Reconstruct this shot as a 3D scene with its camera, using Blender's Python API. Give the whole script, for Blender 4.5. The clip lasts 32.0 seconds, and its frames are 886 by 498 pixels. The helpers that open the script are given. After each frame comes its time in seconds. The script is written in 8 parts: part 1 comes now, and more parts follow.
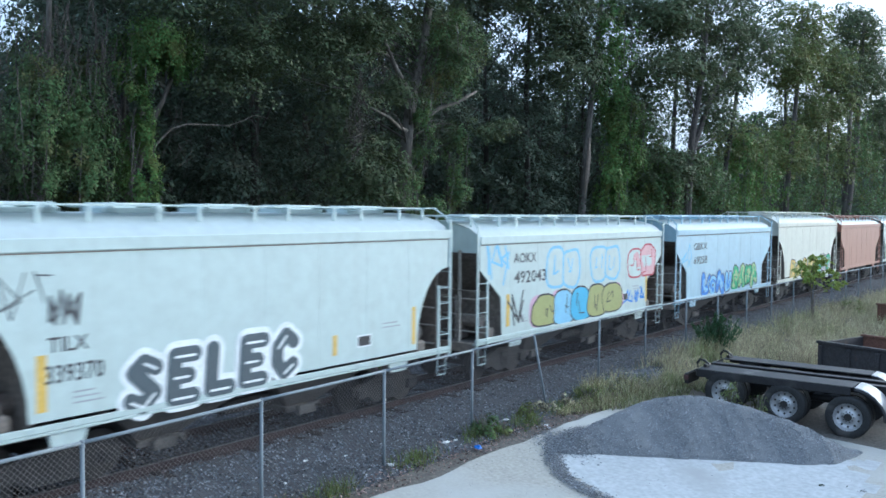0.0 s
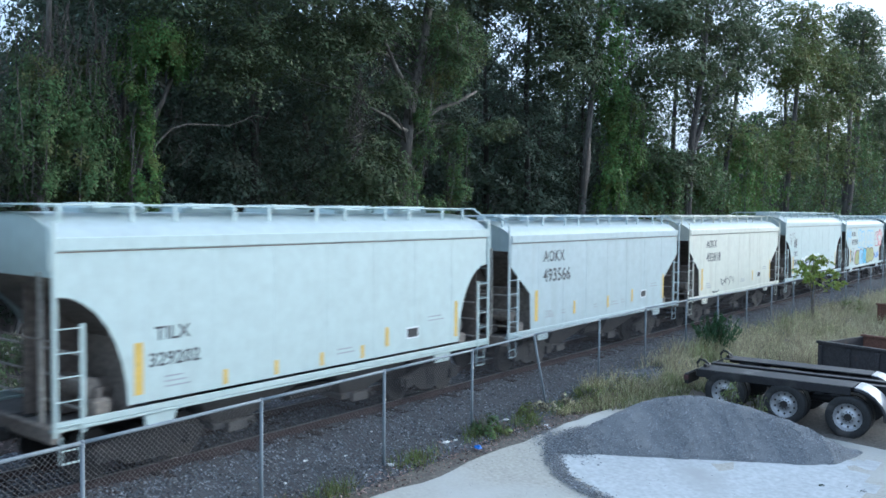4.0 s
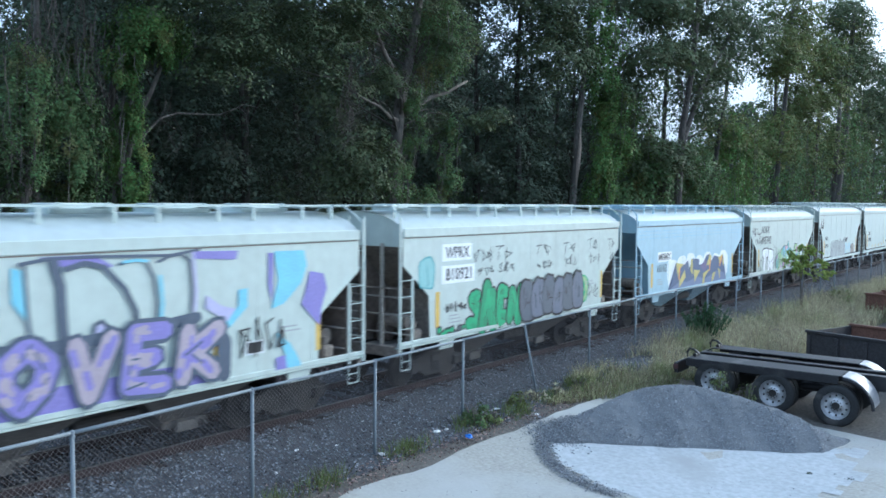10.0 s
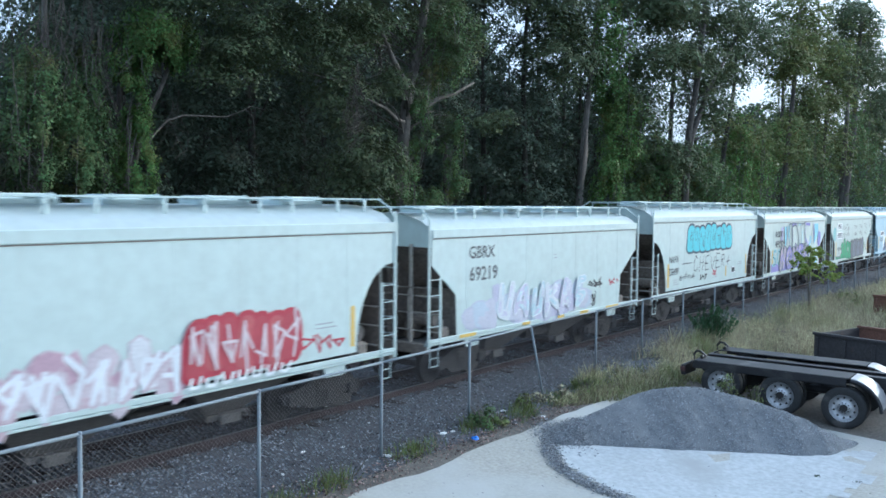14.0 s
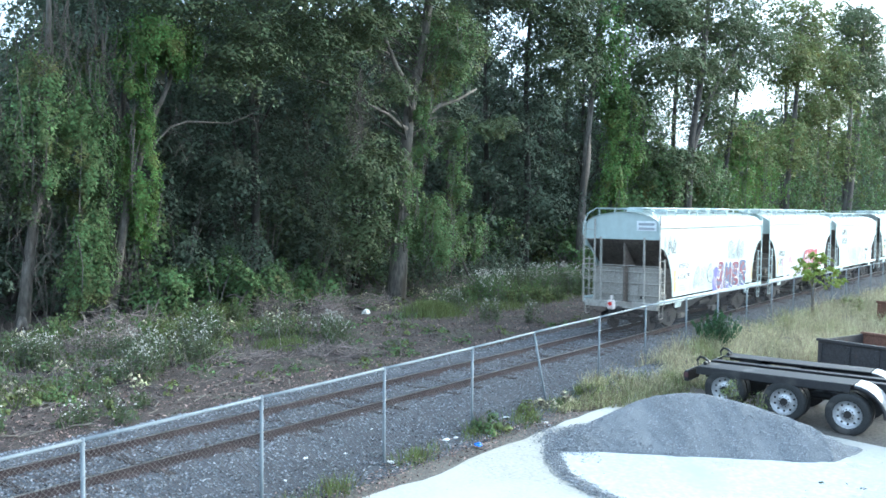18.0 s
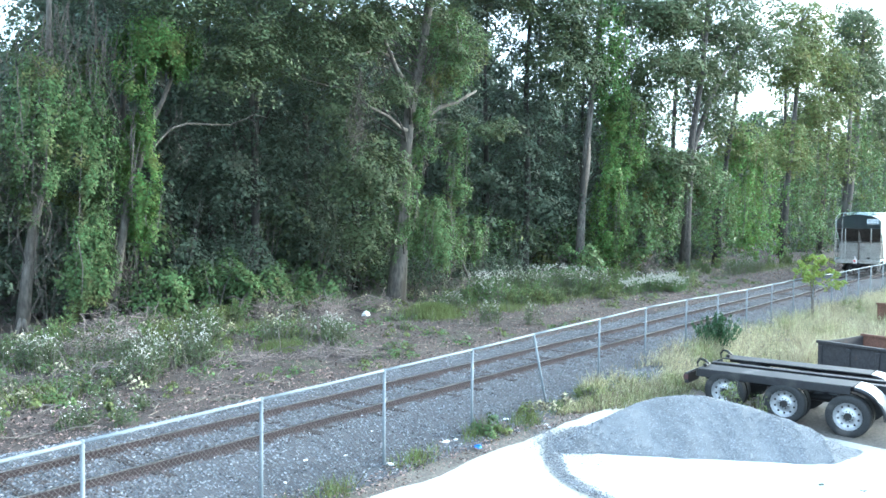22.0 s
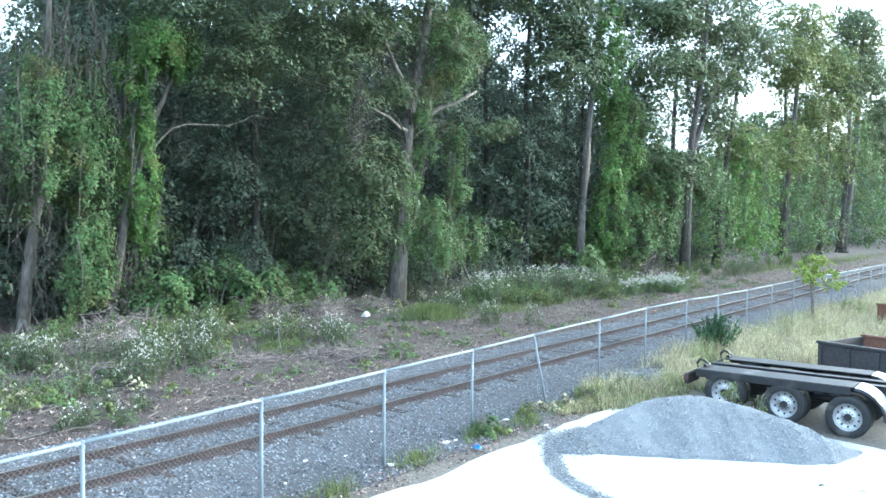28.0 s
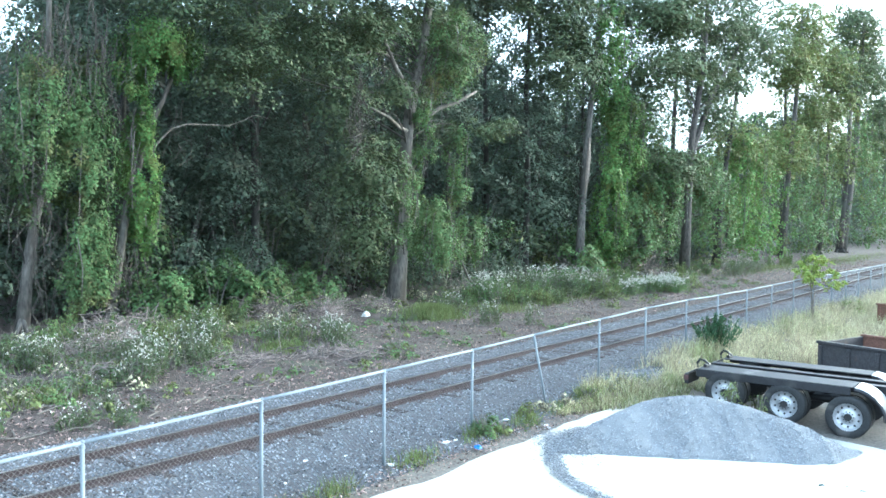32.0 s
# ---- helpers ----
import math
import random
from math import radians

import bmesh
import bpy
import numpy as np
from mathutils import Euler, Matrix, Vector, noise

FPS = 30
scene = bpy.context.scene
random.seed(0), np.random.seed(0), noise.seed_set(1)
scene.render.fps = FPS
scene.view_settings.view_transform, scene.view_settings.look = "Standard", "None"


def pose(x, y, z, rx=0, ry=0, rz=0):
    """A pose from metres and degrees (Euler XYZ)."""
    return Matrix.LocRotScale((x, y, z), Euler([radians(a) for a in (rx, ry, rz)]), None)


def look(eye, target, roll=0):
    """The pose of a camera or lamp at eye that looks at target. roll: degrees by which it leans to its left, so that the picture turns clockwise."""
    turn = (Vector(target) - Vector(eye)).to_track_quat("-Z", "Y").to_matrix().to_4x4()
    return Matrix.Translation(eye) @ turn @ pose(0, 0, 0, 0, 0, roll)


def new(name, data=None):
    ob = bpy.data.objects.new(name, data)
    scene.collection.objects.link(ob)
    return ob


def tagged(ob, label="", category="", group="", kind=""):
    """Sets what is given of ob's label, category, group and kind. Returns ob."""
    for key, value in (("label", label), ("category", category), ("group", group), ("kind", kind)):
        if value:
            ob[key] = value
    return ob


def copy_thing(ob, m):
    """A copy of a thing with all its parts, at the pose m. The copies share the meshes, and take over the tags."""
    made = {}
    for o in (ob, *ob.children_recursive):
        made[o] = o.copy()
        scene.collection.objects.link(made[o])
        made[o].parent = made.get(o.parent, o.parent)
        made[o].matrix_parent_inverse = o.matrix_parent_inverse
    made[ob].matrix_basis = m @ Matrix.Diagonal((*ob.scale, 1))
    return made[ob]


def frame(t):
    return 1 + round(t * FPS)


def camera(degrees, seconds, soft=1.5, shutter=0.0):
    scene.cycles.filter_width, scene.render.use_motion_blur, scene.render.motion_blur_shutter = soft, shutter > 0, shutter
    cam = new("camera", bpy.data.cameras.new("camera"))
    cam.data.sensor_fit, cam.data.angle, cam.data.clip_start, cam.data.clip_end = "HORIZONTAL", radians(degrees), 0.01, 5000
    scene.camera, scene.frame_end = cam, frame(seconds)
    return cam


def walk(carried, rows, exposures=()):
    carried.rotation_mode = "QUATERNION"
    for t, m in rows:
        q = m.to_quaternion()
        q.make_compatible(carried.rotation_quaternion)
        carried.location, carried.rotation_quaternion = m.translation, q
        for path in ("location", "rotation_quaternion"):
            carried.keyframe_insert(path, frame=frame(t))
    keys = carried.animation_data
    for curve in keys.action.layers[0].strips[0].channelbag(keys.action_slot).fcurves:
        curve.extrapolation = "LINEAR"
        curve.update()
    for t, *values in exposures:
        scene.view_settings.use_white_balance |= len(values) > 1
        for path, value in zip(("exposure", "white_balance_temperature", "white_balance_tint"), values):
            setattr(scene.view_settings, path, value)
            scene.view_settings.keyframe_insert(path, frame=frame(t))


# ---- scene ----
cam = camera(54.74, 32.0, soft=1.6, shutter=0.35)
EYE = (0.0, 0.0, 4.498)
WAY = (
    (0, 87.435, -0.479, -52.438),
    (3.5, 87.435, -0.479, -52.438),
    (6.5, 87.435, -0.479, -52.438),
    (7, 86.597, -0.478, -52.418),
    (7.5, 85.638, -0.484, -52.519),
    (8, 86.086, -0.495, -52.718),
    (8.5, 86.306, -0.506, -52.924),
    (9, 86.484, -0.511, -53.027),
    (9.5, 86.671, -0.511, -53.048),
    (10, 86.754, -0.511, -53.051),
    (10.5, 86.675, -0.509, -53.005),
    (11, 86.694, -0.505, -52.933),
    (11.5, 86.737, -0.502, -52.877),
    (12, 86.717, -0.498, -52.803),
    (12.5, 86.727, -0.495, -52.741),
    (13, 86.777, -0.492, -52.691),
    (13.5, 86.830, -0.490, -52.643),
    (14, 86.871, -0.489, -52.623),
    (14.5, 86.938, -0.487, -52.585),
    (16.5, 87.160, -0.481, -52.481),
    (17, 87.202, -0.480, -52.460),
    (18, 87.270, -0.479, -52.432),
    (19, 87.327, -0.479, -52.437),
    (20, 87.340, -0.479, -52.435),
    (21, 87.382, -0.479, -52.436),
    (22, 87.397, -0.479, -52.437),
    (23, 87.435, -0.479, -52.438),
    (25, 87.435, -0.479, -52.438),
    (27.5, 87.435, -0.479, -52.438),
    (32, 87.435, -0.479, -52.438),
)
# seconds, stops, white balance: the film's camera opens up once the pale cars have gone
EXPOSURES = ((0, 1.18, 4650, 2), (6.5, 1.18, 4650, 2), (8, 1.12, 4470, 2), (11, 1.17, 4620, 1), (14.5, 1.18, 4650, 1), (16.5, 1.47, 4770, 0), (17, 1.73, 4800, 0), (18, 2.23, 4800, -3), (19, 2.60, 4820, -5), (20, 2.74, 4840, -5), (21, 2.82, 4830, -5), (23, 2.84, 4790, -5), (32, 2.84, 4790, -5))
walk(cam, [(t, pose(*EYE, rx, ry, rz)) for t, rx, ry, rz in WAY], EXPOSURES)

# ---- world and light ----
SUN_HIGH, SUN_TURN = radians(18), radians(118)
world = bpy.data.worlds.new("sky")
scene.world = world
world.use_nodes = True
wn = world.node_tree
sky = wn.nodes.new("ShaderNodeTexSky")
sky.sky_type, sky.sun_disc = "NISHITA", False
sky.sun_elevation, sky.sun_rotation = SUN_HIGH, SUN_TURN
sky.air_density, sky.dust_density, sky.ozone_density = 0.8, 10.0, 0.6
wn.nodes["Background"].inputs["Strength"].default_value = 0.15
# a thin even overcast in front of the clear sky
veil = wn.nodes.new("ShaderNodeMix")
veil.data_type = "RGBA"
veil.inputs[0].default_value = 0.55
veil.inputs[7].default_value = (4.0, 4.0, 4.0, 1)
wn.links.new(sky.outputs[0], veil.inputs[6])
wn.links.new(veil.outputs[2], wn.nodes["Background"].inputs[0])
sun = new("sun", bpy.data.lights.new("sun", "SUN"))
sun.data.energy, sun.data.angle, sun.data.color = 0.25, radians(30), (1.0, 0.96, 0.90)
sun.matrix_world = look((0, 0, 60), Vector((0, 0, 60)) - Vector((math.sin(SUN_TURN) * math.cos(SUN_HIGH), math.cos(SUN_TURN) * math.cos(SUN_HIGH), math.sin(SUN_HIGH))))


# ---- materials ----
def mat(name, base, rough=0.8, var=0.25, scale=6.0, fine=60.0, bump=0.2, metal=0.0, stain=None, stain_at=0.6, island=0.0, objects=0.0, leaf=0.0, stretch=(1, 1, 1), gloss=0.5):
    """A surface with variation at two scales; stain: a second colour in patches; island, objects: how much pieces differ."""
    m = bpy.data.materials.new(name)
    m.use_nodes = True
    t = m.node_tree
    N, L = t.nodes, t.links
    bs = N["Principled BSDF"]
    bs.inputs["Roughness"].default_value, bs.inputs["Metallic"].default_value = rough, metal
    bs.inputs["Specular IOR Level"].default_value = gloss
    tc = N.new("ShaderNodeTexCoord")
    mp = N.new("ShaderNodeMapping")
    mp.inputs["Scale"].default_value = stretch
    L.new(tc.outputs["Object"], mp.inputs["Vector"])

    def noise_node(s, detail):
        n = N.new("ShaderNodeTexNoise")
        n.inputs["Scale"].default_value, n.inputs["Detail"].default_value = s, detail
        L.new(mp.outputs[0], n.inputs["Vector"])
        return n

    def mix(kind, fac, a, b):
        x = N.new("ShaderNodeMix")
        x.data_type, x.blend_type = "RGBA", kind
        for sock, v in ((x.inputs[0], fac), (x.inputs[6], a), (x.inputs[7], b)):
            if hasattr(v, "links"):
                L.new(v, sock)
            elif sock.name == "Factor":
                sock.default_value = v
            else:
                sock.default_value = (*v, 1)
        return x.outputs[2]

    big, small = noise_node(scale, 4), noise_node(fine, 3)
    col = mix("MIX", big.outputs[0], tuple(c * (1 - var) for c in base), tuple(min(1, c * (1 + var)) for c in base))
    ramp = N.new("ShaderNodeMapRange")
    ramp.inputs[1].default_value, ramp.inputs[2].default_value, ramp.inputs[3].default_value, ramp.inputs[4].default_value = 0.3, 0.7, 1 - var, 1 + var
    L.new(small.outputs[0], ramp.inputs[0])
    hv = N.new("ShaderNodeHueSaturation")
    L.new(ramp.outputs[0], hv.inputs["Value"])
    L.new(col, hv.inputs["Color"])
    col = hv.outputs[0]
    if stain:
        st = noise_node(scale * 0.6, 6)
        sr = N.new("ShaderNodeMapRange")
        sr.inputs[1].default_value, sr.inputs[2].default_value = stain_at, stain_at + 0.12
        L.new(st.outputs[0], sr.inputs[0])
        col = mix("MIX", sr.outputs[0], col, stain)
    for amount, kind, sock in ((island, "ShaderNodeNewGeometry", "Random Per Island"), (objects, "ShaderNodeObjectInfo", "Random")):
        if amount:
            g = N.new(kind)
            r2 = N.new("ShaderNodeMapRange")
            r2.inputs[3].default_value, r2.inputs[4].default_value = 1 - amount, 1 + amount
            L.new(g.outputs[sock], r2.inputs[0])
            h2 = N.new("ShaderNodeHueSaturation")
            if leaf:
                r3 = N.new("ShaderNodeMapRange")
                r3.inputs[3].default_value, r3.inputs[4].default_value = 0.5 - 0.04, 0.5 + 0.03
                L.new(g.outputs[sock], r3.inputs[0])
                L.new(r3.outputs[0], h2.inputs["Hue"])
            L.new(r2.outputs[0], h2.inputs["Value"])
            L.new(col, h2.inputs["Color"])
            col = h2.outputs[0]
    L.new(col, bs.inputs["Base Color"])
    if bump:
        b = N.new("ShaderNodeBump")
        b.inputs["Strength"].default_value, b.inputs["Distance"].default_value = bump, 0.02
        L.new(small.outputs[0], b.inputs["Height"])
        L.new(b.outputs[0], bs.inputs["Normal"])
    if leaf:
        bs.inputs["Specular IOR Level"].default_value = 0.15
        tr = N.new("ShaderNodeBsdfTranslucent")
        ms = N.new("ShaderNodeMixShader")
        ms.inputs[0].default_value = leaf
        L.new(col, tr.inputs[0])
        L.new(bs.outputs[0], ms.inputs[1])
        L.new(tr.outputs[0], ms.inputs[2])
        L.new(ms.outputs[0], N["Material Output"].inputs[0])
    return m


def paint(name, base, streak=0.05, rough=0.45):
    """Weathered car paint: grime in faint upright streaks and soft patches."""
    m = mat(name, base, rough, 0.05, 0.5, 5.0, 0.02, stain=tuple(c * 0.82 for c in base), stain_at=0.66)
    t = m.node_tree
    N, L = t.nodes, t.links
    bs = N["Principled BSDF"]
    src = bs.inputs["Base Color"].links[0].from_socket
    tc = N.new("ShaderNodeTexCoord")
    mp = N.new("ShaderNodeMapping")
    mp.inputs["Scale"].default_value = (1.6, 1.6, 0.10)
    n = N.new("ShaderNodeTexNoise")
    n.inputs["Scale"].default_value, n.inputs["Detail"].default_value = 2.0, 6
    L.new(tc.outputs["Object"], mp.inputs[0])
    L.new(mp.outputs[0], n.inputs["Vector"])
    r = N.new("ShaderNodeMapRange")
    r.inputs[1].default_value, r.inputs[2].default_value, r.inputs[4].default_value = 0.5, 0.75, streak * 3
    L.new(n.outputs[0], r.inputs[0])
    x = N.new("ShaderNodeMix")
    x.data_type = "RGBA"
    x.inputs[7].default_value = (base[0] * 0.55, base[1] * 0.48, base[2] * 0.40, 1)
    L.new(r.outputs[0], x.inputs[0])
    L.new(src, x.inputs[6])
    L.new(x.outputs[2], bs.inputs["Base Color"])
    return m


PALE = paint("pale_grey_paint", (0.495, 0.575, 0.556), 0.04)
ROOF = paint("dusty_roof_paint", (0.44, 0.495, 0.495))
CREAM = paint("cream_paint", (0.62, 0.63, 0.545), 0.12)
WARM = paint("warm_white_paint", (0.510, 0.575, 0.538), 0.05)
BLUISH = paint("pale_blue_paint", (0.385, 0.535, 0.63))
DULL = paint("dull_blue_grey_paint", (0.42, 0.495, 0.51), 0.08)
BROWN = paint("red_brown_paint", (0.36, 0.18, 0.13), 0.2)
GRIME = mat("grimy_steel", (0.030, 0.028, 0.027), 0.9, 0.4, 3, 30, 0.3, stain=(0.050, 0.040, 0.034))
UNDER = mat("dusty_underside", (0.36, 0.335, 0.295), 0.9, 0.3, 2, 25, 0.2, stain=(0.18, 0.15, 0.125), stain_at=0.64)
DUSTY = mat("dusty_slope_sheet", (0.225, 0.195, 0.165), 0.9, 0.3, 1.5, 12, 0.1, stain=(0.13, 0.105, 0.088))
# grime, with the shade beneath the car put into the colour too
BAY = mat("grimy_shaded_bay", (0.125, 0.117, 0.108), 0.9, 0.3, 2, 25, 0.2, stain=(0.10, 0.085, 0.072))
# darker copy of the slope sheet: grime plus painted-in shade of the end bays
SLOPE = mat("grimy_shaded_slope_sheet", (0.160, 0.132, 0.110), 0.9, 0.3, 1.5, 12, 0.1, stain=(0.075, 0.062, 0.053))
GALV = mat("galvanised_steel", (0.195, 0.220, 0.242), 0.65, 0.12, 4, 40, 0.05)
WIRE = mat("weathered_wire", (0.135, 0.120, 0.114), 0.75, 0.25, 4, 40, 0, metal=0.1)
WHEEL = mat("worn_wheel_steel", (0.032, 0.029, 0.027), 0.7, 0.3, 6, 40, 0.2, metal=0.1)
RAIL = mat("rusted_rail", (0.050, 0.037, 0.037), 0.9, 0.5, 2, 40, 0.3, gloss=0.2)
HEAD = mat("polished_rail_head", (0.42, 0.40, 0.39), 0.3, 0.12, 2, 40, 0.03, metal=0.9)
TIE = mat("weathered_tie", (0.045, 0.037, 0.036), 1.0, 0.35, 3, 30, 0.6, objects=0.35, stretch=(1, 0.3, 1), gloss=0.2)
BALLAST = mat("ballast_ground", (0.072, 0.075, 0.084), 0.95, 0.35, 2.0, 22, 0.9, stain=(0.072, 0.068, 0.068))
STONE = mat("ballast_stone", (0.148, 0.157, 0.176), 0.9, 0.2, 2, 30, 0.2, island=0.9)
GRAVEL = mat("crushed_gravel", (0.165, 0.172, 0.182), 0.95, 0.22, 1.2, 60, 0.35)
PEBBLE = mat("gravel_stone", (0.225, 0.232, 0.246), 0.9, 0.15, 2, 30, 0, island=0.55)
CONCRETE = mat("dusty_concrete", (0.345, 0.336, 0.302), 0.9, 0.16, 0.45, 14, 0.2, stain=(0.40, 0.402, 0.385), stain_at=0.52)
EARTH = mat("leaf_littered_earth", (0.060, 0.046, 0.040), 1.0, 0.6, 1.6, 26, 1.0, stain=(0.066, 0.074, 0.042), stain_at=0.56)
LITTER = mat("dry_leaf", (0.185, 0.134, 0.118), 0.95, 0.35, 0.9, 12, 0, island=0.95)
BARK = mat("bark", (0.066, 0.058, 0.050), 0.95, 0.45, 2, 9, 1.0, objects=0.3, stain=(0.100, 0.098, 0.080), stain_at=0.52, stretch=(1, 1, 0.3))
PALE_BARK = mat("pale_bark", (0.150, 0.134, 0.116), 0.95, 0.45, 2, 9, 1.0, stain=(0.080, 0.070, 0.058), stain_at=0.5, stretch=(1, 1, 0.3))
LEAF = mat("oak_leaf", (0.100, 0.126, 0.064), 0.6, 0.26, 0.7, 3, 0, island=0.20, leaf=0.30, stain=(0.104, 0.112, 0.056), stain_at=0.60)
# leaf of the deep wood: some of its shade is in the darker colour
DARK_LEAF = mat("shaded_leaf", (0.088, 0.112, 0.076), 0.6, 0.24, 0.5, 3, 0, island=0.16, leaf=0.25, stain=(0.096, 0.096, 0.064), stain_at=0.56)
VINE_LEAF = mat("vine_leaf", (0.116, 0.170, 0.068), 0.55, 0.40, 0.9, 3, 0, island=0.36, leaf=0.35, stain=(0.152, 0.150, 0.058), stain_at=0.55)
GOLD_LEAF = mat("turning_leaf", (0.138, 0.164, 0.060), 0.6, 0.38, 0.8, 3, 0, island=0.24, leaf=0.35, stain=(0.170, 0.165, 0.05), stain_at=0.58)
BRIGHT_VINE = mat("bright_vine_leaf", (0.140, 0.220, 0.066), 0.55, 0.42, 0.9, 3, 0, island=0.34, leaf=0.38, stain=(0.160, 0.150, 0.05), stain_at=0.58)
LIME_LEAF = mat("lime_leaf", (0.25, 0.32, 0.075), 0.55, 0.15, 2, 9, 0, island=0.25, leaf=0.40)
GRASS = mat("green_grass", (0.150, 0.175, 0.068), 0.8, 0.3, 0.8, 5, 0, island=0.5, leaf=0.2)
STRAW = mat("dry_grass", (0.40, 0.370, 0.250), 0.85, 0.40, 0.7, 5, 0, island=0.45, leaf=0.25, stain=(0.24, 0.26, 0.12), stain_at=0.54)
PETAL = mat("white_petal", (0.46, 0.45, 0.39), 0.8, 0.1, 5, 20, 0, island=0.2)
TWIG = mat("dry_twig", (0.15, 0.132, 0.114), 0.9, 0.3, 3, 20, 0.2)
VINE_STEM = mat("bare_vine_stem", (0.095, 0.080, 0.066), 0.9, 0.3, 3, 20, 0.2)
BLACK = mat("black_frame_paint", (0.014, 0.014, 0.017), 0.42, 0.3, 2, 20, 0.05, stain=(0.05, 0.047, 0.045), stain_at=0.6)
RUBBER = mat("tyre_rubber", (0.030, 0.030, 0.030), 0.85, 0.3, 4, 30, 0.3, stain=(0.075, 0.07, 0.065), stain_at=0.55)
ALLOY = mat("wheel_alloy", (0.52, 0.52, 0.53), 0.4, 0.12, 4, 30, 0.05, metal=0.7)
RUSTY = mat("rusty_container_steel", (0.16, 0.085, 0.058), 0.9, 0.35, 1.5, 18, 0.3, stain=(0.09, 0.05, 0.04))
CHARCOAL = mat("charcoal_container_paint", (0.042, 0.039, 0.041), 0.7, 0.3, 1.5, 20, 0.15, stain=(0.09, 0.052, 0.036), stain_at=0.62)
RED = mat("red_reflector", (0.55, 0.03, 0.02), 0.35, 0.1, 3, 20, 0)
TARP = mat("blue_plastic", (0.03, 0.16, 0.62), 0.4, 0.2, 6, 40, 0.2)
PLASTIC = mat("white_litter", (0.75, 0.75, 0.74), 0.6, 0.1, 6, 40, 0.1)
INK = {}


def ink(r, g, b):
    """A flat sprayed or stencilled paint of that colour."""
    key = (r, g, b)
    if key not in INK:
        INK[key] = mat("sprayed_paint", key, 0.6, 0.12, 3.0, 25, 0)
    return INK[key]


# ---- building helpers ----
def rand(a, b):
    return random.uniform(a, b)


def mesh_of(name, bm):
    me = bpy.data.meshes.new(name)
    bm.to_mesh(me)
    bm.free()
    return me


def part(name, bm, material, parent=None, label="", smooth=False):
    me = bm if isinstance(bm, bpy.types.Mesh) else mesh_of(name, bm)
    for m in material if isinstance(material, (list, tuple)) else [material]:
        if m.name not in me.materials:
            me.materials.append(m)
    if smooth:
        me.polygons.foreach_set("use_smooth", [True] * len(me.polygons))
    ob = new(name, me)
    ob.parent = parent
    return tagged(ob, label)


def empty(name, label, category, group="", m=None):
    ob = tagged(new(name), label, category, group)
    ob.empty_display_size = 0.2
    if m:
        ob.matrix_basis = m
    return ob


def box(bm, c, s, bevel=0.0, rot=None):
    """A box of size s at c, its edges bevelled."""
    m = Matrix.Translation(c) @ (rot.to_4x4() if rot else Matrix()) @ Matrix.Diagonal((*s, 1))
    vs = bmesh.ops.create_cube(bm, size=1, matrix=m)["verts"]
    if bevel:
        bmesh.ops.bevel(bm, geom=list({e for v in vs for e in v.link_edges}), offset=bevel, segments=1, affect="EDGES")
    return vs


def rod(bm, a, b, r, seg=6, r2=None, caps=True):
    a, b = Vector(a), Vector(b)
    d = b - a
    m = Matrix.Translation((a + b) / 2) @ d.to_track_quat("Z", "Y").to_matrix().to_4x4()
    return bmesh.ops.create_cone(bm, cap_ends=caps, segments=seg, radius1=r, radius2=r if r2 is None else r2, depth=d.length, matrix=m)["verts"]


def slab(bm, outline, y0, y1):
    """A plate in the x-z plane with that outline, from y0 to y1."""
    lo = [bm.verts.new((x, y0, z)) for x, z in outline]
    hi = [bm.verts.new((x, y1, z)) for x, z in outline]
    bm.faces.new(lo)
    bm.faces.new(hi[::-1])
    n = len(lo)
    for i in range(n):
        bm.faces.new((lo[i], hi[i], hi[(i + 1) % n], lo[(i + 1) % n]))
    bmesh.ops.recalc_face_normals(bm, faces=bm.faces[:])


def tube(bm, path, radii, seg=8):
    """A tapering round limb along a path."""
    rings = []
    for i, p in enumerate(path):
        p = Vector(p)
        d = (Vector(path[min(i + 1, len(path) - 1)]) - Vector(path[max(i - 1, 0)])).normalized()
        q = d.to_track_quat("Z", "Y")
        r = radii[i]
        rings.append([bm.verts.new(p + q @ Vector((r * math.cos(k * math.tau / seg), r * math.sin(k * math.tau / seg), 0)) * (1 + 0.12 * math.sin(3.1 * k + i))) for k in range(seg)])
    for a, b in zip(rings, rings[1:]):
        for k in range(seg):
            bm.faces.new((a[k], a[(k + 1) % seg], b[(k + 1) % seg], b[k]))
    bm.faces.new(rings[0][::-1])
    bm.faces.new(rings[-1])


def quads(name, corners):
    """One mesh out of an array (n, 4, 3) of separate quads."""
    n = len(corners)
    me = bpy.data.meshes.new(name)
    me.vertices.add(4 * n)
    me.vertices.foreach_set("co", np.asarray(corners, np.float32).ravel())
    me.loops.add(4 * n)
    me.loops.foreach_set("vertex_index", np.arange(4 * n, dtype=np.int32))
    me.polygons.add(n)
    me.polygons.foreach_set("loop_start", np.arange(0, 4 * n, 4, dtype=np.int32))
    me.update(calc_edges=True)
    return me


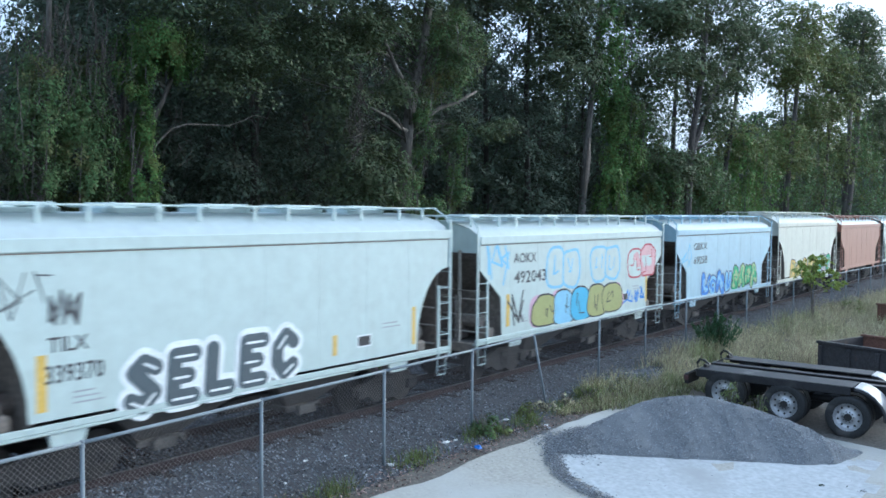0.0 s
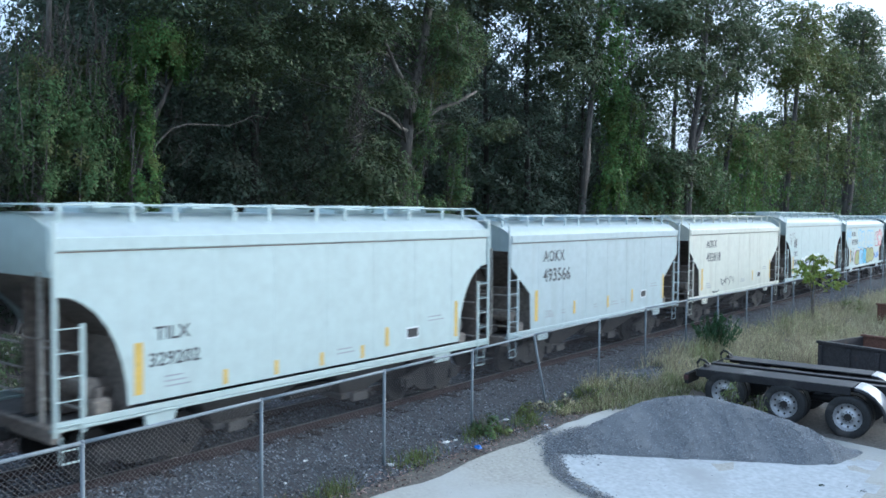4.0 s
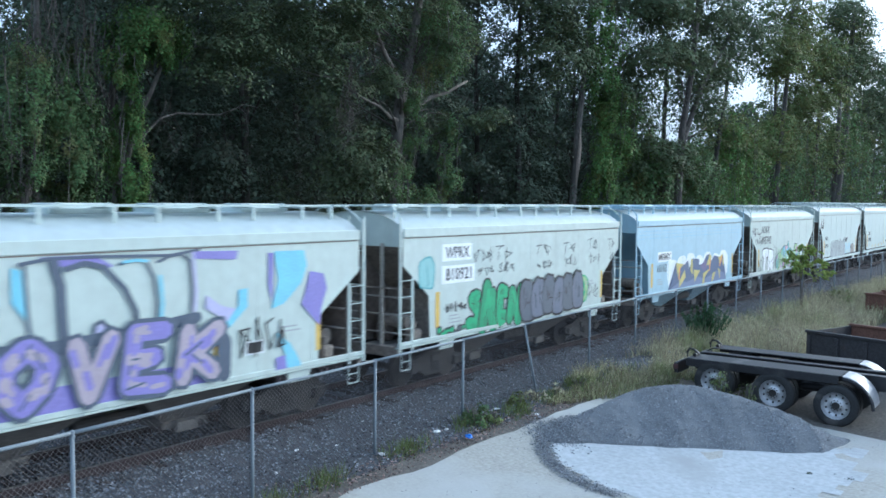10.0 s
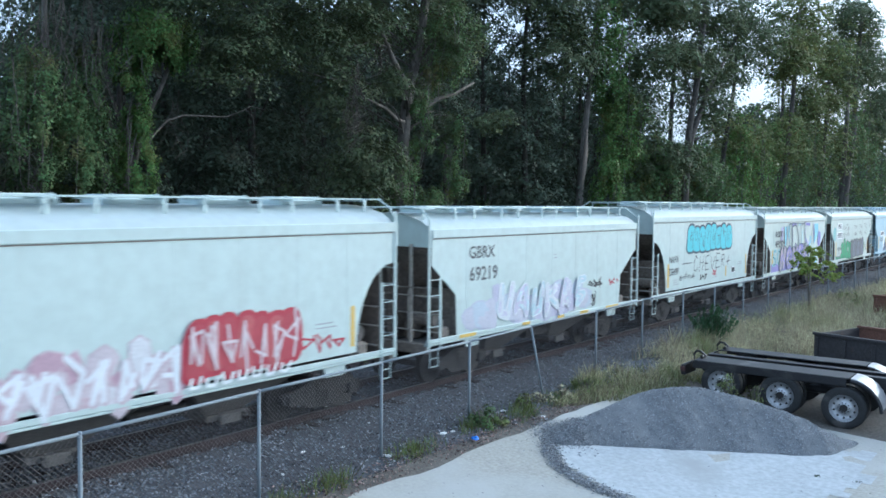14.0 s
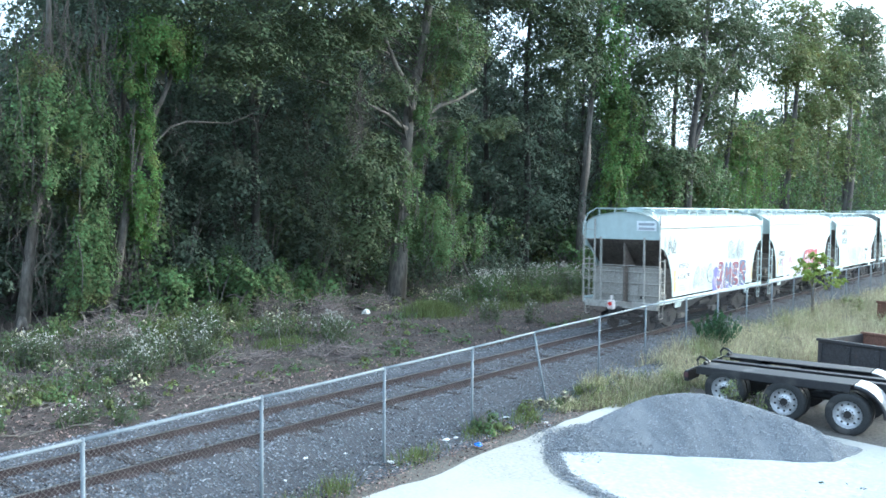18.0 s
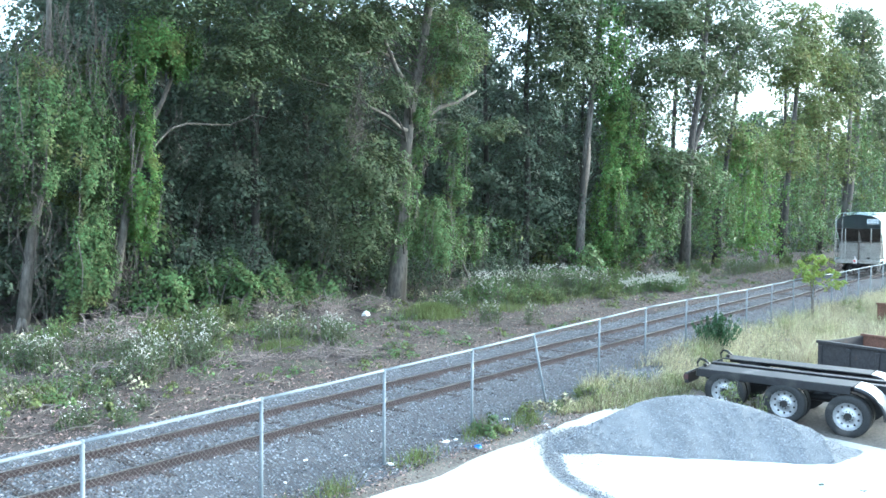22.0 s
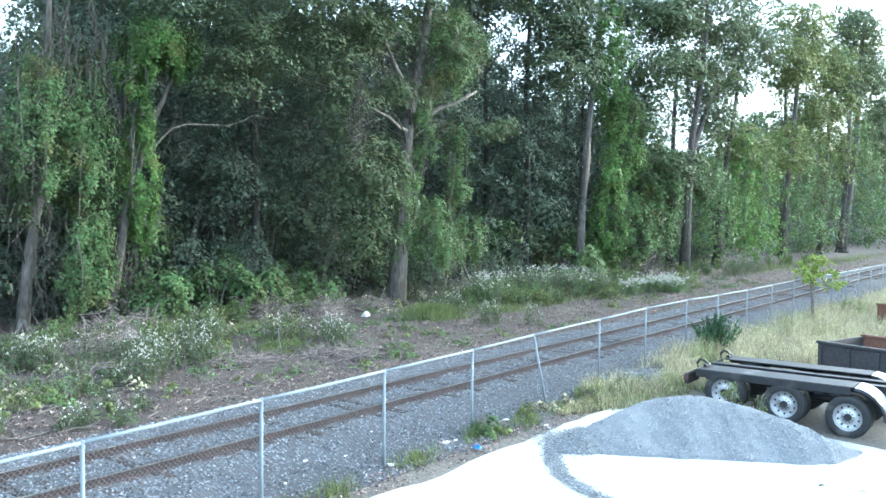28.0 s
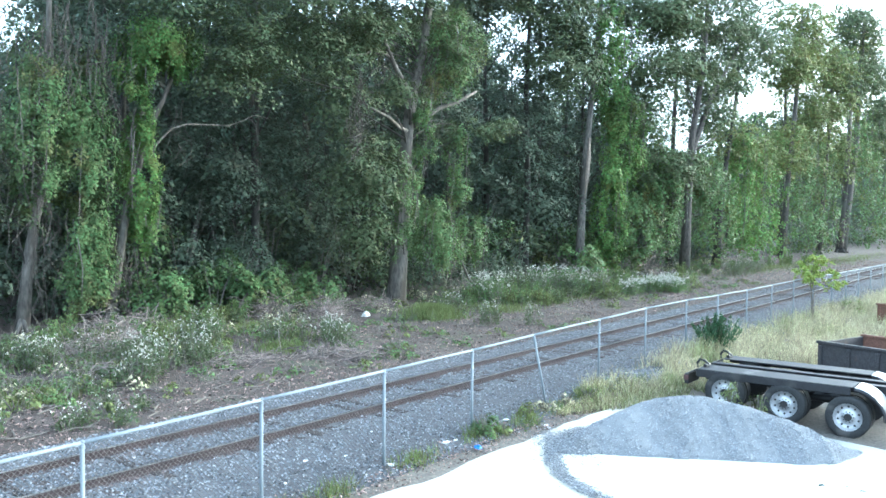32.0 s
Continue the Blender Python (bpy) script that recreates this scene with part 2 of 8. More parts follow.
def leaves(rng, centres, size, droop=0.3, narrow=0.55, loose=0.3):
    """Leaf quads, kite-shaped; centres may carry, as three more columns, the way each leaf faces; the others are turned every way."""
    n = len(centres)
    c = np.asarray(centres)
    a = rng.normal(size=(n, 3))
    if c.shape[1] == 6:
        face = c[:, 3:] / (np.linalg.norm(c[:, 3:], axis=1)[:, None] + 1e-9) + rng.normal(size=(n, 3)) * loose
        c = c[:, :3]
        face /= np.linalg.norm(face, axis=1)[:, None]
        a[:, 2] -= 1.0
        a -= face * (a * face).sum(1)[:, None]
        a /= np.linalg.norm(a, axis=1)[:, None] + 1e-9
        b = np.cross(face, a)
        narrow = max(narrow, 0.68)
    else:
        a[:, 2] -= droop
        a /= np.linalg.norm(a, axis=1)[:, None]
        b = np.cross(a, rng.normal(size=(n, 3)))
        b /= np.linalg.norm(b, axis=1)[:, None] + 1e-9
    s = (size * rng.uniform(0.6, 1.4, n))[:, None]
    mid = c + a * s * 0.1
    return np.stack([c - a * s * 0.5, mid + b * s * narrow * 0.5, c + a * s * 0.5, mid - b * s * narrow * 0.5], 1)


def drape(rng, x, y, z, rx, ry, rz, n):
    """Leaves of a hanging vine curtain: upright strands with shingled tufts of leaves along them, ragged below."""
    k = max(14, int(11 * rx * (rz + 1)))
    a = rng.uniform(0, math.tau, k)
    r = rng.uniform(0.1, 1.15, k) ** 0.5
    top = rng.uniform(-0.7, 1.1, k)
    run = rng.uniform(0.12, 0.75, k)
    tufts = 6
    drop = np.sort(rng.uniform(0, 1, (k, tufts)), 1)
    lean = rng.normal(size=(k, 2)) * 0.18
    fat = rng.uniform(0.05, 0.22, (k, tufts))
    share = (fat ** 2).ravel() / (fat ** 2).sum()
    pick = rng.choice(k * tufts, n, p=share)
    i, j = pick // tufts, pick % tufts
    zz = top[i] - run[i] * drop[i, j]
    keep = np.sqrt(np.maximum(0.12, 1 - np.minimum(1, zz ** 2)))
    p = np.stack([(r[i] * np.cos(a[i]) * keep + lean[i, 0] * drop[i, j]) * rx, (r[i] * np.sin(a[i]) * keep + lean[i, 1] * drop[i, j]) * ry, zz * rz], 1)
    out = np.stack([np.cos(a[i]), np.sin(a[i]), np.full(n, 0.45)], 1)
    g = rng.normal(size=(n, 3)) * (0.8, 0.8, 1.1)
    g[:, :2] *= (0.5 + 0.5 * np.exp(-np.maximum(0, -g[:, 2:3])))
    p += g * (fat[i, j] * (0.55 + 0.45 * min(rx, 2.5)))[:, None]
    return np.concatenate([p + (x, y, z), out * 0.8 + g * (0.5, 0.5, 0.2) + (0, 0, 0.3)], 1)


def clump(rng, x, y, z, rx, ry, rz, n, lumps=14, flat=0.55):
    """Leaves in an uneven mass: drooping domed sprays scattered in an ellipsoid, leaves lying on each like shingles."""
    d = rng.normal(size=(lumps, 3))
    d *= (rng.uniform(0.05, 1.15, lumps) ** 0.45 / np.linalg.norm(d, axis=1))[:, None]
    big = min(0.95, 0.40 * math.sqrt(min(rx, ry) * rz)) * rng.uniform(0.5, 1.3, lumps)
    k = rng.choice(lumps, n, p=big ** 2 / (big ** 2).sum())
    t, r = rng.uniform(0, math.tau, n), np.sqrt(rng.uniform(0, 1.2, n))
    edge = 1 + 0.25 * np.sin(3 * t + k) + 0.15 * np.sin(7 * t + 2 * k)
    u, v = r * np.cos(t) * edge, r * np.sin(t) * edge
    tilt = rng.normal(size=(lumps, 2)) * 0.3 - d[:, :2] * 0.35
    h = -0.55 * r ** 2 * (0.6 + flat) + 0.13 * rng.normal(size=n) + u * tilt[k, 0] + v * tilt[k, 1]
    p = d[k] * (rx, ry, rz) + np.stack([u, v, h], 1) * big[k][:, None]
    face = np.stack([u * 0.8, v * 0.8, np.full(n, 0.75)], 1) + d[k] * (0.5, 0.5, 0.2)
    return np.concatenate([p + (x, y, z), face], 1)


# ---- ground ----
RAIL_Y = 13.887
GROUND_Y = (-300, -60, 0, 5, 8, 9.8, 10.6, 11.5, 12.2, 15.6, 16.4, 18, 24, 30, 60, 700)
GROUND_Z = (-1.2, -1.0, -1.0, -0.9, -0.7, -0.5, -0.3, -0.24, -0.19, -0.19, -0.3, -0.3, -0.1, 0.1, 0.3, 0.3)


def level(x, y):
    return float(np.interp(y, GROUND_Y, GROUND_Z))


def sheet(name, xs, ys, lift, rough, material, sink=0.0):
    bm = bmesh.new()
    rows = [[bm.verts.new((x, y, level(x, y) + lift - (sink if y in (ys[0], ys[-1]) else 0) + rough * noise.noise((x * 0.7, y * 0.7, 3)) + rough * 0.5 * noise.noise((x * 2.9, y * 2.9, 7)))) for x in xs] for y in ys]
    for a, b in zip(rows, rows[1:]):
        for i in range(len(xs) - 1):
            bm.faces.new((a[i], a[i + 1], b[i + 1], b[i]))
    return part(name, bm, material, smooth=True)


XS = [-400, -200, -100, -50, -20] + [i * 0.8 for i in range(-12, 90)] + [75, 80, 90, 100, 120, 140, 170, 200, 260, 340, 440, 600, 800, 1200]
YS = [-300, -150, -60, -30, -15, -5] + [i * 0.5 for i in range(0, 72)] + [37, 39, 42, 46, 52, 60, 75, 100, 160, 300, 700]
tagged(sheet("ground", XS, YS, -0.02, 0.035, EARTH), "brown earth littered with dry leaves under the trees", "ground", kind="structure")

# yard side: bare dirt, the concrete apron, ballast
YARD = mat("yard_dirt", (0.112, 0.102, 0.090), 1.0, 0.3, 0.6, 14, 0.5, stain=(0.13, 0.11, 0.09))
tagged(sheet("yard", [-100, -40] + [i * 0.8 for i in range(-10, 90)] + [75, 85, 100, 140, 200], [-60, -20, -6] + [i * 0.5 for i in range(0, 21)] + [10.3], 0.012, 0.03, YARD), "trampled grey-brown dirt of the storage yard", "ground", kind="structure")


def apron():
    bm = bmesh.new()
    xs = [-30, -15, -6] + [i * 0.5 for i in range(0, 44)]
    ys = [-20, -8, -3, 0, 1, 2, 3, 4, 5, 6, 7, 8, 8.5, 9, 9.4, 9.72]
    rows = []
    for j, y in enumerate(ys):
        row = []
        for i, x in enumerate(xs):
            yy = y + (0.22 * noise.noise((x * 0.6, 1, 2)) + 0.1 * noise.noise((x * 2.3, 5, 1)) if j == len(ys) - 1 else 0)
            xx = x + (0.6 * noise.noise((3, y * 0.5, 2)) if i == len(xs) - 1 else 0)
            row.append(bm.verts.new((xx, yy, level(xx, yy) + 0.06 + 0.012 * noise.noise((x * 0.4, y * 0.4, 9)))))
        rows.append(row)
    for a, b in zip(rows, rows[1:]):
        for i in range(len(xs) - 1):
            bm.faces.new((a[i], a[i + 1], b[i + 1], b[i]))
    bm.edges.ensure_lookup_table()
    rim = [e for e in bm.edges if e.is_boundary]
    ext = bmesh.ops.extrude_edge_only(bm, edges=rim)["geom"]
    for v in ext:
        if isinstance(v, bmesh.types.BMVert):
            v.co.z -= 0.14
    return tagged(part("pavement", bm, CONCRETE), "dusty pale concrete apron of the yard", "pavement", kind="structure")


apron()
tagged(sheet("ballast", [-100, -40] + [i * 0.4 for i in range(-20, 170)] + [i * 4 for i in range(18, 60)] + [300, 500, 1200], [9.95] + [10.2 + i * 0.3 for i in range(0, 23)], 0.035, 0.05, BALLAST, 0.09), "grey crushed-stone ballast bed under the track", "ballast", kind="structure")


# ---- track ----
def pebbles(rng, pts, size, tall=1.0):
    """Rough little stones: squashed four-cornered wedges, as quads."""
    out = []
    n = len(pts)
    s = size * rng.uniform(0.5, 1.4, (n, 1))
    ang = rng.uniform(0, math.tau, n)
    u = np.stack([np.cos(ang), np.sin(ang), rng.uniform(-0.3, 0.3, n)], 1) * s
    v = np.stack([-np.sin(ang), np.cos(ang), rng.uniform(-0.3, 0.3, n)], 1) * s * rng.uniform(0.6, 1, (n, 1))
    w = np.array((0, 0, tall)) * s * rng.uniform(0.5, 0.9, (n, 1))
    a, b, c, d = pts - u - v * 0.6, pts + u * 0.9 - v, pts + u + v * 0.7, pts - u * 0.7 + v
    e, f = pts - u * 0.4 + w, pts + u * 0.5 + w * 0.85
    for q in ((a, b, f, e), (c, d, e, f)):
        out.append(np.stack(q, 1))
    return np.stack(out, 1).reshape(-1, 4, 3)


def stones(name, rng, pts, size, material, label, category, tall=1.0):
    return tagged(part(name, quads(name, pebbles(rng, pts, size, tall)), material), label, category, kind="stuff")


def strew(rng, n, x0, x1, y0, y1, near=1.0, lift=0.04):
    """Points on the ground, denser towards x0."""
    x = x0 + (x1 - x0) * rng.uniform(0, 1, n) ** (1 + near)
    y = rng.uniform(y0, y1, n)
    lie = np.array([0.05 * noise.noise((a * 0.7, b * 0.7, 3)) + 0.025 * noise.noise((a * 2.9, b * 2.9, 7)) for a, b in zip(x, y)])
    return np.stack([x, y, np.interp(y, GROUND_Y, GROUND_Z) + lift + lie], 1)


def track():
    tr = tagged(new("track"), "single railway track of rusted rails on weathered wooden ties", "railway track", kind="structure")
    prof = ((-0.07, -0.17), (0.07, -0.17), (0.07, -0.155), (0.012, -0.13), (0.012, -0.045), (0.036, -0.035), (0.036, -0.004), (-0.036, -0.004), (-0.036, -0.035), (-0.012, -0.045), (-0.012, -0.13), (-0.07, -0.155))
    for side in (-1, 1):
        y = RAIL_Y + side * 0.7225 + side * 0.03
        bm = bmesh.new()
        a = [bm.verts.new((-120, y + p, q)) for p, q in prof]
        b = [bm.verts.new((1200, y + p, q)) for p, q in prof]
        for i in range(len(a)):
            bm.faces.new((a[i], b[i], b[(i + 1) % len(a)], a[(i + 1) % len(a)]))
        rail = part("rail", bm, RAIL, tr)
        bm = bmesh.new()
        box(bm, (540, y, -0.001), (1320, 0.066, 0.006))
        part("rail_head", bm, HEAD, rail, "running surface polished by wheels")
    rng = random.Random(4)
    bm = bmesh.new()
    box(bm, (0, 0, 0), (0.22, 2.6, 0.2), 0.012)
    tie = mesh_of("tie", bm)
    tie.materials.append(TIE)
    for i in range(230):
        o = new("tie", tie)
        o.parent = tr
        o.matrix_basis = pose(2.0 + i * 0.52 + rng.uniform(-0.03, 0.03), RAIL_Y + rng.uniform(-0.05, 0.05), -0.258 + rng.uniform(-0.02, 0.018), 0, 0, rng.uniform(-1.5, 1.5))
    bm = bmesh.new()
    for i in range(400):
        box(bm, (121.6 + i * 0.52, RAIL_Y, -0.245), (0.22, 2.6, 0.2))
    tagged(part("far_ties", bm, TIE, tr), kind="stuff")
    bm = bmesh.new()
    box(bm, (0, 0, 0), (0.18, 0.36, 0.02), 0.004)
    for s in (-0.1, 0.1):
        rod(bm, (s * 0.6, s, 0), (s * 0.6, s, 0.035), 0.012)
    plate = mesh_of("tie_plate", bm)
    plate.materials.append(RAIL)
    for i in range(80):
        for side in (-1, 1):
            o = new("tie_plate", plate)
            o.parent = tr
            o.location = (2.0 + i * 0.52, RAIL_Y + side * 0.7525, -0.162)
    return tr


track()
rng = np.random.default_rng(11)
p = strew(rng, 62000, 4, 62, 10.1, 16.6, 0.9, 0.03)
p = p[(np.abs(np.abs(p[:, 1] - RAIL_Y) - 0.75) > 0.07)]
by_rail = np.abs(np.abs(p[:, 1] - RAIL_Y) - 0.75) < 0.20 + 0.13 * rng.normal(size=len(p))
stones("rusty_ballast_stones", rng, p[by_rail], 0.028, mat("rusty_ballast_stone", (0.108, 0.082, 0.078), 0.95, 0.25, 2, 30, 0.2, island=0.6), "ballast stones stained brown beside the rails", "stones")
p = p[~by_rail]
stones("ballast_stones", rng, p, 0.028, STONE, "loose grey ballast stones strewn along the track", "stones")
p = strew(rng, 9000, 4, 40, 10.1, 16.6, 0.7, 0.05)
over = strew(rng, 3000, 4, 46, RAIL_Y - 0.66, RAIL_Y + 0.66, 0.8, 0.075)
stones("stones_over_ties", rng, over, 0.03, STONE, "ballast stones half covering the ties", "stones")
stones("pale_ballast_stones", rng, p[np.abs(np.abs(p[:, 1] - RAIL_Y) - 0.75) > 0.09], 0.024, mat("pale_ballast_stone", (0.27, 0.28, 0.30), 0.85, 0.2, 2, 30, 0.1, island=0.4), "pale freshly broken ballast stones between the ties", "stones")


# ---- chain-link fence ----
POSTS = ((-0.35, 9.92), (2.7, 10.06), (5.77, 10.22), (8.85, 10.38), (11.91, 10.51), (14.93, 10.65), (18.0, 10.80), (21.5, 11.0), (25.01, 11.2), (28.22, 11.16), (30.76, 10.98), (33.58, 10.85), (36.7, 10.83), (39.88, 10.82), (42.69, 10.69), (45.4, 10.50), (48.0, 10.42), (50.6, 10.36), (53.3, 10.28), (56.2, 10.19), (59.2, 10.10), (62.2, 10.02), (65.2, 9.95), (68.2, 9.9), (71.2, 9.85), (74.2, 9.8), (77.2, 9.75), (80.2, 9.7), (83.2, 9.65), (86.2, 9.6))
FENCE_TOP = 1.5


def fence():
    fe = tagged(new("fence"), "galvanised chain-link fence with a top rail beside the track", "fence")
    for i, (x, y) in enumerate(POSTS):
        bm = bmesh.new()
        foot = level(x, y) - 0.3
        top = Vector((x, y, FENCE_TOP + 0.01))
        base = Vector((x, y, foot))
        lean = i == 6
        if lean:
            top, base = Vector((17.76, 10.84, FENCE_TOP)), Vector((18.3, 10.73, foot))
        rod(bm, base, top, 0.03, 10)
        bmesh.ops.create_uvsphere(bm, u_segments=8, v_segments=5, radius=0.036, matrix=Matrix.Translation(top) @ Matrix.Diagonal((1, 1, 0.8, 1)))
        post = part("post", bm, GALV, fe, "leaning steel post" if lean else "", smooth=True)
        bm = bmesh.new()
        rod(bm, top + Vector((0, 0, -0.075)), top + Vector((0, 0, -0.045)), 0.037, 10)
        part("rail_cap", bm, GALV, post)
    lean_top = list(POSTS)
    lean_top[6] = (17.76, 10.84)
    for num, ((x0, y0), (x1, y1)) in enumerate(zip(lean_top, lean_top[1:])):
        a, b = Vector((x0, y0, FENCE_TOP)), Vector((x1, y1, FENCE_TOP))
        bm = bmesh.new()
        mid = (a + b) / 2 + Vector((0, 0, rand(-0.012, 0.006)))
        tube(bm, [a, (a + mid) / 2, mid, (b + mid) / 2, b], [0.025] * 5, 10)
        part("top_rail", bm, GALV, fe, smooth=True)
        # woven wire: crossing diagonals from the ground to the rail, hung on its far side
        d = b - a
        run, d = d.length, d.normalized()
        nrm = Vector((-d.y, d.x, 0)) * 0.004
        off = Vector((-d.y, d.x, 0)) * 0.036
        z0, z1 = level((x0 + x1) / 2, (y0 + y1) / 2) + 0.04, FENCE_TOP + 0.012
        h = z1 - z0
        verts = []
        step = 0.078
        # wire thins towards the far panels so their mesh reads less solid
        r = float(np.interp(num, (0, 3, 7, 14), (0.0052, 0.0046, 0.0030, 0.0024)))
        for s in (1, -1):
            k = -h
            while k < run + h:
                u0, u1 = k, k + s * h
                t0, t1 = 0.0, 1.0
                for lim, side in ((0, 0), (run, 1)):
                    tt = (lim - u0) / (u1 - u0)
                    inward = (u1 > u0) == (side == 0)
                    if inward:
                        t0 = max(t0, tt)
                    else:
                        t1 = min(t1, tt)
                if t1 - t0 > 0.01:
                    pa = a + off + d * (u0 + (u1 - u0) * t0) + Vector((0, 0, z0 + h * t0 - FENCE_TOP)) + nrm * s
                    pb = a + off + d * (u0 + (u1 - u0) * t1) + Vector((0, 0, z0 + h * t1 - FENCE_TOP)) + nrm * s
                    w1 = d * r
                    w2 = Vector((d.y, -d.x, 0)) * r
                    verts.append((pa - w1, pa + w2, pb + w2, pb - w1))
                    verts.append((pa + w2, pa + w1, pb + w1, pb + w2))
                k += step
        tagged(part("wire_panel", quads("wire_panel", np.array(verts)), WIRE, fe), kind="stuff")
    return fe


fence()


# ---- yard things ----
def gravel_pile():
    # u runs along the straight front foot, v back from it; the crest climbs and falls along u
    C, ax, ay = Vector((16.42, 7.96, 0)), Vector((0.64, -0.768, 0)), Vector((0.768, 0.64, 0))
    ALONG = (-1.7, -1.2, -0.7, 0.2, 0.8, 1.35, 2.0, 2.5, 3.1, 3.7, 4.2, 4.6, 4.95, 5.4, 6.2)
    CREST = (0.0, 0.16, 0.36, 0.66, 0.87, 0.99, 1.06, 1.04, 0.96, 0.85, 0.75, 0.61, 0.42, 0.22, 0.0)

    def height(u, v):
        top = float(np.interp(u, ALONG, CREST))
        foot = -0.05 + 0.07 * noise.noise((u * 1.1, 3, 1)) + 0.8 * max(0.0, u - 4.75) - 0.25 * max(0.0, -0.4 - u)
        front = 0.66 * (v - foot)
        ridge = foot + top / 0.66
        back = top - 0.60 * (v - ridge)
        k = 0.09
        rise = -k * math.log(math.exp(-front / k) + math.exp(-back / k) + math.exp(-(top + 0.05) / k))
        return max(0.0, rise)

    def ripple(u, v):
        return 0.035 * noise.noise((u * 1.3, v * 1.3, 0)) + 0.022 * noise.noise((u * 4, v * 4, 2))

    bm = bmesh.new()
    grid = []
    for j in range(71):
        row = []
        for i in range(121):
            u, v = -2.0 + 8.6 * i / 120, -0.8 + 5.2 * j / 70
            q = C + ax * u + ay * v
            hh = height(u, v)
            row.append(bm.verts.new((q.x, q.y, level(q.x, q.y) + (0.062 if hh > 0.005 else 0.0) + hh + min(1, hh * 6) * ripple(u, v))))
        grid.append(row)
    for a, b in zip(grid, grid[1:]):
        for i in range(120):
            bm.faces.new((a[i], a[i + 1], b[i + 1], b[i]))
    pile = tagged(part("gravel_pile", bm, GRAVEL, smooth=True), "low mound of grey crushed gravel on the concrete apron", "gravel pile", kind="stuff")
    rng = np.random.default_rng(5)
    pts, skirt = [], []
    while len(pts) < 17000:
        u, v = rng.uniform(-2.0, 6.4), rng.uniform(-0.6, 2.6)
        hh = height(u, v)
        # coarser stones roll together in streaks down the face
        streak = 0.5 + 0.5 * noise.noise((u * 1.7, v * 0.5, 6)) + 0.4 * noise.noise((u * 5, v * 2, 3))
        if hh > 0.02 and rng.uniform() < streak:
            q = C + ax * u + ay * v
            pts.append((q.x, q.y, level(q.x, q.y) + 0.058 + hh + min(1, hh * 6) * ripple(u, v)))
    stones("gravel_stones", rng, np.array(pts), 0.018, PEBBLE, "loose crushed stones on the gravel mound", "stones", 0.7)
    for _ in range(2600):
        u, v = -1.0 + rng.normal() * 0.30, 0.55 + rng.normal() * 0.40
        q = C + ax * u + ay * v
        skirt.append((q.x, q.y, level(q.x, q.y) + 0.063 + height(u, v) + abs(rng.normal()) * 0.012))
    stones("spilled_gravel", rng, np.array(skirt), 0.020, PEBBLE, "gravel spilled between the mound and its curved edge", "stones", 0.7)
    # a thin windrow of stones swept round the pile's foot
    bend = [(17.5, 9.3), (16.9, 9.3), (16.3, 9.24), (15.75, 9.1), (15.3, 8.86), (14.95, 8.62), (14.6, 8.28), (14.3, 7.9), (14.1, 7.5), (13.95, 7.05), (13.9, 6.5)]
    pts = []
    for _ in range(5200):
        i = rng.integers(0, len(bend) - 1)
        w = rng.uniform()
        x = bend[i][0] * (1 - w) + bend[i + 1][0] * w + rng.normal() * 0.10
        y = bend[i][1] * (1 - w) + bend[i + 1][1] * w + rng.normal() * 0.10
        pts.append((x, y, level(x, y) + 0.06 + abs(rng.normal()) * 0.02))
    stones("gravel_windrow", rng, np.array(pts), 0.019, PEBBLE, "curved line of stones swept over the concrete", "stones", 0.6)
    bm = bmesh.new()
    edge_y, edge_x = [b[1] for b in bend[::-1]], [b[0] for b in bend[::-1]]
    spots_ = {}
    for i in range(60):
        for j in range(52):
            x, y = 13.6 + 0.16 * i, 1.5 + 0.16 * j
            w = 0.35 * noise.noise((x * 0.8, y * 0.8, 5)) + 0.15 * noise.noise((x * 3, y * 3, 8))
            if x > float(np.interp(y, edge_y, edge_x)) + 0.1 and y > 3.4 + w * 1.5 and (x - 16.42) * 0.768 + (y - 7.96) * 0.64 < 0.4 and x + 0.2 * y < 21.4 + w * 2:
                spots_[i, j] = bm.verts.new((x, y, level(x, y) + 0.066))
    for (i, j), v in spots_.items():
        around = [spots_.get(q) for q in ((i, j), (i + 1, j), (i + 1, j + 1), (i, j + 1))]
        if all(around):
            bm.faces.new(around)
    tagged(part("stone_dust", bm, mat("pale_stone_dust", (0.405, 0.425, 0.44), 0.95, 0.14, 0.7, 9, 0.1, stain=(0.33, 0.34, 0.345), stain_at=0.60)), "pale bluish stone dust spread over the concrete", "dust", kind="stuff")
    pts = [(rng.uniform(11, 21), rng.uniform(3, 9.6)) for _ in range(500)]
    stones("scattered_stones", rng, np.array([(x, y, level(x, y) + 0.06) for x, y in pts]), 0.014, PEBBLE, "single stones scattered over the concrete", "stones")
    return pile


gravel_pile()


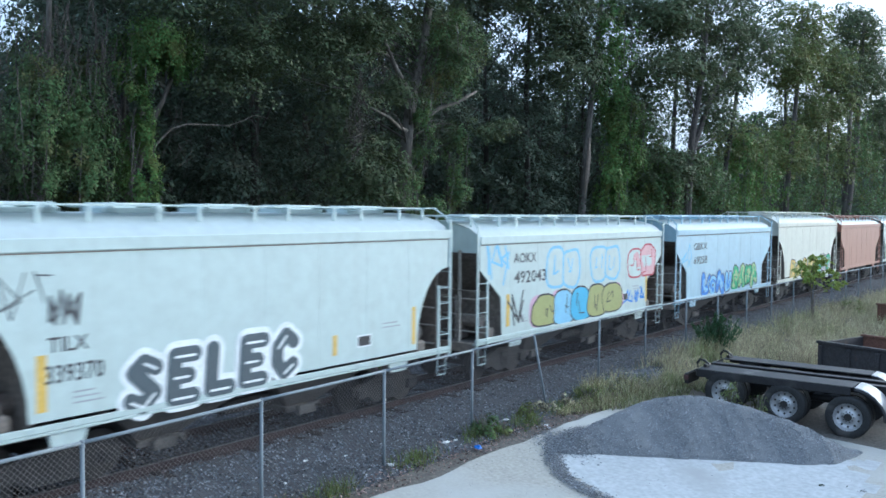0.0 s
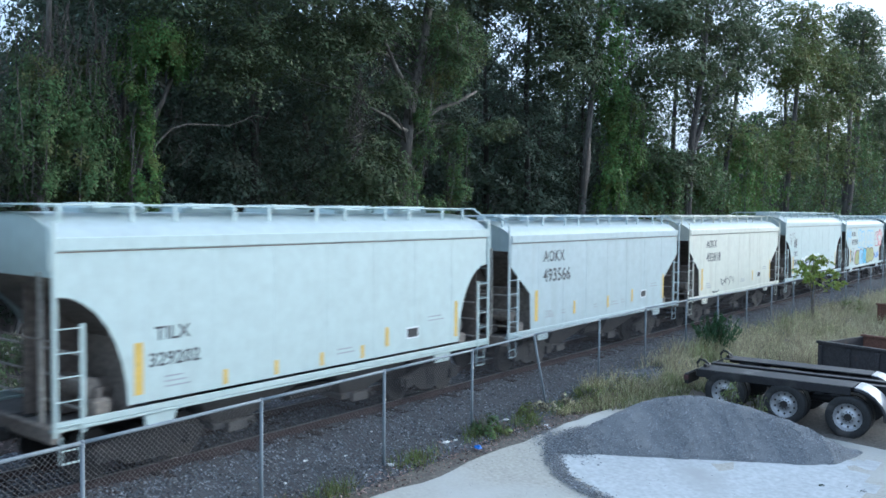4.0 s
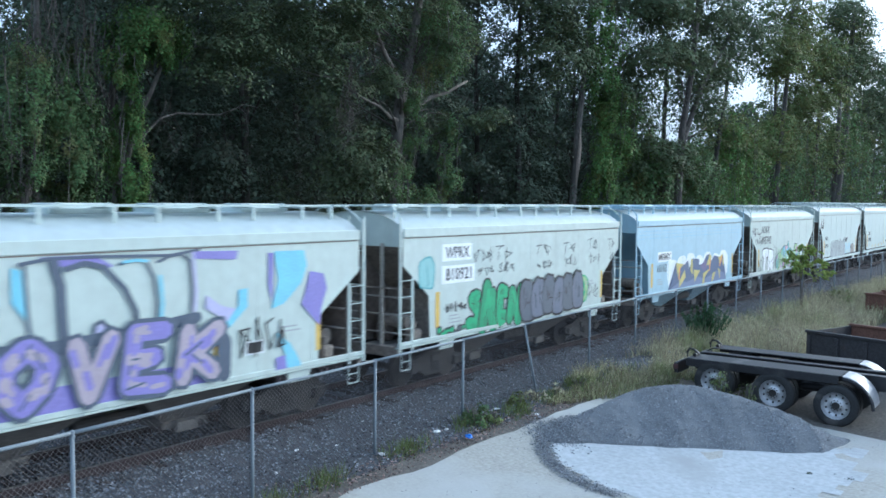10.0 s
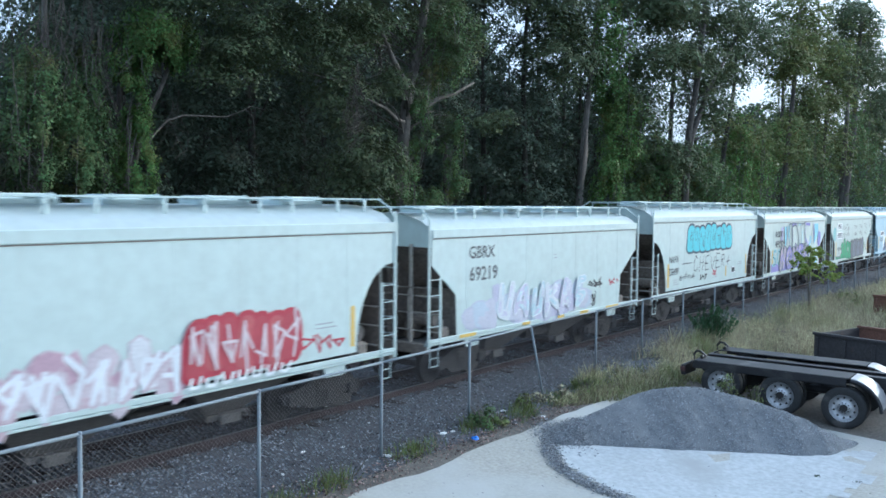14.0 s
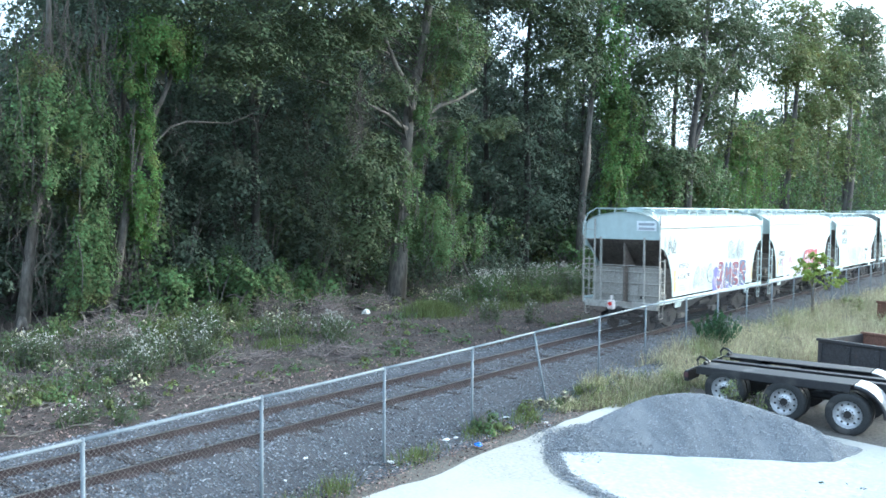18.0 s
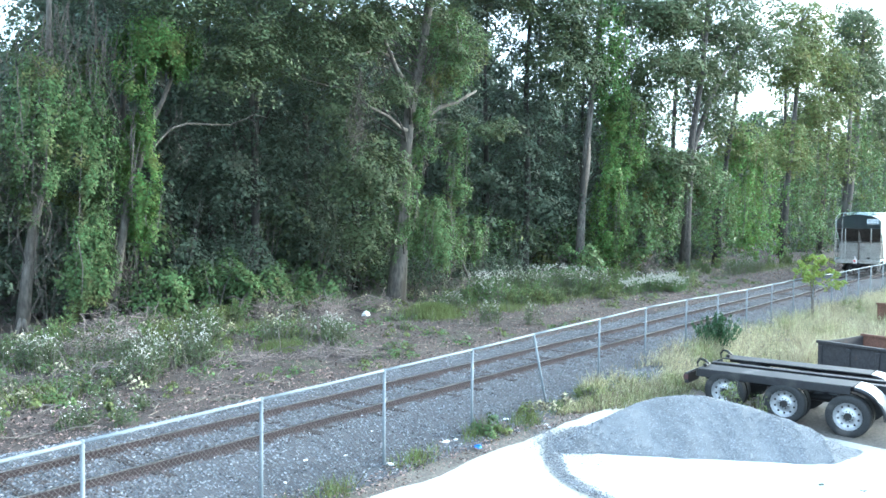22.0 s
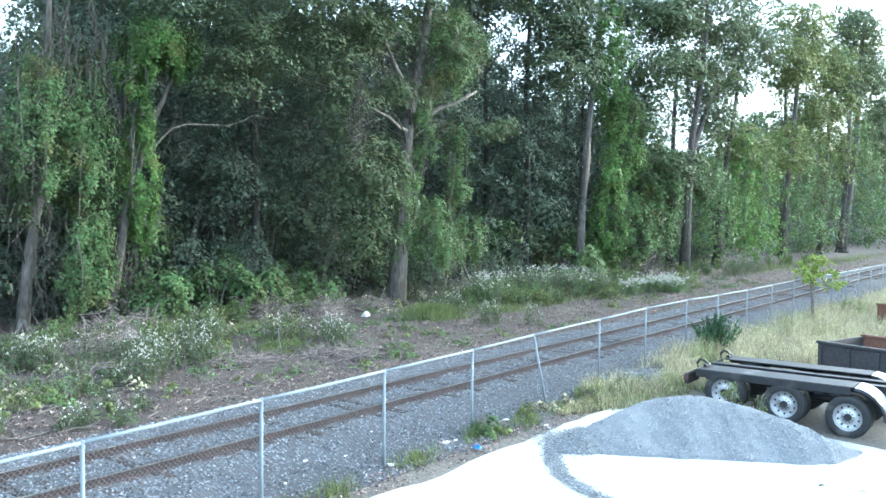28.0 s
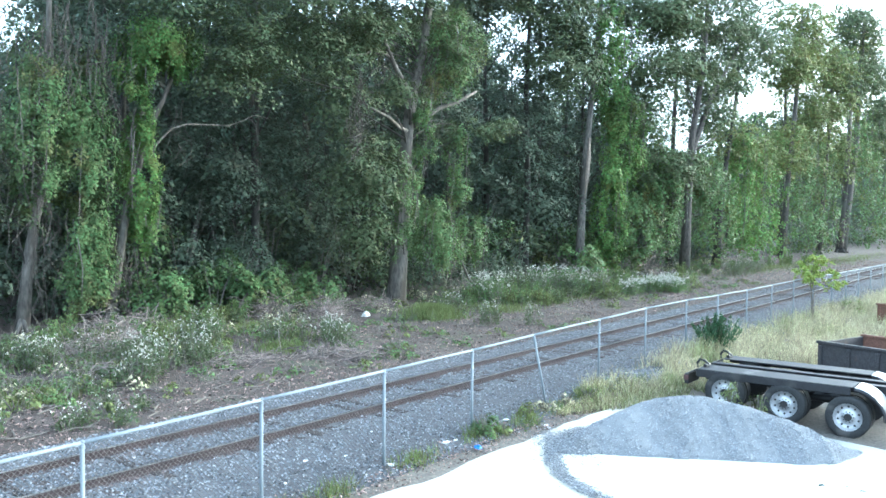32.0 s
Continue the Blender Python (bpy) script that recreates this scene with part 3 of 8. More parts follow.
def wheel_mesh(parent, m, label=""):
    """A road wheel: tyre with tread blocks, dished alloy rim with dark discs for hand holes, hub."""
    bm = bmesh.new()
    prof = ((0.325, -0.11), (0.37, -0.135), (0.47, -0.14), (0.515, -0.115), (0.52, -0.05), (0.513, 0.0), (0.52, 0.05), (0.515, 0.115), (0.47, 0.14), (0.37, 0.135), (0.325, 0.11))
    rings = [[bm.verts.new((w, r * math.cos(k * math.tau / 36), r * math.sin(k * math.tau / 36))) for r, w in prof] for k in range(36)]
    for k in range(36):
        a, b = rings[k], rings[(k + 1) % 36]
        for i in range(len(prof) - 1):
            bm.faces.new((a[i], a[i + 1], b[i + 1], b[i]))
    ty = part("tyre", bm, RUBBER, parent, label, smooth=True)
    ty.matrix_basis = m
    bm = bmesh.new()
    prof = ((0.335, -0.118), (0.315, -0.10), (0.30, -0.03), (0.18, -0.015), (0.145, -0.03), (0.11, -0.07), (0.0, -0.075))
    rings = [[bm.verts.new((w, r * math.cos(k * math.tau / 30), r * math.sin(k * math.tau / 30))) for r, w in prof] for k in range(30)]
    for k in range(30):
        a, b = rings[k], rings[(k + 1) % 30]
        for i in range(len(prof) - 1):
            f = (a[i], a[i + 1], b[i + 1], b[i])
            bm.faces.new(f if prof[i + 1][0] > 0 else (a[i], a[i + 1], b[i]))
    part("rim", bm, ALLOY, ty, "bright alloy rim", smooth=True)
    bm = bmesh.new()
    rod(bm, (-0.14, 0, 0), (0.1, 0, 0), 0.09, 12)
    part("hub", bm, GRIME, ty)
    # the rim is solid: dark discs on it stand for the holes' shade
    for name, r, x0, x1, rad, turn in (("lug_nut", 0.122, -0.085, -0.02, 0.014, 0.0), ("hand_hole", 0.245, -0.034, -0.015, 0.028, 0.5)):
        bm = bmesh.new()
        rod(bm, (x0, 0, 0), (x1, 0, 0), rad, 8)
        me = mesh_of(name, bm)
        me.materials.append(GRIME)
        for k in range(10):
            a = (k + turn) * math.tau / 10
            o = new(name, me)
            o.parent = ty
            o.location = (0, r * math.cos(a), r * math.sin(a))
    return ty


def trailer():
    """An empty tri-axle roll-off trailer: a pair of wide fender decks over dual wheels, twin frame beams between them."""
    tr = empty("trailer", "empty black tri-axle roll-off trailer with fender decks and alloy wheels", "trailer", m=pose(22.3, 4.7, -0.93, 0, 0, 0.6))
    DECK = 1.27
    flange = mat("scuffed_flange", (0.018, 0.019, 0.024), 0.55, 0.3, 3, 25, 0.05, stain=(0.10, 0.10, 0.10), stain_at=0.60)
    bright = mat("worn_bright_plate", (0.45, 0.45, 0.46), 0.4, 0.2, 3, 20, 0.05, metal=0.3, stain=(0.15, 0.15, 0.15))

    def strip(x0, x1, path, thick, material, name, parent, label=""):
        bm = bmesh.new()
        rings = [[bm.verts.new((x, y, z + dz)) for x, dz in ((x0, -thick / 2), (x1, -thick / 2), (x1, thick / 2), (x0, thick / 2))] for y, z in path]
        for a, b in zip(rings, rings[1:]):
            for k in range(4):
                bm.faces.new((a[k], a[(k + 1) % 4], b[(k + 1) % 4], b[k]))
        bm.faces.new(rings[0])
        bm.faces.new(rings[-1][::-1])
        bmesh.ops.recalc_face_normals(bm, faces=bm.faces[:])
        return part(name, bm, material, parent, label)

    nose = [(-0.10 - 0.74 * math.sin(a), DECK - 0.75 + 0.74 * math.cos(a)) for a in (0.05, 0.25, 0.5, 0.75, 1.0, 1.25, 1.5)]
    for x0, x1, face in ((-0.10, 0.72, -1), (1.92, 2.62, 1)):
        deck = strip(x0, x1, [(3.72, DECK - 0.012), (2.4, DECK - 0.012), (1.2, DECK - 0.012), (-0.10, DECK - 0.012)], 0.024, flange, "fender_deck", tr, "scuffed flat fender deck over the wheels")
        strip(x0, x1, [(3.98, DECK - 0.16), (3.72, DECK - 0.012)], 0.03, flange, "tail_slope", deck)
        strip(x0, x1, nose, 0.022, bright, "nose_plate", tr, "bright worn plate curving down before the wheels")
        side = x0 if face < 0 else x1
        bm = bmesh.new()
        box(bm, (side, 1.85, DECK - 0.11), (0.03, 3.8, 0.20), 0.008)
        part("fender_skirt", bm, BLACK, deck)
        # rounded lips round the nose plates' outer edge
        bm = bmesh.new()
        tube(bm, [(side, y, z - 0.05) for y, z in nose], [0.045] * len(nose), 6)
        part("nose_lip", bm, BLACK, deck)
        # the block that closes the tail, with its lamp
        bm = bmesh.new()
        box(bm, ((x0 + x1) / 2, 4.02, DECK - 0.30), (x1 - x0, 0.12, 0.28), 0.012)
        block = part("tail_block", bm, BLACK, deck)
        bm = bmesh.new()
        box(bm, (side + 0.06 * -face, 4.03, DECK - 0.27), (0.16, 0.14, 0.14), 0.015)
        part("tail_lamp", bm, mat("dull_red_lamp", (0.07, 0.03, 0.03), 0.5, 0.2, 3, 20, 0), block, "dull red tail lamp")
        # a hook and its roller on each deck's tail
        x = x0 + 0.42 if face < 0 else x0 + 0.25
        bm = bmesh.new()
        rod(bm, (x - 0.14, 3.62, DECK + 0.05), (x + 0.14, 3.62, DECK + 0.05), 0.05, 10)
        tube(bm, [(x, 3.86, DECK - 0.04), (x, 3.88, DECK + 0.08), (x, 3.80, DECK + 0.19), (x, 3.68, DECK + 0.17), (x, 3.56, DECK + 0.07)], [0.032] * 5, 6)
        part("tail_hook", bm, BLACK, tr)
    for x in (0.95, 1.60):
        bm = bmesh.new()
        box(bm, (x, -1.2, DECK - 0.28), (0.10, 10.1, 0.36), 0.01)
        beam = part("frame_beam", bm, BLACK, tr)
        bm = bmesh.new()
        box(bm, (x, -1.2, DECK - 0.085), (0.24, 10.1, 0.024), 0.004)
        part("top_flange", bm, flange, beam, "scuffed upper flange")
    for yy in (-3.8, -2.5, -1.3, 0.7, 2.2, 3.6):
        bm = bmesh.new()
        box(bm, (1.27, yy, DECK - 0.30), (1.2 if yy > 0 else 0.6, 0.12, 0.14), 0.01)
        part("crossmember", bm, BLACK, tr)
    for y, z in ((0.0, 0.52), (1.49, 0.625), (3.0, 0.73)):
        bm = bmesh.new()
        rod(bm, (0, y, z), (2.5, y, z), 0.065, 10)
        part("axle", bm, GRIME, tr)
        wheel_mesh(tr, pose(0.02, y, z, 0, 0, 0))
        wheel_mesh(tr, pose(2.5, y, z, 0, 0, 180))
        for x in (0.36, 2.16):
            bm = bmesh.new()
            rod(bm, (x - 0.13, y, z), (x + 0.13, y, z), 0.515, 28)
            part("inner_tyre", bm, RUBBER, tr)
        for x in (0.70, 1.85):
            bm = bmesh.new()
            slabs = [(y - 0.55, z + 0.27), (y - 0.3, z + 0.15), (y, z + 0.09), (y + 0.3, z + 0.15), (y + 0.55, z + 0.27)]
            for (a0, b0), (a1, b1) in zip(slabs, slabs[1:]):
                d = Vector((0, a1 - a0, b1 - b0))
                box(bm, (x, (a0 + a1) / 2, (b0 + b1) / 2), (0.08, d.length + 0.02, 0.06), 0, Euler((math.atan2(d.z, d.y), 0, 0)).to_matrix())
            part("leaf_spring", bm, GRIME, tr)
    for yy, w, mt, lab in ((0.98, 0.24, RED, "red side reflector"), (0.76, 0.14, PLASTIC, "white side reflector")):
        bm = bmesh.new()
        box(bm, (-0.04, yy, 1.10), (0.02, w, 0.06), 0.005)
        part("reflector", bm, mt, tr, lab)
    bm = bmesh.new()
    box(bm, (-0.02, 0.86, 1.10), (0.03, 0.55, 0.13), 0.01)
    part("lamp_bracket", bm, BLACK, tr)
    bm = bmesh.new()
    rod(bm, (0.85, 0.4, 0.75), (0.85, 1.1, 0.75), 0.13, 14)
    part("air_tank", bm, BLACK, tr)
    return tr


trailer()


def container(m, size, wall, inside, label, ribs):
    """An open-topped steel bin with ribbed sides and a hollow inside."""
    L_, W_, H_ = size
    c = empty("waste_container", label, "container", m=m)
    for name, cc, ss in (("side_wall", (0, -W_ / 2, H_ / 2), (L_, 0.06, H_)), ("side_wall", (0, W_ / 2, H_ / 2), (L_, 0.06, H_)), ("end_wall", (-L_ / 2 + 0.03, 0, H_ / 2), (0.06, W_ - 0.06, H_)), ("end_wall", (L_ / 2 - 0.03, 0, H_ / 2), (0.06, W_ - 0.06, H_))):
        bm = bmesh.new()
        box(bm, cc, ss, 0.008)
        part(name, bm, inside if cc[1] > 0 else wall, c)
    bm = bmesh.new()
    box(bm, (0, 0, 0.08), (L_ - 0.1, W_ - 0.1, 0.1))
    part("floor_plate", bm, inside, c)
    for i in range(ribs):
        x = -L_ / 2 + 0.1 + (L_ - 0.2) * i / (ribs - 1)
        bm = bmesh.new()
        box(bm, (x, -W_ / 2 - 0.06, H_ / 2 - 0.04), (0.12, 0.07, H_ - 0.1), 0.012)
        part("rib", bm, wall, c)
    for y in (-W_ / 2 - 0.03, W_ / 2):
        bm = bmesh.new()
        box(bm, (0, y, H_ + 0.02), (L_ + 0.06, 0.14, 0.09), 0.012)
        part("top_rim", bm, wall if y < 0 else inside, c)
    return c


container(pose(28.15, 4.30, -0.78, 0, 0, -107.5) @ Matrix.Translation((0, 1.3, 0)), (5.8, 2.6, 1.16), CHARCOAL, RUSTY, "open-topped charcoal steel waste container, rusty inside", 7)
container(pose(43.4, 5.5, -0.85, 0, 0, -100), (4.6, 2.0, 1.25), RUSTY, RUSTY, "rusty open steel container standing in dry grass", 5)
container(pose(50.5, 4.9, -0.85, 0, 0, -100), (5.0, 2.2, 1.9), RUSTY, RUSTY, "tall rusty steel container behind the dry grass", 5)


def litter(name, x, y, s, material, label, seed):
    rr = random.Random(seed)
    bm = bmesh.new()
    bmesh.ops.create_icosphere(bm, subdivisions=2, radius=1)
    for v in bm.verts:
        k = 1 + 0.5 * noise.noise(v.co * 2.1 + Vector((seed, 0, 0)))
        v.co = Vector((v.co.x * s * k, v.co.y * s * 0.6 * k, max(-0.1, v.co.z) * s * 0.4 * k))
    o = part(name, bm, material)
    o.matrix_basis = pose(x, y, level(x, y) + 0.05, 0, 0, rr.uniform(0, 360))
    return tagged(o, label, "litter")


litter("plastic_bag", 14.32, 10.05, 0.13, TARP, "crumpled blue plastic bag at the concrete's edge", 1)
for i, (x, y, s) in enumerate(((10.94, 11.6, 0.07), (13.87, 10.53, 0.09), (14.15, 10.5, 0.06), (12.02, 10.45, 0.09), (8.9, 11.9, 0.06), (11.7, 11.3, 0.05), (16.2, 10.6, 0.07), (13.2, 12.0, 0.04), (9.9, 11.0, 0.05), (16.9, 9.95, 0.08))):
    litter("paper_scrap", x, y, s, PLASTIC, "scrap of white paper litter on the gravel", 10 + i)


# ---- the train ----
def lettering(text, x0, x1, z0, z1, y, parent, material, name="lettering", shear=0.0):
    """Stencilled characters of the built-in font on a car's side, fitted to a box."""
    cu = bpy.data.curves.new(name, "FONT")
    cu.body, cu.extrude, cu.offset, cu.shear, cu.resolution_u = text, 0.002, 0.012, shear, 2
    tmp = bpy.data.objects.new(name, cu)
    me = bpy.data.meshes.new_from_object(tmp)
    bpy.data.objects.remove(tmp)
    bpy.data.curves.remove(cu)
    me.materials.clear()
    n = len(me.vertices)
    co = np.empty(3 * n, np.float32)
    me.vertices.foreach_get("co", co)
    co = co.reshape(-1, 3)
    lo, hi = co.min(0), co.max(0)
    u = (co - lo) / np.maximum(hi - lo, 1e-6)
    me.vertices.foreach_set("co", np.stack([x0 + (x1 - x0) * u[:, 0], y + 0.004 - 0.004 * u[:, 2], z0 + (z1 - z0) * u[:, 1]], 1).astype(np.float32).ravel())
    me.update()
    return part(name, me, material, parent)


def plate(x0, x1, z0, z1, y, parent, material, name="plate", label="", thick=0.004):
    bm = bmesh.new()
    box(bm, ((x0 + x1) / 2, y, (z0 + z1) / 2), (x1 - x0, thick, z1 - z0))
    return part(name, bm, material, parent, label)


def stroke(bm, pts, w, y, mi, seg=7):
    """A flat round-ended brush stroke in the x-z plane."""
    pts = [Vector((px, 0, pz)) for px, pz in pts]
    for num, (a, b) in enumerate(zip(pts, pts[1:])):
        d = (b - a)
        if d.length < 1e-5:
            continue
        ang = math.atan2(d.z, d.x)
        ring = []
        for k in range(seg + 1):
            t = ang + math.pi / 2 + math.pi * k / seg
            ring.append(a + Vector((math.cos(t), 0, math.sin(t))) * w / 2)
        for k in range(seg + 1):
            t = ang - math.pi / 2 + math.pi * k / seg
            ring.append(b + Vector((math.cos(t), 0, math.sin(t))) * w / 2)
        f = bm.faces.new([bm.verts.new((q.x, y - 0.00025 * num, q.z)) for q in ring])
        f.material_index = mi


GLYPHS = (((0.1, 0), (0.1, 1), (0.8, 0.9), (0.75, 0.55), (0.15, 0.5), (0.8, 0.4), (0.75, 0.05), (0.1, 0)), ((0.85, 0.85), (0.4, 1), (0.1, 0.6), (0.2, 0.1), (0.6, 0), (0.9, 0.25)), ((0.1, 0), (0.35, 0.95), (0.6, 0.95), (0.9, 0), (0.7, 0.4), (0.3, 0.4)), ((0.85, 0.95), (0.3, 0.95), (0.15, 0.6), (0.8, 0.45), (0.75, 0.08), (0.1, 0.05)), ((0.1, 1), (0.2, 0.05), (0.75, 0.05), (0.9, 1)), ((0.1, 0), (0.15, 1), (0.8, 0), (0.88, 1)), ((0.15, 1), (0.15, 0), (0.15, 0.5), (0.85, 1), (0.3, 0.5), (0.9, 0)), ((0.5, 1), (0.12, 0.7), (0.12, 0.3), (0.5, 0), (0.88, 0.3), (0.88, 0.7), (0.5, 1)))


LETTERS = {"N": GLYPHS[5], "O": GLYPHS[7], "U": GLYPHS[4], "V": ((0.08, 1), (0.5, 0), (0.92, 1)), "E": ((0.9, 1), (0.12, 1), (0.12, 0.5), (0.7, 0.5), (0.12, 0.5), (0.12, 0), (0.95, 0)), "K": GLYPHS[6], "S": GLYPHS[3], "C": GLYPHS[1], "A": GLYPHS[2], "B": GLYPHS[0], "J": ((0.3, 1), (0.85, 1), (0.7, 0.2), (0.4, 0), (0.1, 0.25)), "M": ((0.05, 0), (0.15, 1), (0.5, 0.3), (0.85, 1), (0.95, 0)), "R": ((0.12, 0), (0.12, 1), (0.8, 0.9), (0.8, 0.55), (0.15, 0.5), (0.9, 0)), "W": ((0.05, 1), (0.25, 0), (0.5, 0.7), (0.75, 0), (0.95, 1)), "D": ((0.12, 0), (0.12, 1), (0.6, 0.95), (0.9, 0.5), (0.6, 0.05), (0.12, 0)), "H": ((0.12, 1), (0.15, 0), (0.13, 0.52), (0.85, 0.5), (0.9, 1), (0.86, 0)), "T": ((0.05, 0.95), (0.95, 1), (0.5, 0.98), (0.48, 0)), "L": ((0.15, 1), (0.12, 0), (0.9, 0.04)), "I": ((0.5, 1), (0.5, 0)), "P": ((0.12, 0), (0.12, 1), (0.85, 0.85), (0.8, 0.5), (0.15, 0.45)), "G": ((0.9, 0.85), (0.45, 1), (0.1, 0.55), (0.3, 0.02), (0.85, 0.1), (0.88, 0.45), (0.5, 0.42)), "Y": ((0.1, 1), (0.5, 0.5), (0.9, 1), (0.5, 0.5), (0.45, 0)), "X": ((0.1, 1), (0.9, 0), (0.5, 0.5), (0.1, 0), (0.9, 1)), "F": ((0.9, 1), (0.12, 1), (0.12, 0.5), (0.7, 0.5), (0.12, 0.5), (0.12, 0)), "+": ((0.1, 0.5), (0.9, 0.55), (0.5, 0.52), (0.55, 0.95), (0.45, 0.05))}


def blob(rr, cx, cz, w, h, block, n=18):
    """The outline of one fat letter: a lumpy rounded box, or a jagged block."""
    lumps = [rr.uniform(-1, 1) for _ in range(4)]
    pts = []
    if block:
        k = [(-1, -1), (-0.3, -1), (-0.2, -0.75), (0.2, -0.8), (0.3, -1), (1, -1), (0.85, -0.2), (1, 0.1), (0.95, 1), (0.4, 0.9), (0.2, 1.1), (-0.3, 0.85), (-0.95, 1), (-0.8, 0.2), (-1.05, -0.1)]
        for px, pz in k:
            pts.append((cx + w / 2 * (px + rr.uniform(-0.14, 0.14)), cz + h / 2 * (pz + rr.uniform(-0.1, 0.1))))
        return pts
    for i in range(n):
        t = math.tau * i / n
        c, s = math.cos(t), math.sin(t)
        r = 1 + 0.07 * lumps[0] * math.cos(3 * t + lumps[1] * 3) + 0.06 * lumps[2] * math.cos(5 * t + lumps[3] * 3)
        pts.append((cx + w / 2 * r * math.copysign(abs(c) ** 0.62, c), cz + h / 2 * r * math.copysign(abs(s) ** 0.62, s)))
    return pts


def shape(bm, pts, y, mi):
    f = bm.faces.new([bm.verts.new((px, y, pz)) for px, pz in pts])
    f.material_index = mi


def graffiti(parent, x0, x1, z0, z1, y, n, fills, outline, seed, fat=1.0, rim=0.06, label="", block=False, lines=2, patches=3, word="", weight=0.46):
    """A sprayed piece: n fat overlapping letter shapes with outlines, colour patches, thin inner lines and a cloud behind."""
    rr = random.Random(seed)
    bm = bmesh.new()
    w, h = (x1 - x0) / n, z1 - z0
    mats = [outline, *fills]
    for i in range(n):
        cx = x0 + w * (i + 0.5)
        cz = (z0 + z1) / 2 + rr.uniform(-0.04, 0.04) * h
        lw, lh = w * rr.uniform(1.0, 1.16) * fat, h * rr.uniform(0.86, 1.0)
        yy = y - 0.0016 * i
        if block:
            g = LETTERS[word[i]] if word else GLYPHS[rr.randrange(len(GLYPHS))]
            thick = weight * min(lw, lh)
            loose = 0.04 if word else 0.13
            pts = [(cx + lw * (0.72 * (px - 0.5) + 0.12 * (pz - 0.5)) + rr.uniform(-loose, loose) * lw, cz + lh * 0.70 * (pz - 0.5) + rr.uniform(-loose, loose) * lh) for px, pz in g]
            yy = y - 0.0075 * i
            stroke(bm, pts, thick + 2 * rim, yy, 0, 3)
            stroke(bm, pts, thick, yy - 0.0025, 1 + i % len(fills), 3)
            k = 0
            for a, b in zip(pts, pts[1:]):
                for _ in range(2 if len(fills) > 1 else 0):
                    mi = 1 + (i + 1 + rr.randrange(len(fills) - 1)) % len(fills)
                    t0 = rr.uniform(-0.1, 0.7)
                    u = (rr.uniform(-0.3, 0.3) * thick, rr.uniform(-0.3, 0.3) * thick)
                    p0 = (a[0] + (b[0] - a[0]) * t0 + u[0], a[1] + (b[1] - a[1]) * t0 + u[1])
                    p1 = (a[0] + (b[0] - a[0]) * (t0 + 0.35) + u[0], a[1] + (b[1] - a[1]) * (t0 + 0.35) + u[1] * 0.2)
                    stroke(bm, [p0, p1], thick * rr.uniform(0.2, 0.5), yy - 0.0046 - 0.00015 * k, mi, 2)
                    k += 1
                if rr.random() < 0.5:
                    # a thin outline stroke drawn through the letter
                    u = rr.uniform(-0.25, 0.25) * thick
                    stroke(bm, [(a[0] + u, a[1] + u), ((a[0] + b[0]) / 2 + u, (a[1] + b[1]) / 2 - u)], max(0.018, rim * 0.5), yy - 0.0046 - 0.00015 * k, 0, 2)
                    k += 1
            continue
        state = rr.getstate()
        shape(bm, blob(rr, cx, cz, lw + 2 * rim, lh + 2 * rim, block), yy, 0)
        rr.setstate(state)
        shape(bm, blob(rr, cx, cz, lw, lh, block), yy - 0.0004, 1 + i % len(fills))
        if len(fills) > 1:
            for k in range(patches):
                mi = 1 + (i + 1 + rr.randrange(len(fills) - 1)) % len(fills)
                px, pz = cx + rr.uniform(-0.28, 0.28) * lw, cz + rr.uniform(-0.3, 0.3) * lh
                shape(bm, blob(rr, px, pz, lw * rr.uniform(0.2, 0.42), lh * rr.uniform(0.15, 0.4), block), yy - 0.0006 - 0.0001 * k, mi)
        for k in range(lines):
            a = (cx + rr.uniform(-0.25, 0.25) * lw, cz + lh * rr.uniform(0.05, 0.42))
            b = (a[0] + rr.uniform(-0.12, 0.12) * lw, a[1] - lh * rr.uniform(0.2, 0.5))
            e = (b[0] + rr.uniform(-0.25, 0.25) * lw, b[1] + lh * rr.uniform(-0.05, 0.1))
            stroke(bm, [a, b, e], max(0.025, rim * 0.7), yy - 0.0011 - 0.0001 * k, 0, 4)
    me = mesh_of("graffiti", bm)
    for m in mats:
        me.materials.append(m)
    ob = new("graffiti", me)
    ob.parent = parent
    return tagged(ob, label, kind="stuff")


def swash(parent, colour, width, *pts):
    """A patch of sprayed colour with that outline, or a brush stroke of that width; later ones lie over earlier ones."""
    bm = bmesh.new()
    y = NEAR - 0.020 - 0.0006 * sum(o.name.startswith("spray_paint") for o in parent.children)
    if width:
        stroke(bm, pts, width, y, 0)
    else:
        shape(bm, pts, y, 0)
    part("spray_paint", bm, colour, parent)


def tag_line(parent, x0, x1, z0, z1, y, n, colour, seed, width=0.03, label=""):
    """A quick hand-sprayed scrawl of thin looping lines."""
    rr = random.Random(seed)
    bm = bmesh.new()
    w, h = (x1 - x0) / n, z1 - z0
    for i in range(n):
        g = scrawl(rr)
        stroke(bm, [(x0 + w * (i + 0.05 + 0.9 * px) + rr.uniform(-0.3, 0.3) * w, z0 + h * pz + rr.uniform(-0.22, 0.22) * h) for px, pz in g], width, y - 0.0003 * i, 0, 4)
    return tagged(part("graffiti_tag", bm, colour, parent, label), kind="stuff")


def scrawl(rr):
    """One unreadable loop of spray paint: a wandering line through a box."""
    way, a = [], rr.uniform(0, math.tau)
    for k in range(rr.choice((4, 5, 6))):
        way.append((0.5 + 0.55 * math.cos(a), 0.5 + 0.55 * math.sin(a) * rr.uniform(0.6, 1.0)))
        a += rr.uniform(1.3, 3.4)
    return way


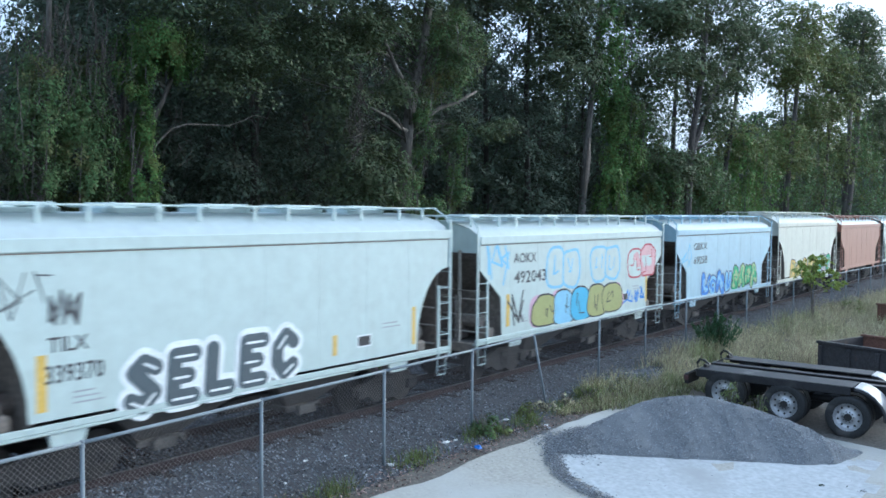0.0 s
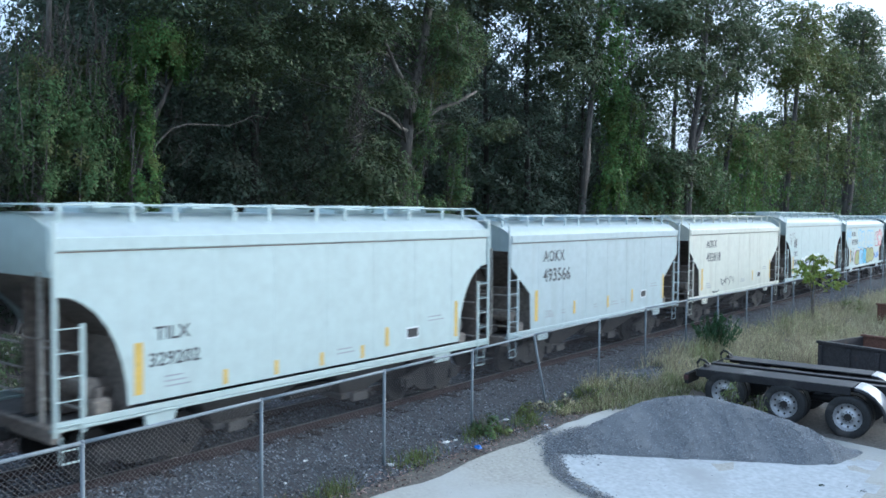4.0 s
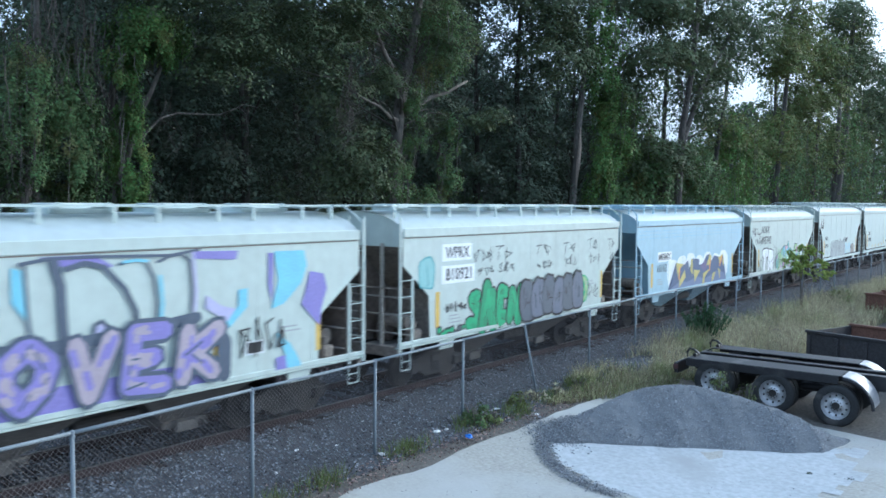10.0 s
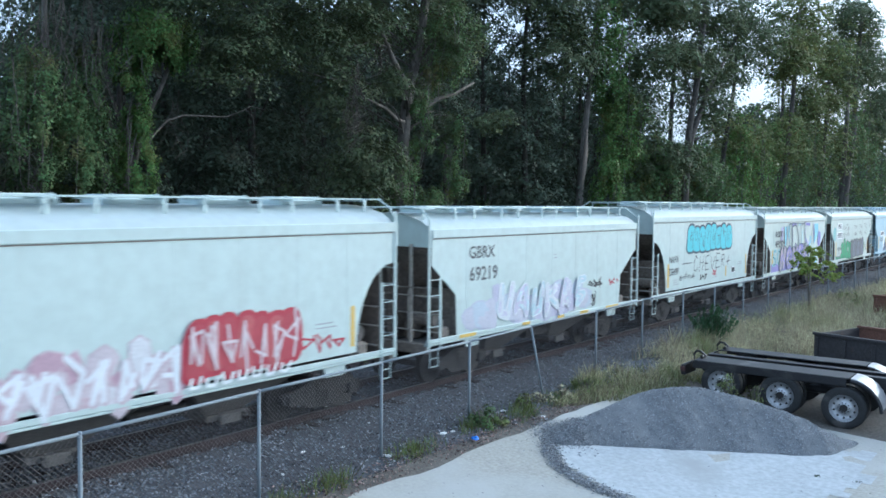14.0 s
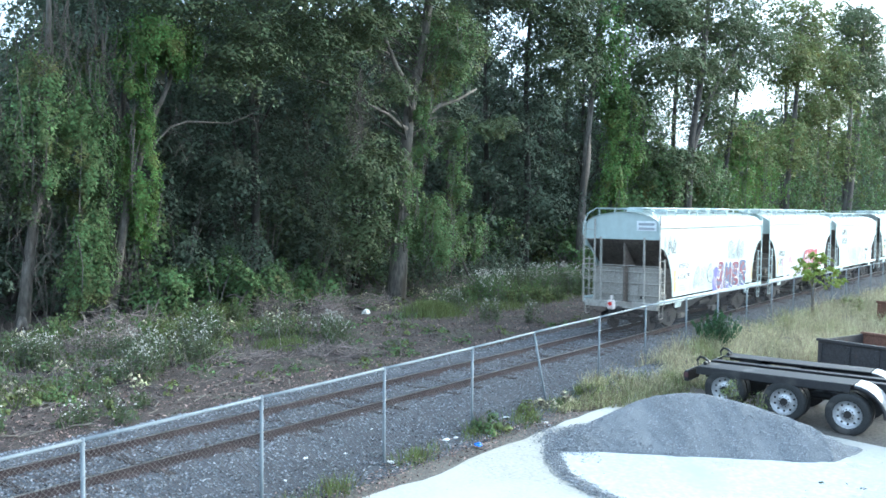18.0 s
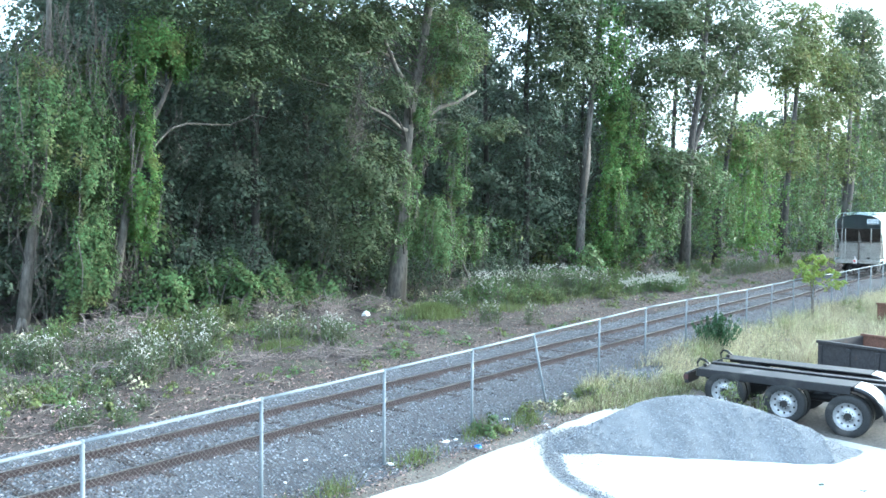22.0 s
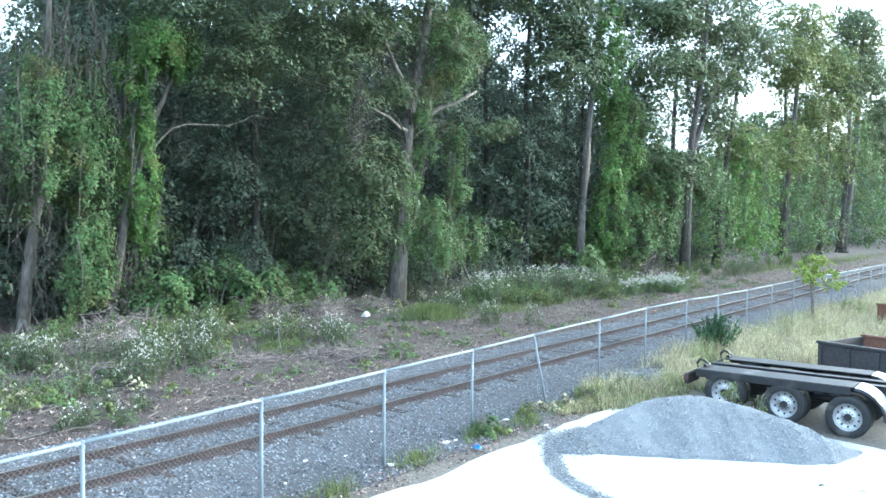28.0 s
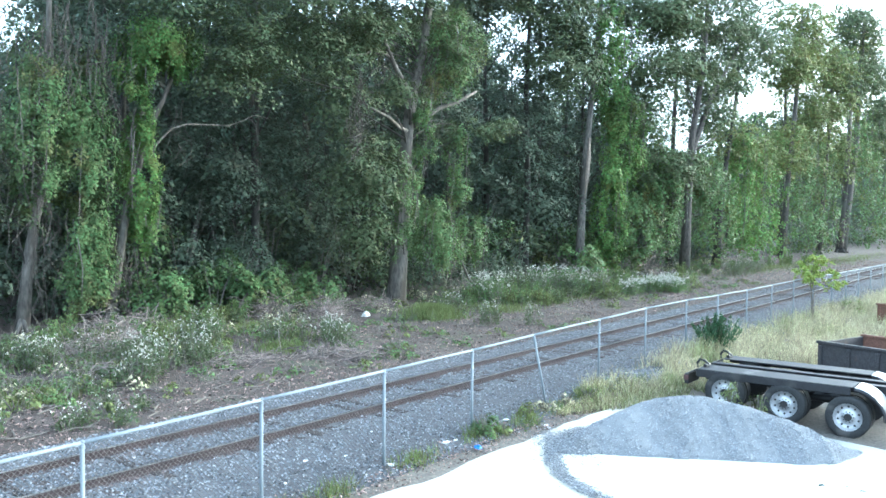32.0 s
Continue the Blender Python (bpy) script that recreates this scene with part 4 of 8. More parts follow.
def hand_word(parent, word, x0, x1, z0, z1, y, colour, width, seed, loose=0.05, lean=0.12, label=""):
    """A word sprayed by hand in thin single lines."""
    rr = random.Random(seed)
    bm = bmesh.new()
    w, h = (x1 - x0) / len(word), z1 - z0
    for i, ch in enumerate(word):
        tall, low = rr.uniform(0.8, 1.1), rr.uniform(-0.08, 0.08)
        stroke(bm, [(x0 + w * (i + 0.1 + 0.8 * px + lean * (pz - 0.5)) + rr.uniform(-loose, loose) * w, z0 + h * (low + tall * pz + rr.uniform(-loose, loose))) for px, pz in (LETTERS[ch] if ch in LETTERS else scrawl(rr))], width, y - 0.0003 * i, 0, 5)
    return tagged(part("graffiti_tag", bm, colour, parent, label), kind="stuff")


def bubble_word(parent, x0, x1, z0, z1, y, n, fills, dark, seed, rim=0.08, inner=0.025, spiky=False, label="", marks=3, slope=0.0):
    """A throw-up: swollen letters crowded into one mass with a thick common edge, thin lines between and inside them."""
    rr = random.Random(seed)
    bm = bmesh.new()
    w, h = (x1 - x0) / n, z1 - z0
    made = []
    for i in range(n):
        cx, cz = x0 + w * (i + 0.5), (z0 + z1) / 2 + slope * i + rr.uniform(-0.05, 0.05) * h
        lw, lh = w * rr.uniform(1.15, 1.4), h * rr.uniform(0.84, 1.0)
        turn = rr.uniform(-0.2, 0.2)
        lump = [rr.uniform(0.6, 1.25) for _ in range(5)]
        ring = []
        for k in range(26):
            t = math.tau * k / 26
            c, q = math.cos(t), math.sin(t)
            # a swollen foot, a narrower top, notches where strokes part
            wide = 1.0 + 0.18 * lump[0] * (-q) - 0.14 * lump[1] * math.exp(-((t - 3.6 * lump[2]) / 0.35) ** 2)
            up = 1.0 + (0.16 * abs(math.sin(4.5 * t)) * lump[3] if spiky and q > 0.3 else 0.0)
            ring.append((lw / 2 * wide * math.copysign(abs(c) ** 0.7, c) + turn * q * lh * 0.3, lh / 2 * up * math.copysign(abs(q) ** 0.7, q)))
        made.append((cx, cz, lw, lh, ring))
    for i, (cx, cz, lw, lh, ring) in enumerate(made):
        shape(bm, [(cx + px * (1 + 2 * rim / lw), cz + pz * (1 + 2 * rim / lh)) for px, pz in ring], y - 0.0002 * i, 0)
    for i, (cx, cz, lw, lh, ring) in enumerate(made):
        yy = y - 0.004 - 0.0018 * i
        shape(bm, [(cx + px * (1 + 2 * inner / lw), cz + pz * (1 + 2 * inner / lh)) for px, pz in ring], yy, 0)
        shape(bm, [(cx + px, cz + pz) for px, pz in ring], yy - 0.0005, 1 + i % len(fills))
        for k in range(marks):
            a = (cx + rr.uniform(-0.25, 0.2) * lw, cz + rr.uniform(0.0, 0.4) * lh)
            b = (a[0] + rr.uniform(-0.1, 0.1) * lw, a[1] - rr.uniform(0.15, 0.45) * lh)
            e = (b[0] + rr.uniform(0.05, 0.25) * lw, b[1] + rr.uniform(-0.02, 0.12) * lh)
            stroke(bm, [a, b, e][: 2 + k % 2], max(0.022, inner * 0.9), yy - 0.0009 - 0.0001 * k, 0, 4)
    me = mesh_of("graffiti", bm)
    for m in (dark, *fills):
        me.materials.append(m)
    ob = new("graffiti", me)
    ob.parent = parent
    return tagged(ob, label, kind="stuff")


def mosaic(parent, x0, x1, z0, z1, y, fills, dark, seed, cells=34, letters=0, weight=0.05, label="", shine=None):
    """A wild piece: jagged interlocking patches of colour with dark outlines and letter strokes over them."""
    rr = random.Random(seed)
    bm = bmesh.new()
    w, h = x1 - x0, z1 - z0
    mats = [dark, *fills] + ([shine] if shine else [])

    def jag(cx, cz, sx, sz, grow, yy, mi, state):
        r2 = random.Random(state)
        pts = []
        for k in range(8):
            t = math.tau * (k + r2.uniform(-0.25, 0.25)) / 8
            q = r2.uniform(0.65, 1.15)
            pts.append((cx + (sx * q + grow) * math.cos(t), cz + (sz * q + grow) * math.sin(t)))
        shape(bm, pts, yy, mi)

    spots = [(x0 + w * (k + rr.uniform(0.2, 0.8)) / cells, rr.uniform(z0 + 0.15 * h, z1 - 0.15 * h), rr.uniform(0.5, 1.1) * w / 12, rr.uniform(0.16, 0.34) * h, rr.randrange(10 ** 6), 1 + rr.randrange(len(fills))) for k in range(cells)]
    for k, (cx, cz, sx, sz, state, mi) in enumerate(spots):
        jag(cx, cz, sx, sz, 0.05, y - 0.0001 * k, 0, state)
    for k, (cx, cz, sx, sz, state, mi) in enumerate(rr.sample(spots, len(spots))):
        jag(cx, cz, sx, sz, 0.015, y - 0.006 - 0.0004 * k, 0 if k % 3 == 0 else mi, state)
        jag(cx, cz, sx, sz, 0.0, y - 0.0062 - 0.0004 * k, mi, state)
    top = y - 0.0075 - 0.0004 * cells
    for i in range(letters):
        lw = w / letters
        pts = [(x0 + lw * (i + 0.1 + 0.8 * px) + rr.uniform(-0.04, 0.04) * lw, z0 + h * (0.1 + 0.8 * pz + rr.uniform(-0.12, 0.12))) for px, pz in scrawl(rr)]
        stroke(bm, [(a + 0.03, b - 0.03) for a, b in pts], weight * 1.6, top, 0, 3)
        stroke(bm, pts, weight, top - 0.002, len(mats) - 1 if shine else 1 + i % len(fills), 3)
    me = mesh_of("graffiti", bm)
    for m in mats:
        me.materials.append(m)
    ob = new("graffiti", me)
    ob.parent = parent
    return tagged(ob, label, kind="stuff")


SEAM_BROWN = mat("seam_brown", (0.24, 0.20, 0.17), 0.9, 0.35, 2, 20, 0.1)
NEAR = -1.493   # the side sheet that faces the yard, in the car's space


def side_outline(kind, eave):
    if kind == "straight":
        return [(-5.60, eave), (-5.60, 3.0), (-4.64, 2.24), (-4.58, 1.15), (4.38, 1.15), (4.46, 2.16), (5.60, 2.97), (5.60, eave)]
    left = [(-5.69 + 1.19 * math.sin(a), 1.3 + 1.85 * math.cos(a)) for a in [i * math.pi / 2 / 8 for i in range(9)]]
    right = [(-x, z) for x, z in left[::-1]]
    return [(-5.69, eave), *left, *right, (5.69, eave)]


def hopper_car(kind):
    """A two-bay covered hopper; rails at z = 0, the track's middle at y = 0, the front towards +x."""
    eave = 3.69 if kind == "straight" else 3.88
    top = eave + 0.56
    car = empty("hopper_car", "covered hopper", "railway car")
    half = 5.60 if kind == "straight" else 5.69
    for side in (-1, 1):
        bm = bmesh.new()
        slab(bm, side_outline(kind, eave), side * 1.493, side * 1.475)
        part("side_sheet", bm, PALE, car)
        for k in range(7):
            bm = bmesh.new()
            box(bm, (-4.2 + 1.4 * k, side * 1.494, (1.26 + eave) / 2), (0.016, 0.004, eave - 1.3))
            part("panel_seam", bm, PALE, car)
        bm = bmesh.new()
        box(bm, (0, side * 1.50, eave + 0.06), (2 * half, 0.05, 0.21), 0.012)
        part("top_chord", bm, PALE, car)
        # thin brown line along the chord's lower edge, alike on every car
        bm = bmesh.new()
        box(bm, (0, side * 1.497, eave - 0.062), (2 * half - 0.06, 0.014, 0.018))
        part("chord_seam", bm, SEAM_BROWN, car, "thin brown seam line under the top chord")
        bm = bmesh.new()
        box(bm, (0, side * 1.48, 1.19), (11.5, 0.07, 0.10), 0.01)
        box(bm, (0, side * 1.44, 1.11), (11.5, 0.13, 0.05), 0.01)
        part("side_sill", bm, PALE, car)
    # roof: a curved skin with a rolled edge
    bm = bmesh.new()
    prof = [(-1.50, eave), (-1.47, eave + 0.10), (-1.36, eave + 0.24), (-1.15, eave + 0.36), (-0.8, eave + 0.46), (-0.4, eave + 0.53), (0, eave + 0.55)]
    prof += [(-y, z) for y, z in prof[-2::-1]]
    n = 12
    rings = [[bm.verts.new((-half + 2 * half * i / n, y, z)) for y, z in prof] for i in range(n + 1)]
    for a, b in zip(rings, rings[1:]):
        for i in range(len(prof) - 1):
            bm.faces.new((a[i], b[i], b[i + 1], a[i + 1]))
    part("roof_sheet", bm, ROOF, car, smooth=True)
    for e in (-1, 1):
        # upper end sheet and the sloping floor of the end bay below it
        bm = bmesh.new()
        low = 3.42
        vs = [bm.verts.new((e * (half - 0.08), y, z)) for y, z in [(-1.47, low), *prof, (1.47, low)]]
        bm.faces.new(vs)
        bmesh.ops.solidify(bm, geom=bm.faces[:], thickness=0.02)
        part("end_sheet", bm, PALE, car)
        bm = bmesh.new()
        a = [bm.verts.new((e * (half - 0.08), y, low)) for y in (-1.47, 1.47)]
        b = [bm.verts.new((e * 3.05, y, 1.12)) for y in (-1.47, 1.47)]
        bm.faces.new((a[0], a[1], b[1], b[0]))
        bmesh.ops.solidify(bm, geom=bm.faces[:], thickness=0.02)
        # front sheet takes the darker copy, its bay's shade put into the colour
        part("slope_sheet", bm, SLOPE if e > 0 else DUSTY, car, "grimy sloping end sheet, the front one toned darker for shade")
        # shear plate, end sill, struts under the slope
        bm = bmesh.new()
        box(bm, (e * 4.55, 0, 1.07), (2.3, 2.84, 0.04))
        part("shear_plate", bm, BAY, car, "dark end platform")
        bm = bmesh.new()
        box(bm, (e * 5.68, 0, 1.02), (0.14, 2.9, 0.24), 0.015)
        part("end_sill", bm, DUSTY, car)
        bm = bmesh.new()
        slab(bm, [(e * 5.45, 1.09), (e * 5.45, 3.30), (e * 5.2, 3.08), (e * 3.3, 1.30), (e * 3.3, 1.09)], -0.03, 0.03)
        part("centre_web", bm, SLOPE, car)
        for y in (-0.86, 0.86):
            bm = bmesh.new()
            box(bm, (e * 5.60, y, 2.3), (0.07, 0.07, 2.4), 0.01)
            # front posts carry the same painted-in bay shade
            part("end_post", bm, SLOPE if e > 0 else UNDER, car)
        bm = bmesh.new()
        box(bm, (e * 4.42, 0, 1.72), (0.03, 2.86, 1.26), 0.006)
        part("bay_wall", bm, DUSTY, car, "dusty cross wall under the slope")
        bm = bmesh.new()
        for z in (1.35, 1.78, 2.2):
            rod(bm, (e * 5.2, -1.44, z), (e * 5.2, 1.44, z), 0.022, 8)
        for y in (-0.45, 0.5):
            rod(bm, (e * 5.2, y, 1.1), (e * 5.2, y, 2.3), 0.02, 8)
        part("brake_piping", bm, UNDER, car)
        # added plate: hides the bright wood behind so the front bay reads dark
        if e > 0:
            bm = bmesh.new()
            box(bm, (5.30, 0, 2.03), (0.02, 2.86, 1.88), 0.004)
            part("end_bulkhead", bm, SLOPE, car, "added dark brown plate blocking the view through the end bay")
        bm = bmesh.new()
        rod(bm, (e * 4.95, -1.15, 1.62), (e * 4.95, -0.35, 1.62), 0.17, 14)
        part("air_tank", bm, DUSTY, car, "dusty grey air tank")
        bm = bmesh.new()
        box(bm, (e * 4.85, -1.2, 1.28), (0.34, 0.3, 0.34), 0.05)
        rod(bm, (e * 4.85, -1.2, 1.45), (e * 4.85, -1.2, 1.62), 0.07, 10)
        part("control_valve", bm, DUSTY, car)
        bm = bmesh.new()
        for y0, y1 in ((-1.48, -0.86), (-0.86, 0.86), (0.86, 1.48)):
            rod(bm, (e * 5.7, y0, 2.47), (e * 5.7, y1, 2.47), 0.014)
        part("grab_rail", bm, DUSTY, car)
        # brake gear glimpsed beneath the slope
        bm = bmesh.new()
        rod(bm, (e * 4.7, -0.75, 1.5), (e * 4.1, -0.75, 1.5), 0.19, 14)
        rod(bm, (e * 4.5, -1.0, 1.22), (e * 4.5, 0.9, 1.22), 0.10, 10)
        box(bm, (e * 4.95, -0.4, 1.32), (0.3, 0.35, 0.4), 0.03)
        part("brake_cylinder", bm, SLOPE, car)
        for side in (-1, 1):
            # corner ladders on the side and on the end
            bm = bmesh.new()
            z1 = top - 0.15
            for x, zt in ((5.72, z1), (5.28, 2.72)):
                box(bm, (e * x, side * 1.51, (1.02 + zt) / 2), (0.075, 0.035, zt - 1.02), 0.006)
            lad = part("ladder", bm, PALE, car)
            for k in range(5):
                bm = bmesh.new()
                z = 1.18 + 0.37 * k
                rod(bm, (e * 5.28, side * 1.53, z), (e * 5.72, side * 1.53, z), 0.011)
                part("rung", bm, PALE, lad)
            if side == -e:
                bm = bmesh.new()
                for k in range(8):
                    z = 1.18 + 0.37 * k
                    rod(bm, (e * 5.76, side * 1.06, z), (e * 5.76, side * 1.50, z), 0.013)
                box(bm, (e * 5.75, side * 1.05, 2.6), (0.03, 0.06, 3.1), 0.006)
                box(bm, (e * 5.75, side * 1.50, 2.6), (0.03, 0.06, 3.1), 0.006)
                part("end_ladder", bm, PALE, car)
            bm = bmesh.new()
            pts = [(e * 5.62, side * 1.47, 1.0), (e * 5.62, side * 1.47, 0.58), (e * 5.30, side * 1.47, 0.58), (e * 5.30, side * 1.47, 1.0)]
            for a_, b_ in zip(pts, pts[1:]):
                rod(bm, a_, b_, 0.018)
            rod(bm, (e * 5.62, side * 1.47, 0.78), (e * 5.30, side * 1.47, 0.78), 0.014)
            part("step", bm, PALE, car)
            # bolster pad that drops below the sill over each truck
            bm = bmesh.new()
            slab(bm, [(e * 3.55, 1.10), (e * 3.62, 0.88), (e * 4.15, 0.88), (e * 4.2, 1.10)], side * 1.47, side * 1.43)
            part("jacking_pad", bm, PALE, car)
        # curved corner brace under the roof's end
        for side in (-1, 1):
            bm = bmesh.new()
            tube(bm, [(e * (half + 0.1), side * 1.51, 3.55), (e * (half + 0.1), side * 1.50, 4.0), (e * (half + 0.02), side * 1.36, top - 0.08), (e * (half - 0.05), side * 1.05, top + 0.12)], [0.02] * 4, 6)
            part("roof_brace", bm, PALE, car)
        # coupler
        bm = bmesh.new()
        box(bm, (e * 5.95, 0, 0.86), (0.6, 0.18, 0.2), 0.03)
        box(bm, (e * 6.22, 0.05 * e, 0.86), (0.2, 0.34, 0.28), 0.05)
        rod(bm, (e * 5.8, 0.35, 0.8), (e * 6.2, 0.25, 0.45), 0.035)
        part("coupler", bm, GRIME, car)
    # two discharge bays, toned for the shade under the car
    for x in (-1.72, 1.72):
        bm = bmesh.new()
        a = [bm.verts.new((x + sx * 1.35, sy * 1.36, 1.14)) for sx, sy in ((-1, -1), (1, -1), (1, 1), (-1, 1))]
        b = [bm.verts.new((x + sx * 0.42, sy * 0.62, 0.42)) for sx, sy in ((-1, -1), (1, -1), (1, 1), (-1, 1))]
        for i in range(4):
            bm.faces.new((a[i], a[(i + 1) % 4], b[(i + 1) % 4], b[i]))
        bm.faces.new(b[::-1])
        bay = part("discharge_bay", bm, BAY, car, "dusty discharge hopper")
        bm = bmesh.new()
        box(bm, (x, 0, 0.36), (1.0, 1.45, 0.12), 0.02)
        rod(bm, (x + 0.3, -0.95, 0.36), (x + 0.3, 0.95, 0.36), 0.035)
        box(bm, (x, -0.78, 0.33), (0.5, 0.1, 0.2), 0.02)
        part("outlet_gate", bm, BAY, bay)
    bm = bmesh.new()
    box(bm, (0, 0, 0.95), (11.4, 0.36, 0.32))
    part("centre_sill", bm, GRIME, car)
    # running boards on stub posts, roof hatches
    for side in (-1, 1):
        bm = bmesh.new()
        z = top + 0.11
        for k in range(3):
            box(bm, (0, side * (0.52 + 0.17 * k), z), (11.3, 0.13, 0.03))
        part("running_board", bm, PALE, car, "long roof running board")
        for k in range(11):
            bm = bmesh.new()
            x = -5.3 + 1.06 * k + (0.12 if k % 2 else -0.1)
            box(bm, (x, side * 1.06, top - 0.04), (0.075, 0.035, 0.28), 0.006)
            box(bm, (x, side * 0.75, top + 0.075), (0.06, 0.62, 0.03))
            part("board_bracket", bm, PALE, car)
    for e in (-1, 1):
        bm = bmesh.new()
        box(bm, (e * 5.55, 0, top + 0.11), (0.45, 2.1, 0.03), 0.005)
        part("end_platform", bm, PALE, car)
    for k in range(5):
        x = -4.0 + 2.0 * k
        bm = bmesh.new()
        box(bm, (x, 0, top + 0.02), (1.25, 0.7, 0.14), 0.03)
        box(bm, (x, 0, top + 0.125), (1.15, 0.62, 0.05), 0.02)
        box(bm, (x - 0.45, -0.36, top + 0.09), (0.08, 0.06, 0.14), 0.01)
        box(bm, (x + 0.45, -0.36, top + 0.09), (0.08, 0.06, 0.14), 0.01)
        part("roof_hatch", bm, PALE, car, "raised roof hatch lid")
    # trucks
    for e in (-1, 1):
        bm = bmesh.new()
        box(bm, (0, 0, 0.62), (0.38, 2.3, 0.2), 0.03)
        for side in (-1, 1):
            slab(bm, [(-1.12, 0.40), (-1.12, 0.60), (-0.72, 0.66), (-0.35, 0.80), (0.35, 0.80), (0.72, 0.66), (1.12, 0.60), (1.12, 0.40), (0.72, 0.42), (0.38, 0.22), (-0.38, 0.22), (-0.72, 0.42)], side * 1.02, side * 1.12)
            for x in (-0.865, 0.865):
                box(bm, (x, side * 1.08, 0.46), (0.3, 0.2, 0.24), 0.03)
            for x in (-0.12, 0.0, 0.12):
                rod(bm, (x, side * 1.09, 0.30), (x, side * 1.09, 0.60), 0.055, 8)
        truck = part("truck", bm, GRIME, car, "cast steel truck frame")
        truck.matrix_basis = pose(e * 3.88, 0, 0)
        for x in (-0.865, 0.865):
            bm = bmesh.new()
            rod(bm, (0, -0.95, 0), (0, 0.95, 0), 0.075, 10)
            for side in (-1, 1):
                rod(bm, (0, side * 0.68, 0), (0, side * 0.80, 0), 0.42, 24)
                rod(bm, (0, side * 0.665, 0), (0, side * 0.68, 0), 0.455, 24)
                rod(bm, (0, side * 0.80, 0), (0, side * 0.86, 0), 0.12, 12)
                for k in range(3):
                    ang = k * math.tau / 3
                    rod(bm, (0.25 * math.cos(ang), side * 0.795, 0.25 * math.sin(ang)), (0.25 * math.cos(ang), side * 0.81, 0.25 * math.sin(ang)), 0.05, 8)
            ws = part("wheelset", bm, WHEEL, truck)
            ws.matrix_basis = pose(x, 0, 0.42)
    bm = bmesh.new()
    rod(bm, (-0.6, -0.9, 0.75), (0.6, -0.9, 0.75), 0.14, 12)
    part("air_reservoir", bm, GRIME, car)
    return car


YELLOW = ink(0.62, 0.43, 0.09)
JET = ink(0.025, 0.025, 0.028)
LETTER = ink(0.07, 0.07, 0.075)
WHITE = ink(0.78, 0.81, 0.82)
CYAN = ink(0.10, 0.50, 0.58)
SKYBLUE = ink(0.25, 0.50, 0.70)
NAVY = ink(0.07, 0.10, 0.20)
PURPLE = ink(0.24, 0.21, 0.52)
LILAC = ink(0.47, 0.45, 0.66)
PINK = ink(0.56, 0.36, 0.48)
REDP = ink(0.36, 0.035, 0.06)
GREENP = ink(0.06, 0.38, 0.16)
LIME = ink(0.34, 0.50, 0.24)
OLIVE = ink(0.33, 0.34, 0.12)
SLATE = ink(0.10, 0.115, 0.15)
COAL = ink(0.075, 0.095, 0.110)
SILVER = ink(0.36, 0.38, 0.40)
ORANGE = ink(0.75, 0.30, 0.06)
ROSE = ink(0.60, 0.36, 0.38)
BLUEP = ink(0.05, 0.20, 0.62)

STRAIGHT, ROUND = hopper_car("straight"), hopper_car("round")
CARS = []


def car_at(kind, front, coat, label):
    """A copy of a hopper car whose front corner post stands at that x when the film begins."""
    src = STRAIGHT if kind == "straight" else ROUND
    car = copy_thing(src, pose(front - 5.68, RAIL_Y, 0))
    for o in car.children_recursive:
        if o.type == "MESH" and o.data.materials and o.data.materials[0] == PALE and coat is not PALE:
            o.material_slots[0].link = "OBJECT"
            o.material_slots[0].material = coat
    tagged(car, label, "railway car", "cars of the freight train")
    CARS.append((car, front))
    return car


Y = NEAR - 0.006


def small_print(car, x, z, n=3, colour=None, w=0.5):
    for k in range(n):
        plate(x, x + w * (0.7 + 0.3 * ((k * 7) % 3) / 2), z - 0.085 * k, z - 0.085 * k + 0.03, NEAR - 0.003, car, colour or SILVER, "small_print")


def usual_marks(car, lo=1.44, hi=2.3):
    plate(-4.38, -4.22, lo, hi, NEAR - 0.003, car, YELLOW, "reflector_strip", "yellow reflective strip")
    plate(4.32, 4.44, lo, hi, NEAR - 0.003, car, YELLOW, "reflector_strip", "yellow reflective strip")
    plate(1.78, 1.90, 1.50, 1.92, NEAR - 0.003, car, YELLOW, "reflector_strip", "yellow reflective strip")
    plate(2.5, 2.95, 1.58, 1.84, NEAR - 0.003, car, WHITE, "placard", "white-framed black data placard")
    plate(2.54, 2.91, 1.61, 1.81, NEAR - 0.006, car, JET, "placard_face")
    small_print(car, -3.8, 1.66, 3)
    small_print(car, 3.3, 2.0, 2, w=0.7)
    small_print(car, 0.3, 1.6, 2, w=0.6)


# ahead of the first car that passes
for i, (front, coat, lab) in enumerate(((92.0, PALE, "pale grey two-bay covered hopper car, far ahead"), (79.4, WARM, "warm white two-bay covered hopper car, far ahead"), (66.8, BROWN, "red-brown two-bay covered hopper car"))):
    car_at("straight", front, coat, lab)
c = car_at("round", 54.2, CREAM, "cream covered hopper car with yellow and black graffiti")
graffiti(c, -3.5, 1.5, 1.2, 2.1, Y, 5, (YELLOW, OLIVE), JET, 31, block=True, label="yellow and black graffiti")
graffiti(c, 1.8, 4.3, 1.3, 2.2, Y, 3, (GREENP, SILVER), JET, 32, block=True, label="green and grey graffiti")
c = car_at("straight", 41.6, BLUISH, "pale blue covered hopper car with blue and green graffiti")
lettering("GBKX", -3.94, -2.57, 3.05, 3.33, Y, c, LETTER)
lettering("69258", -3.91, -2.54, 2.5, 2.81, Y, c, LETTER)
graffiti(c, -3.1, 0.3, 1.2, 2.0, Y, 4, (BLUEP, SKYBLUE), NAVY, 33, block=True, label="blue graffiti")
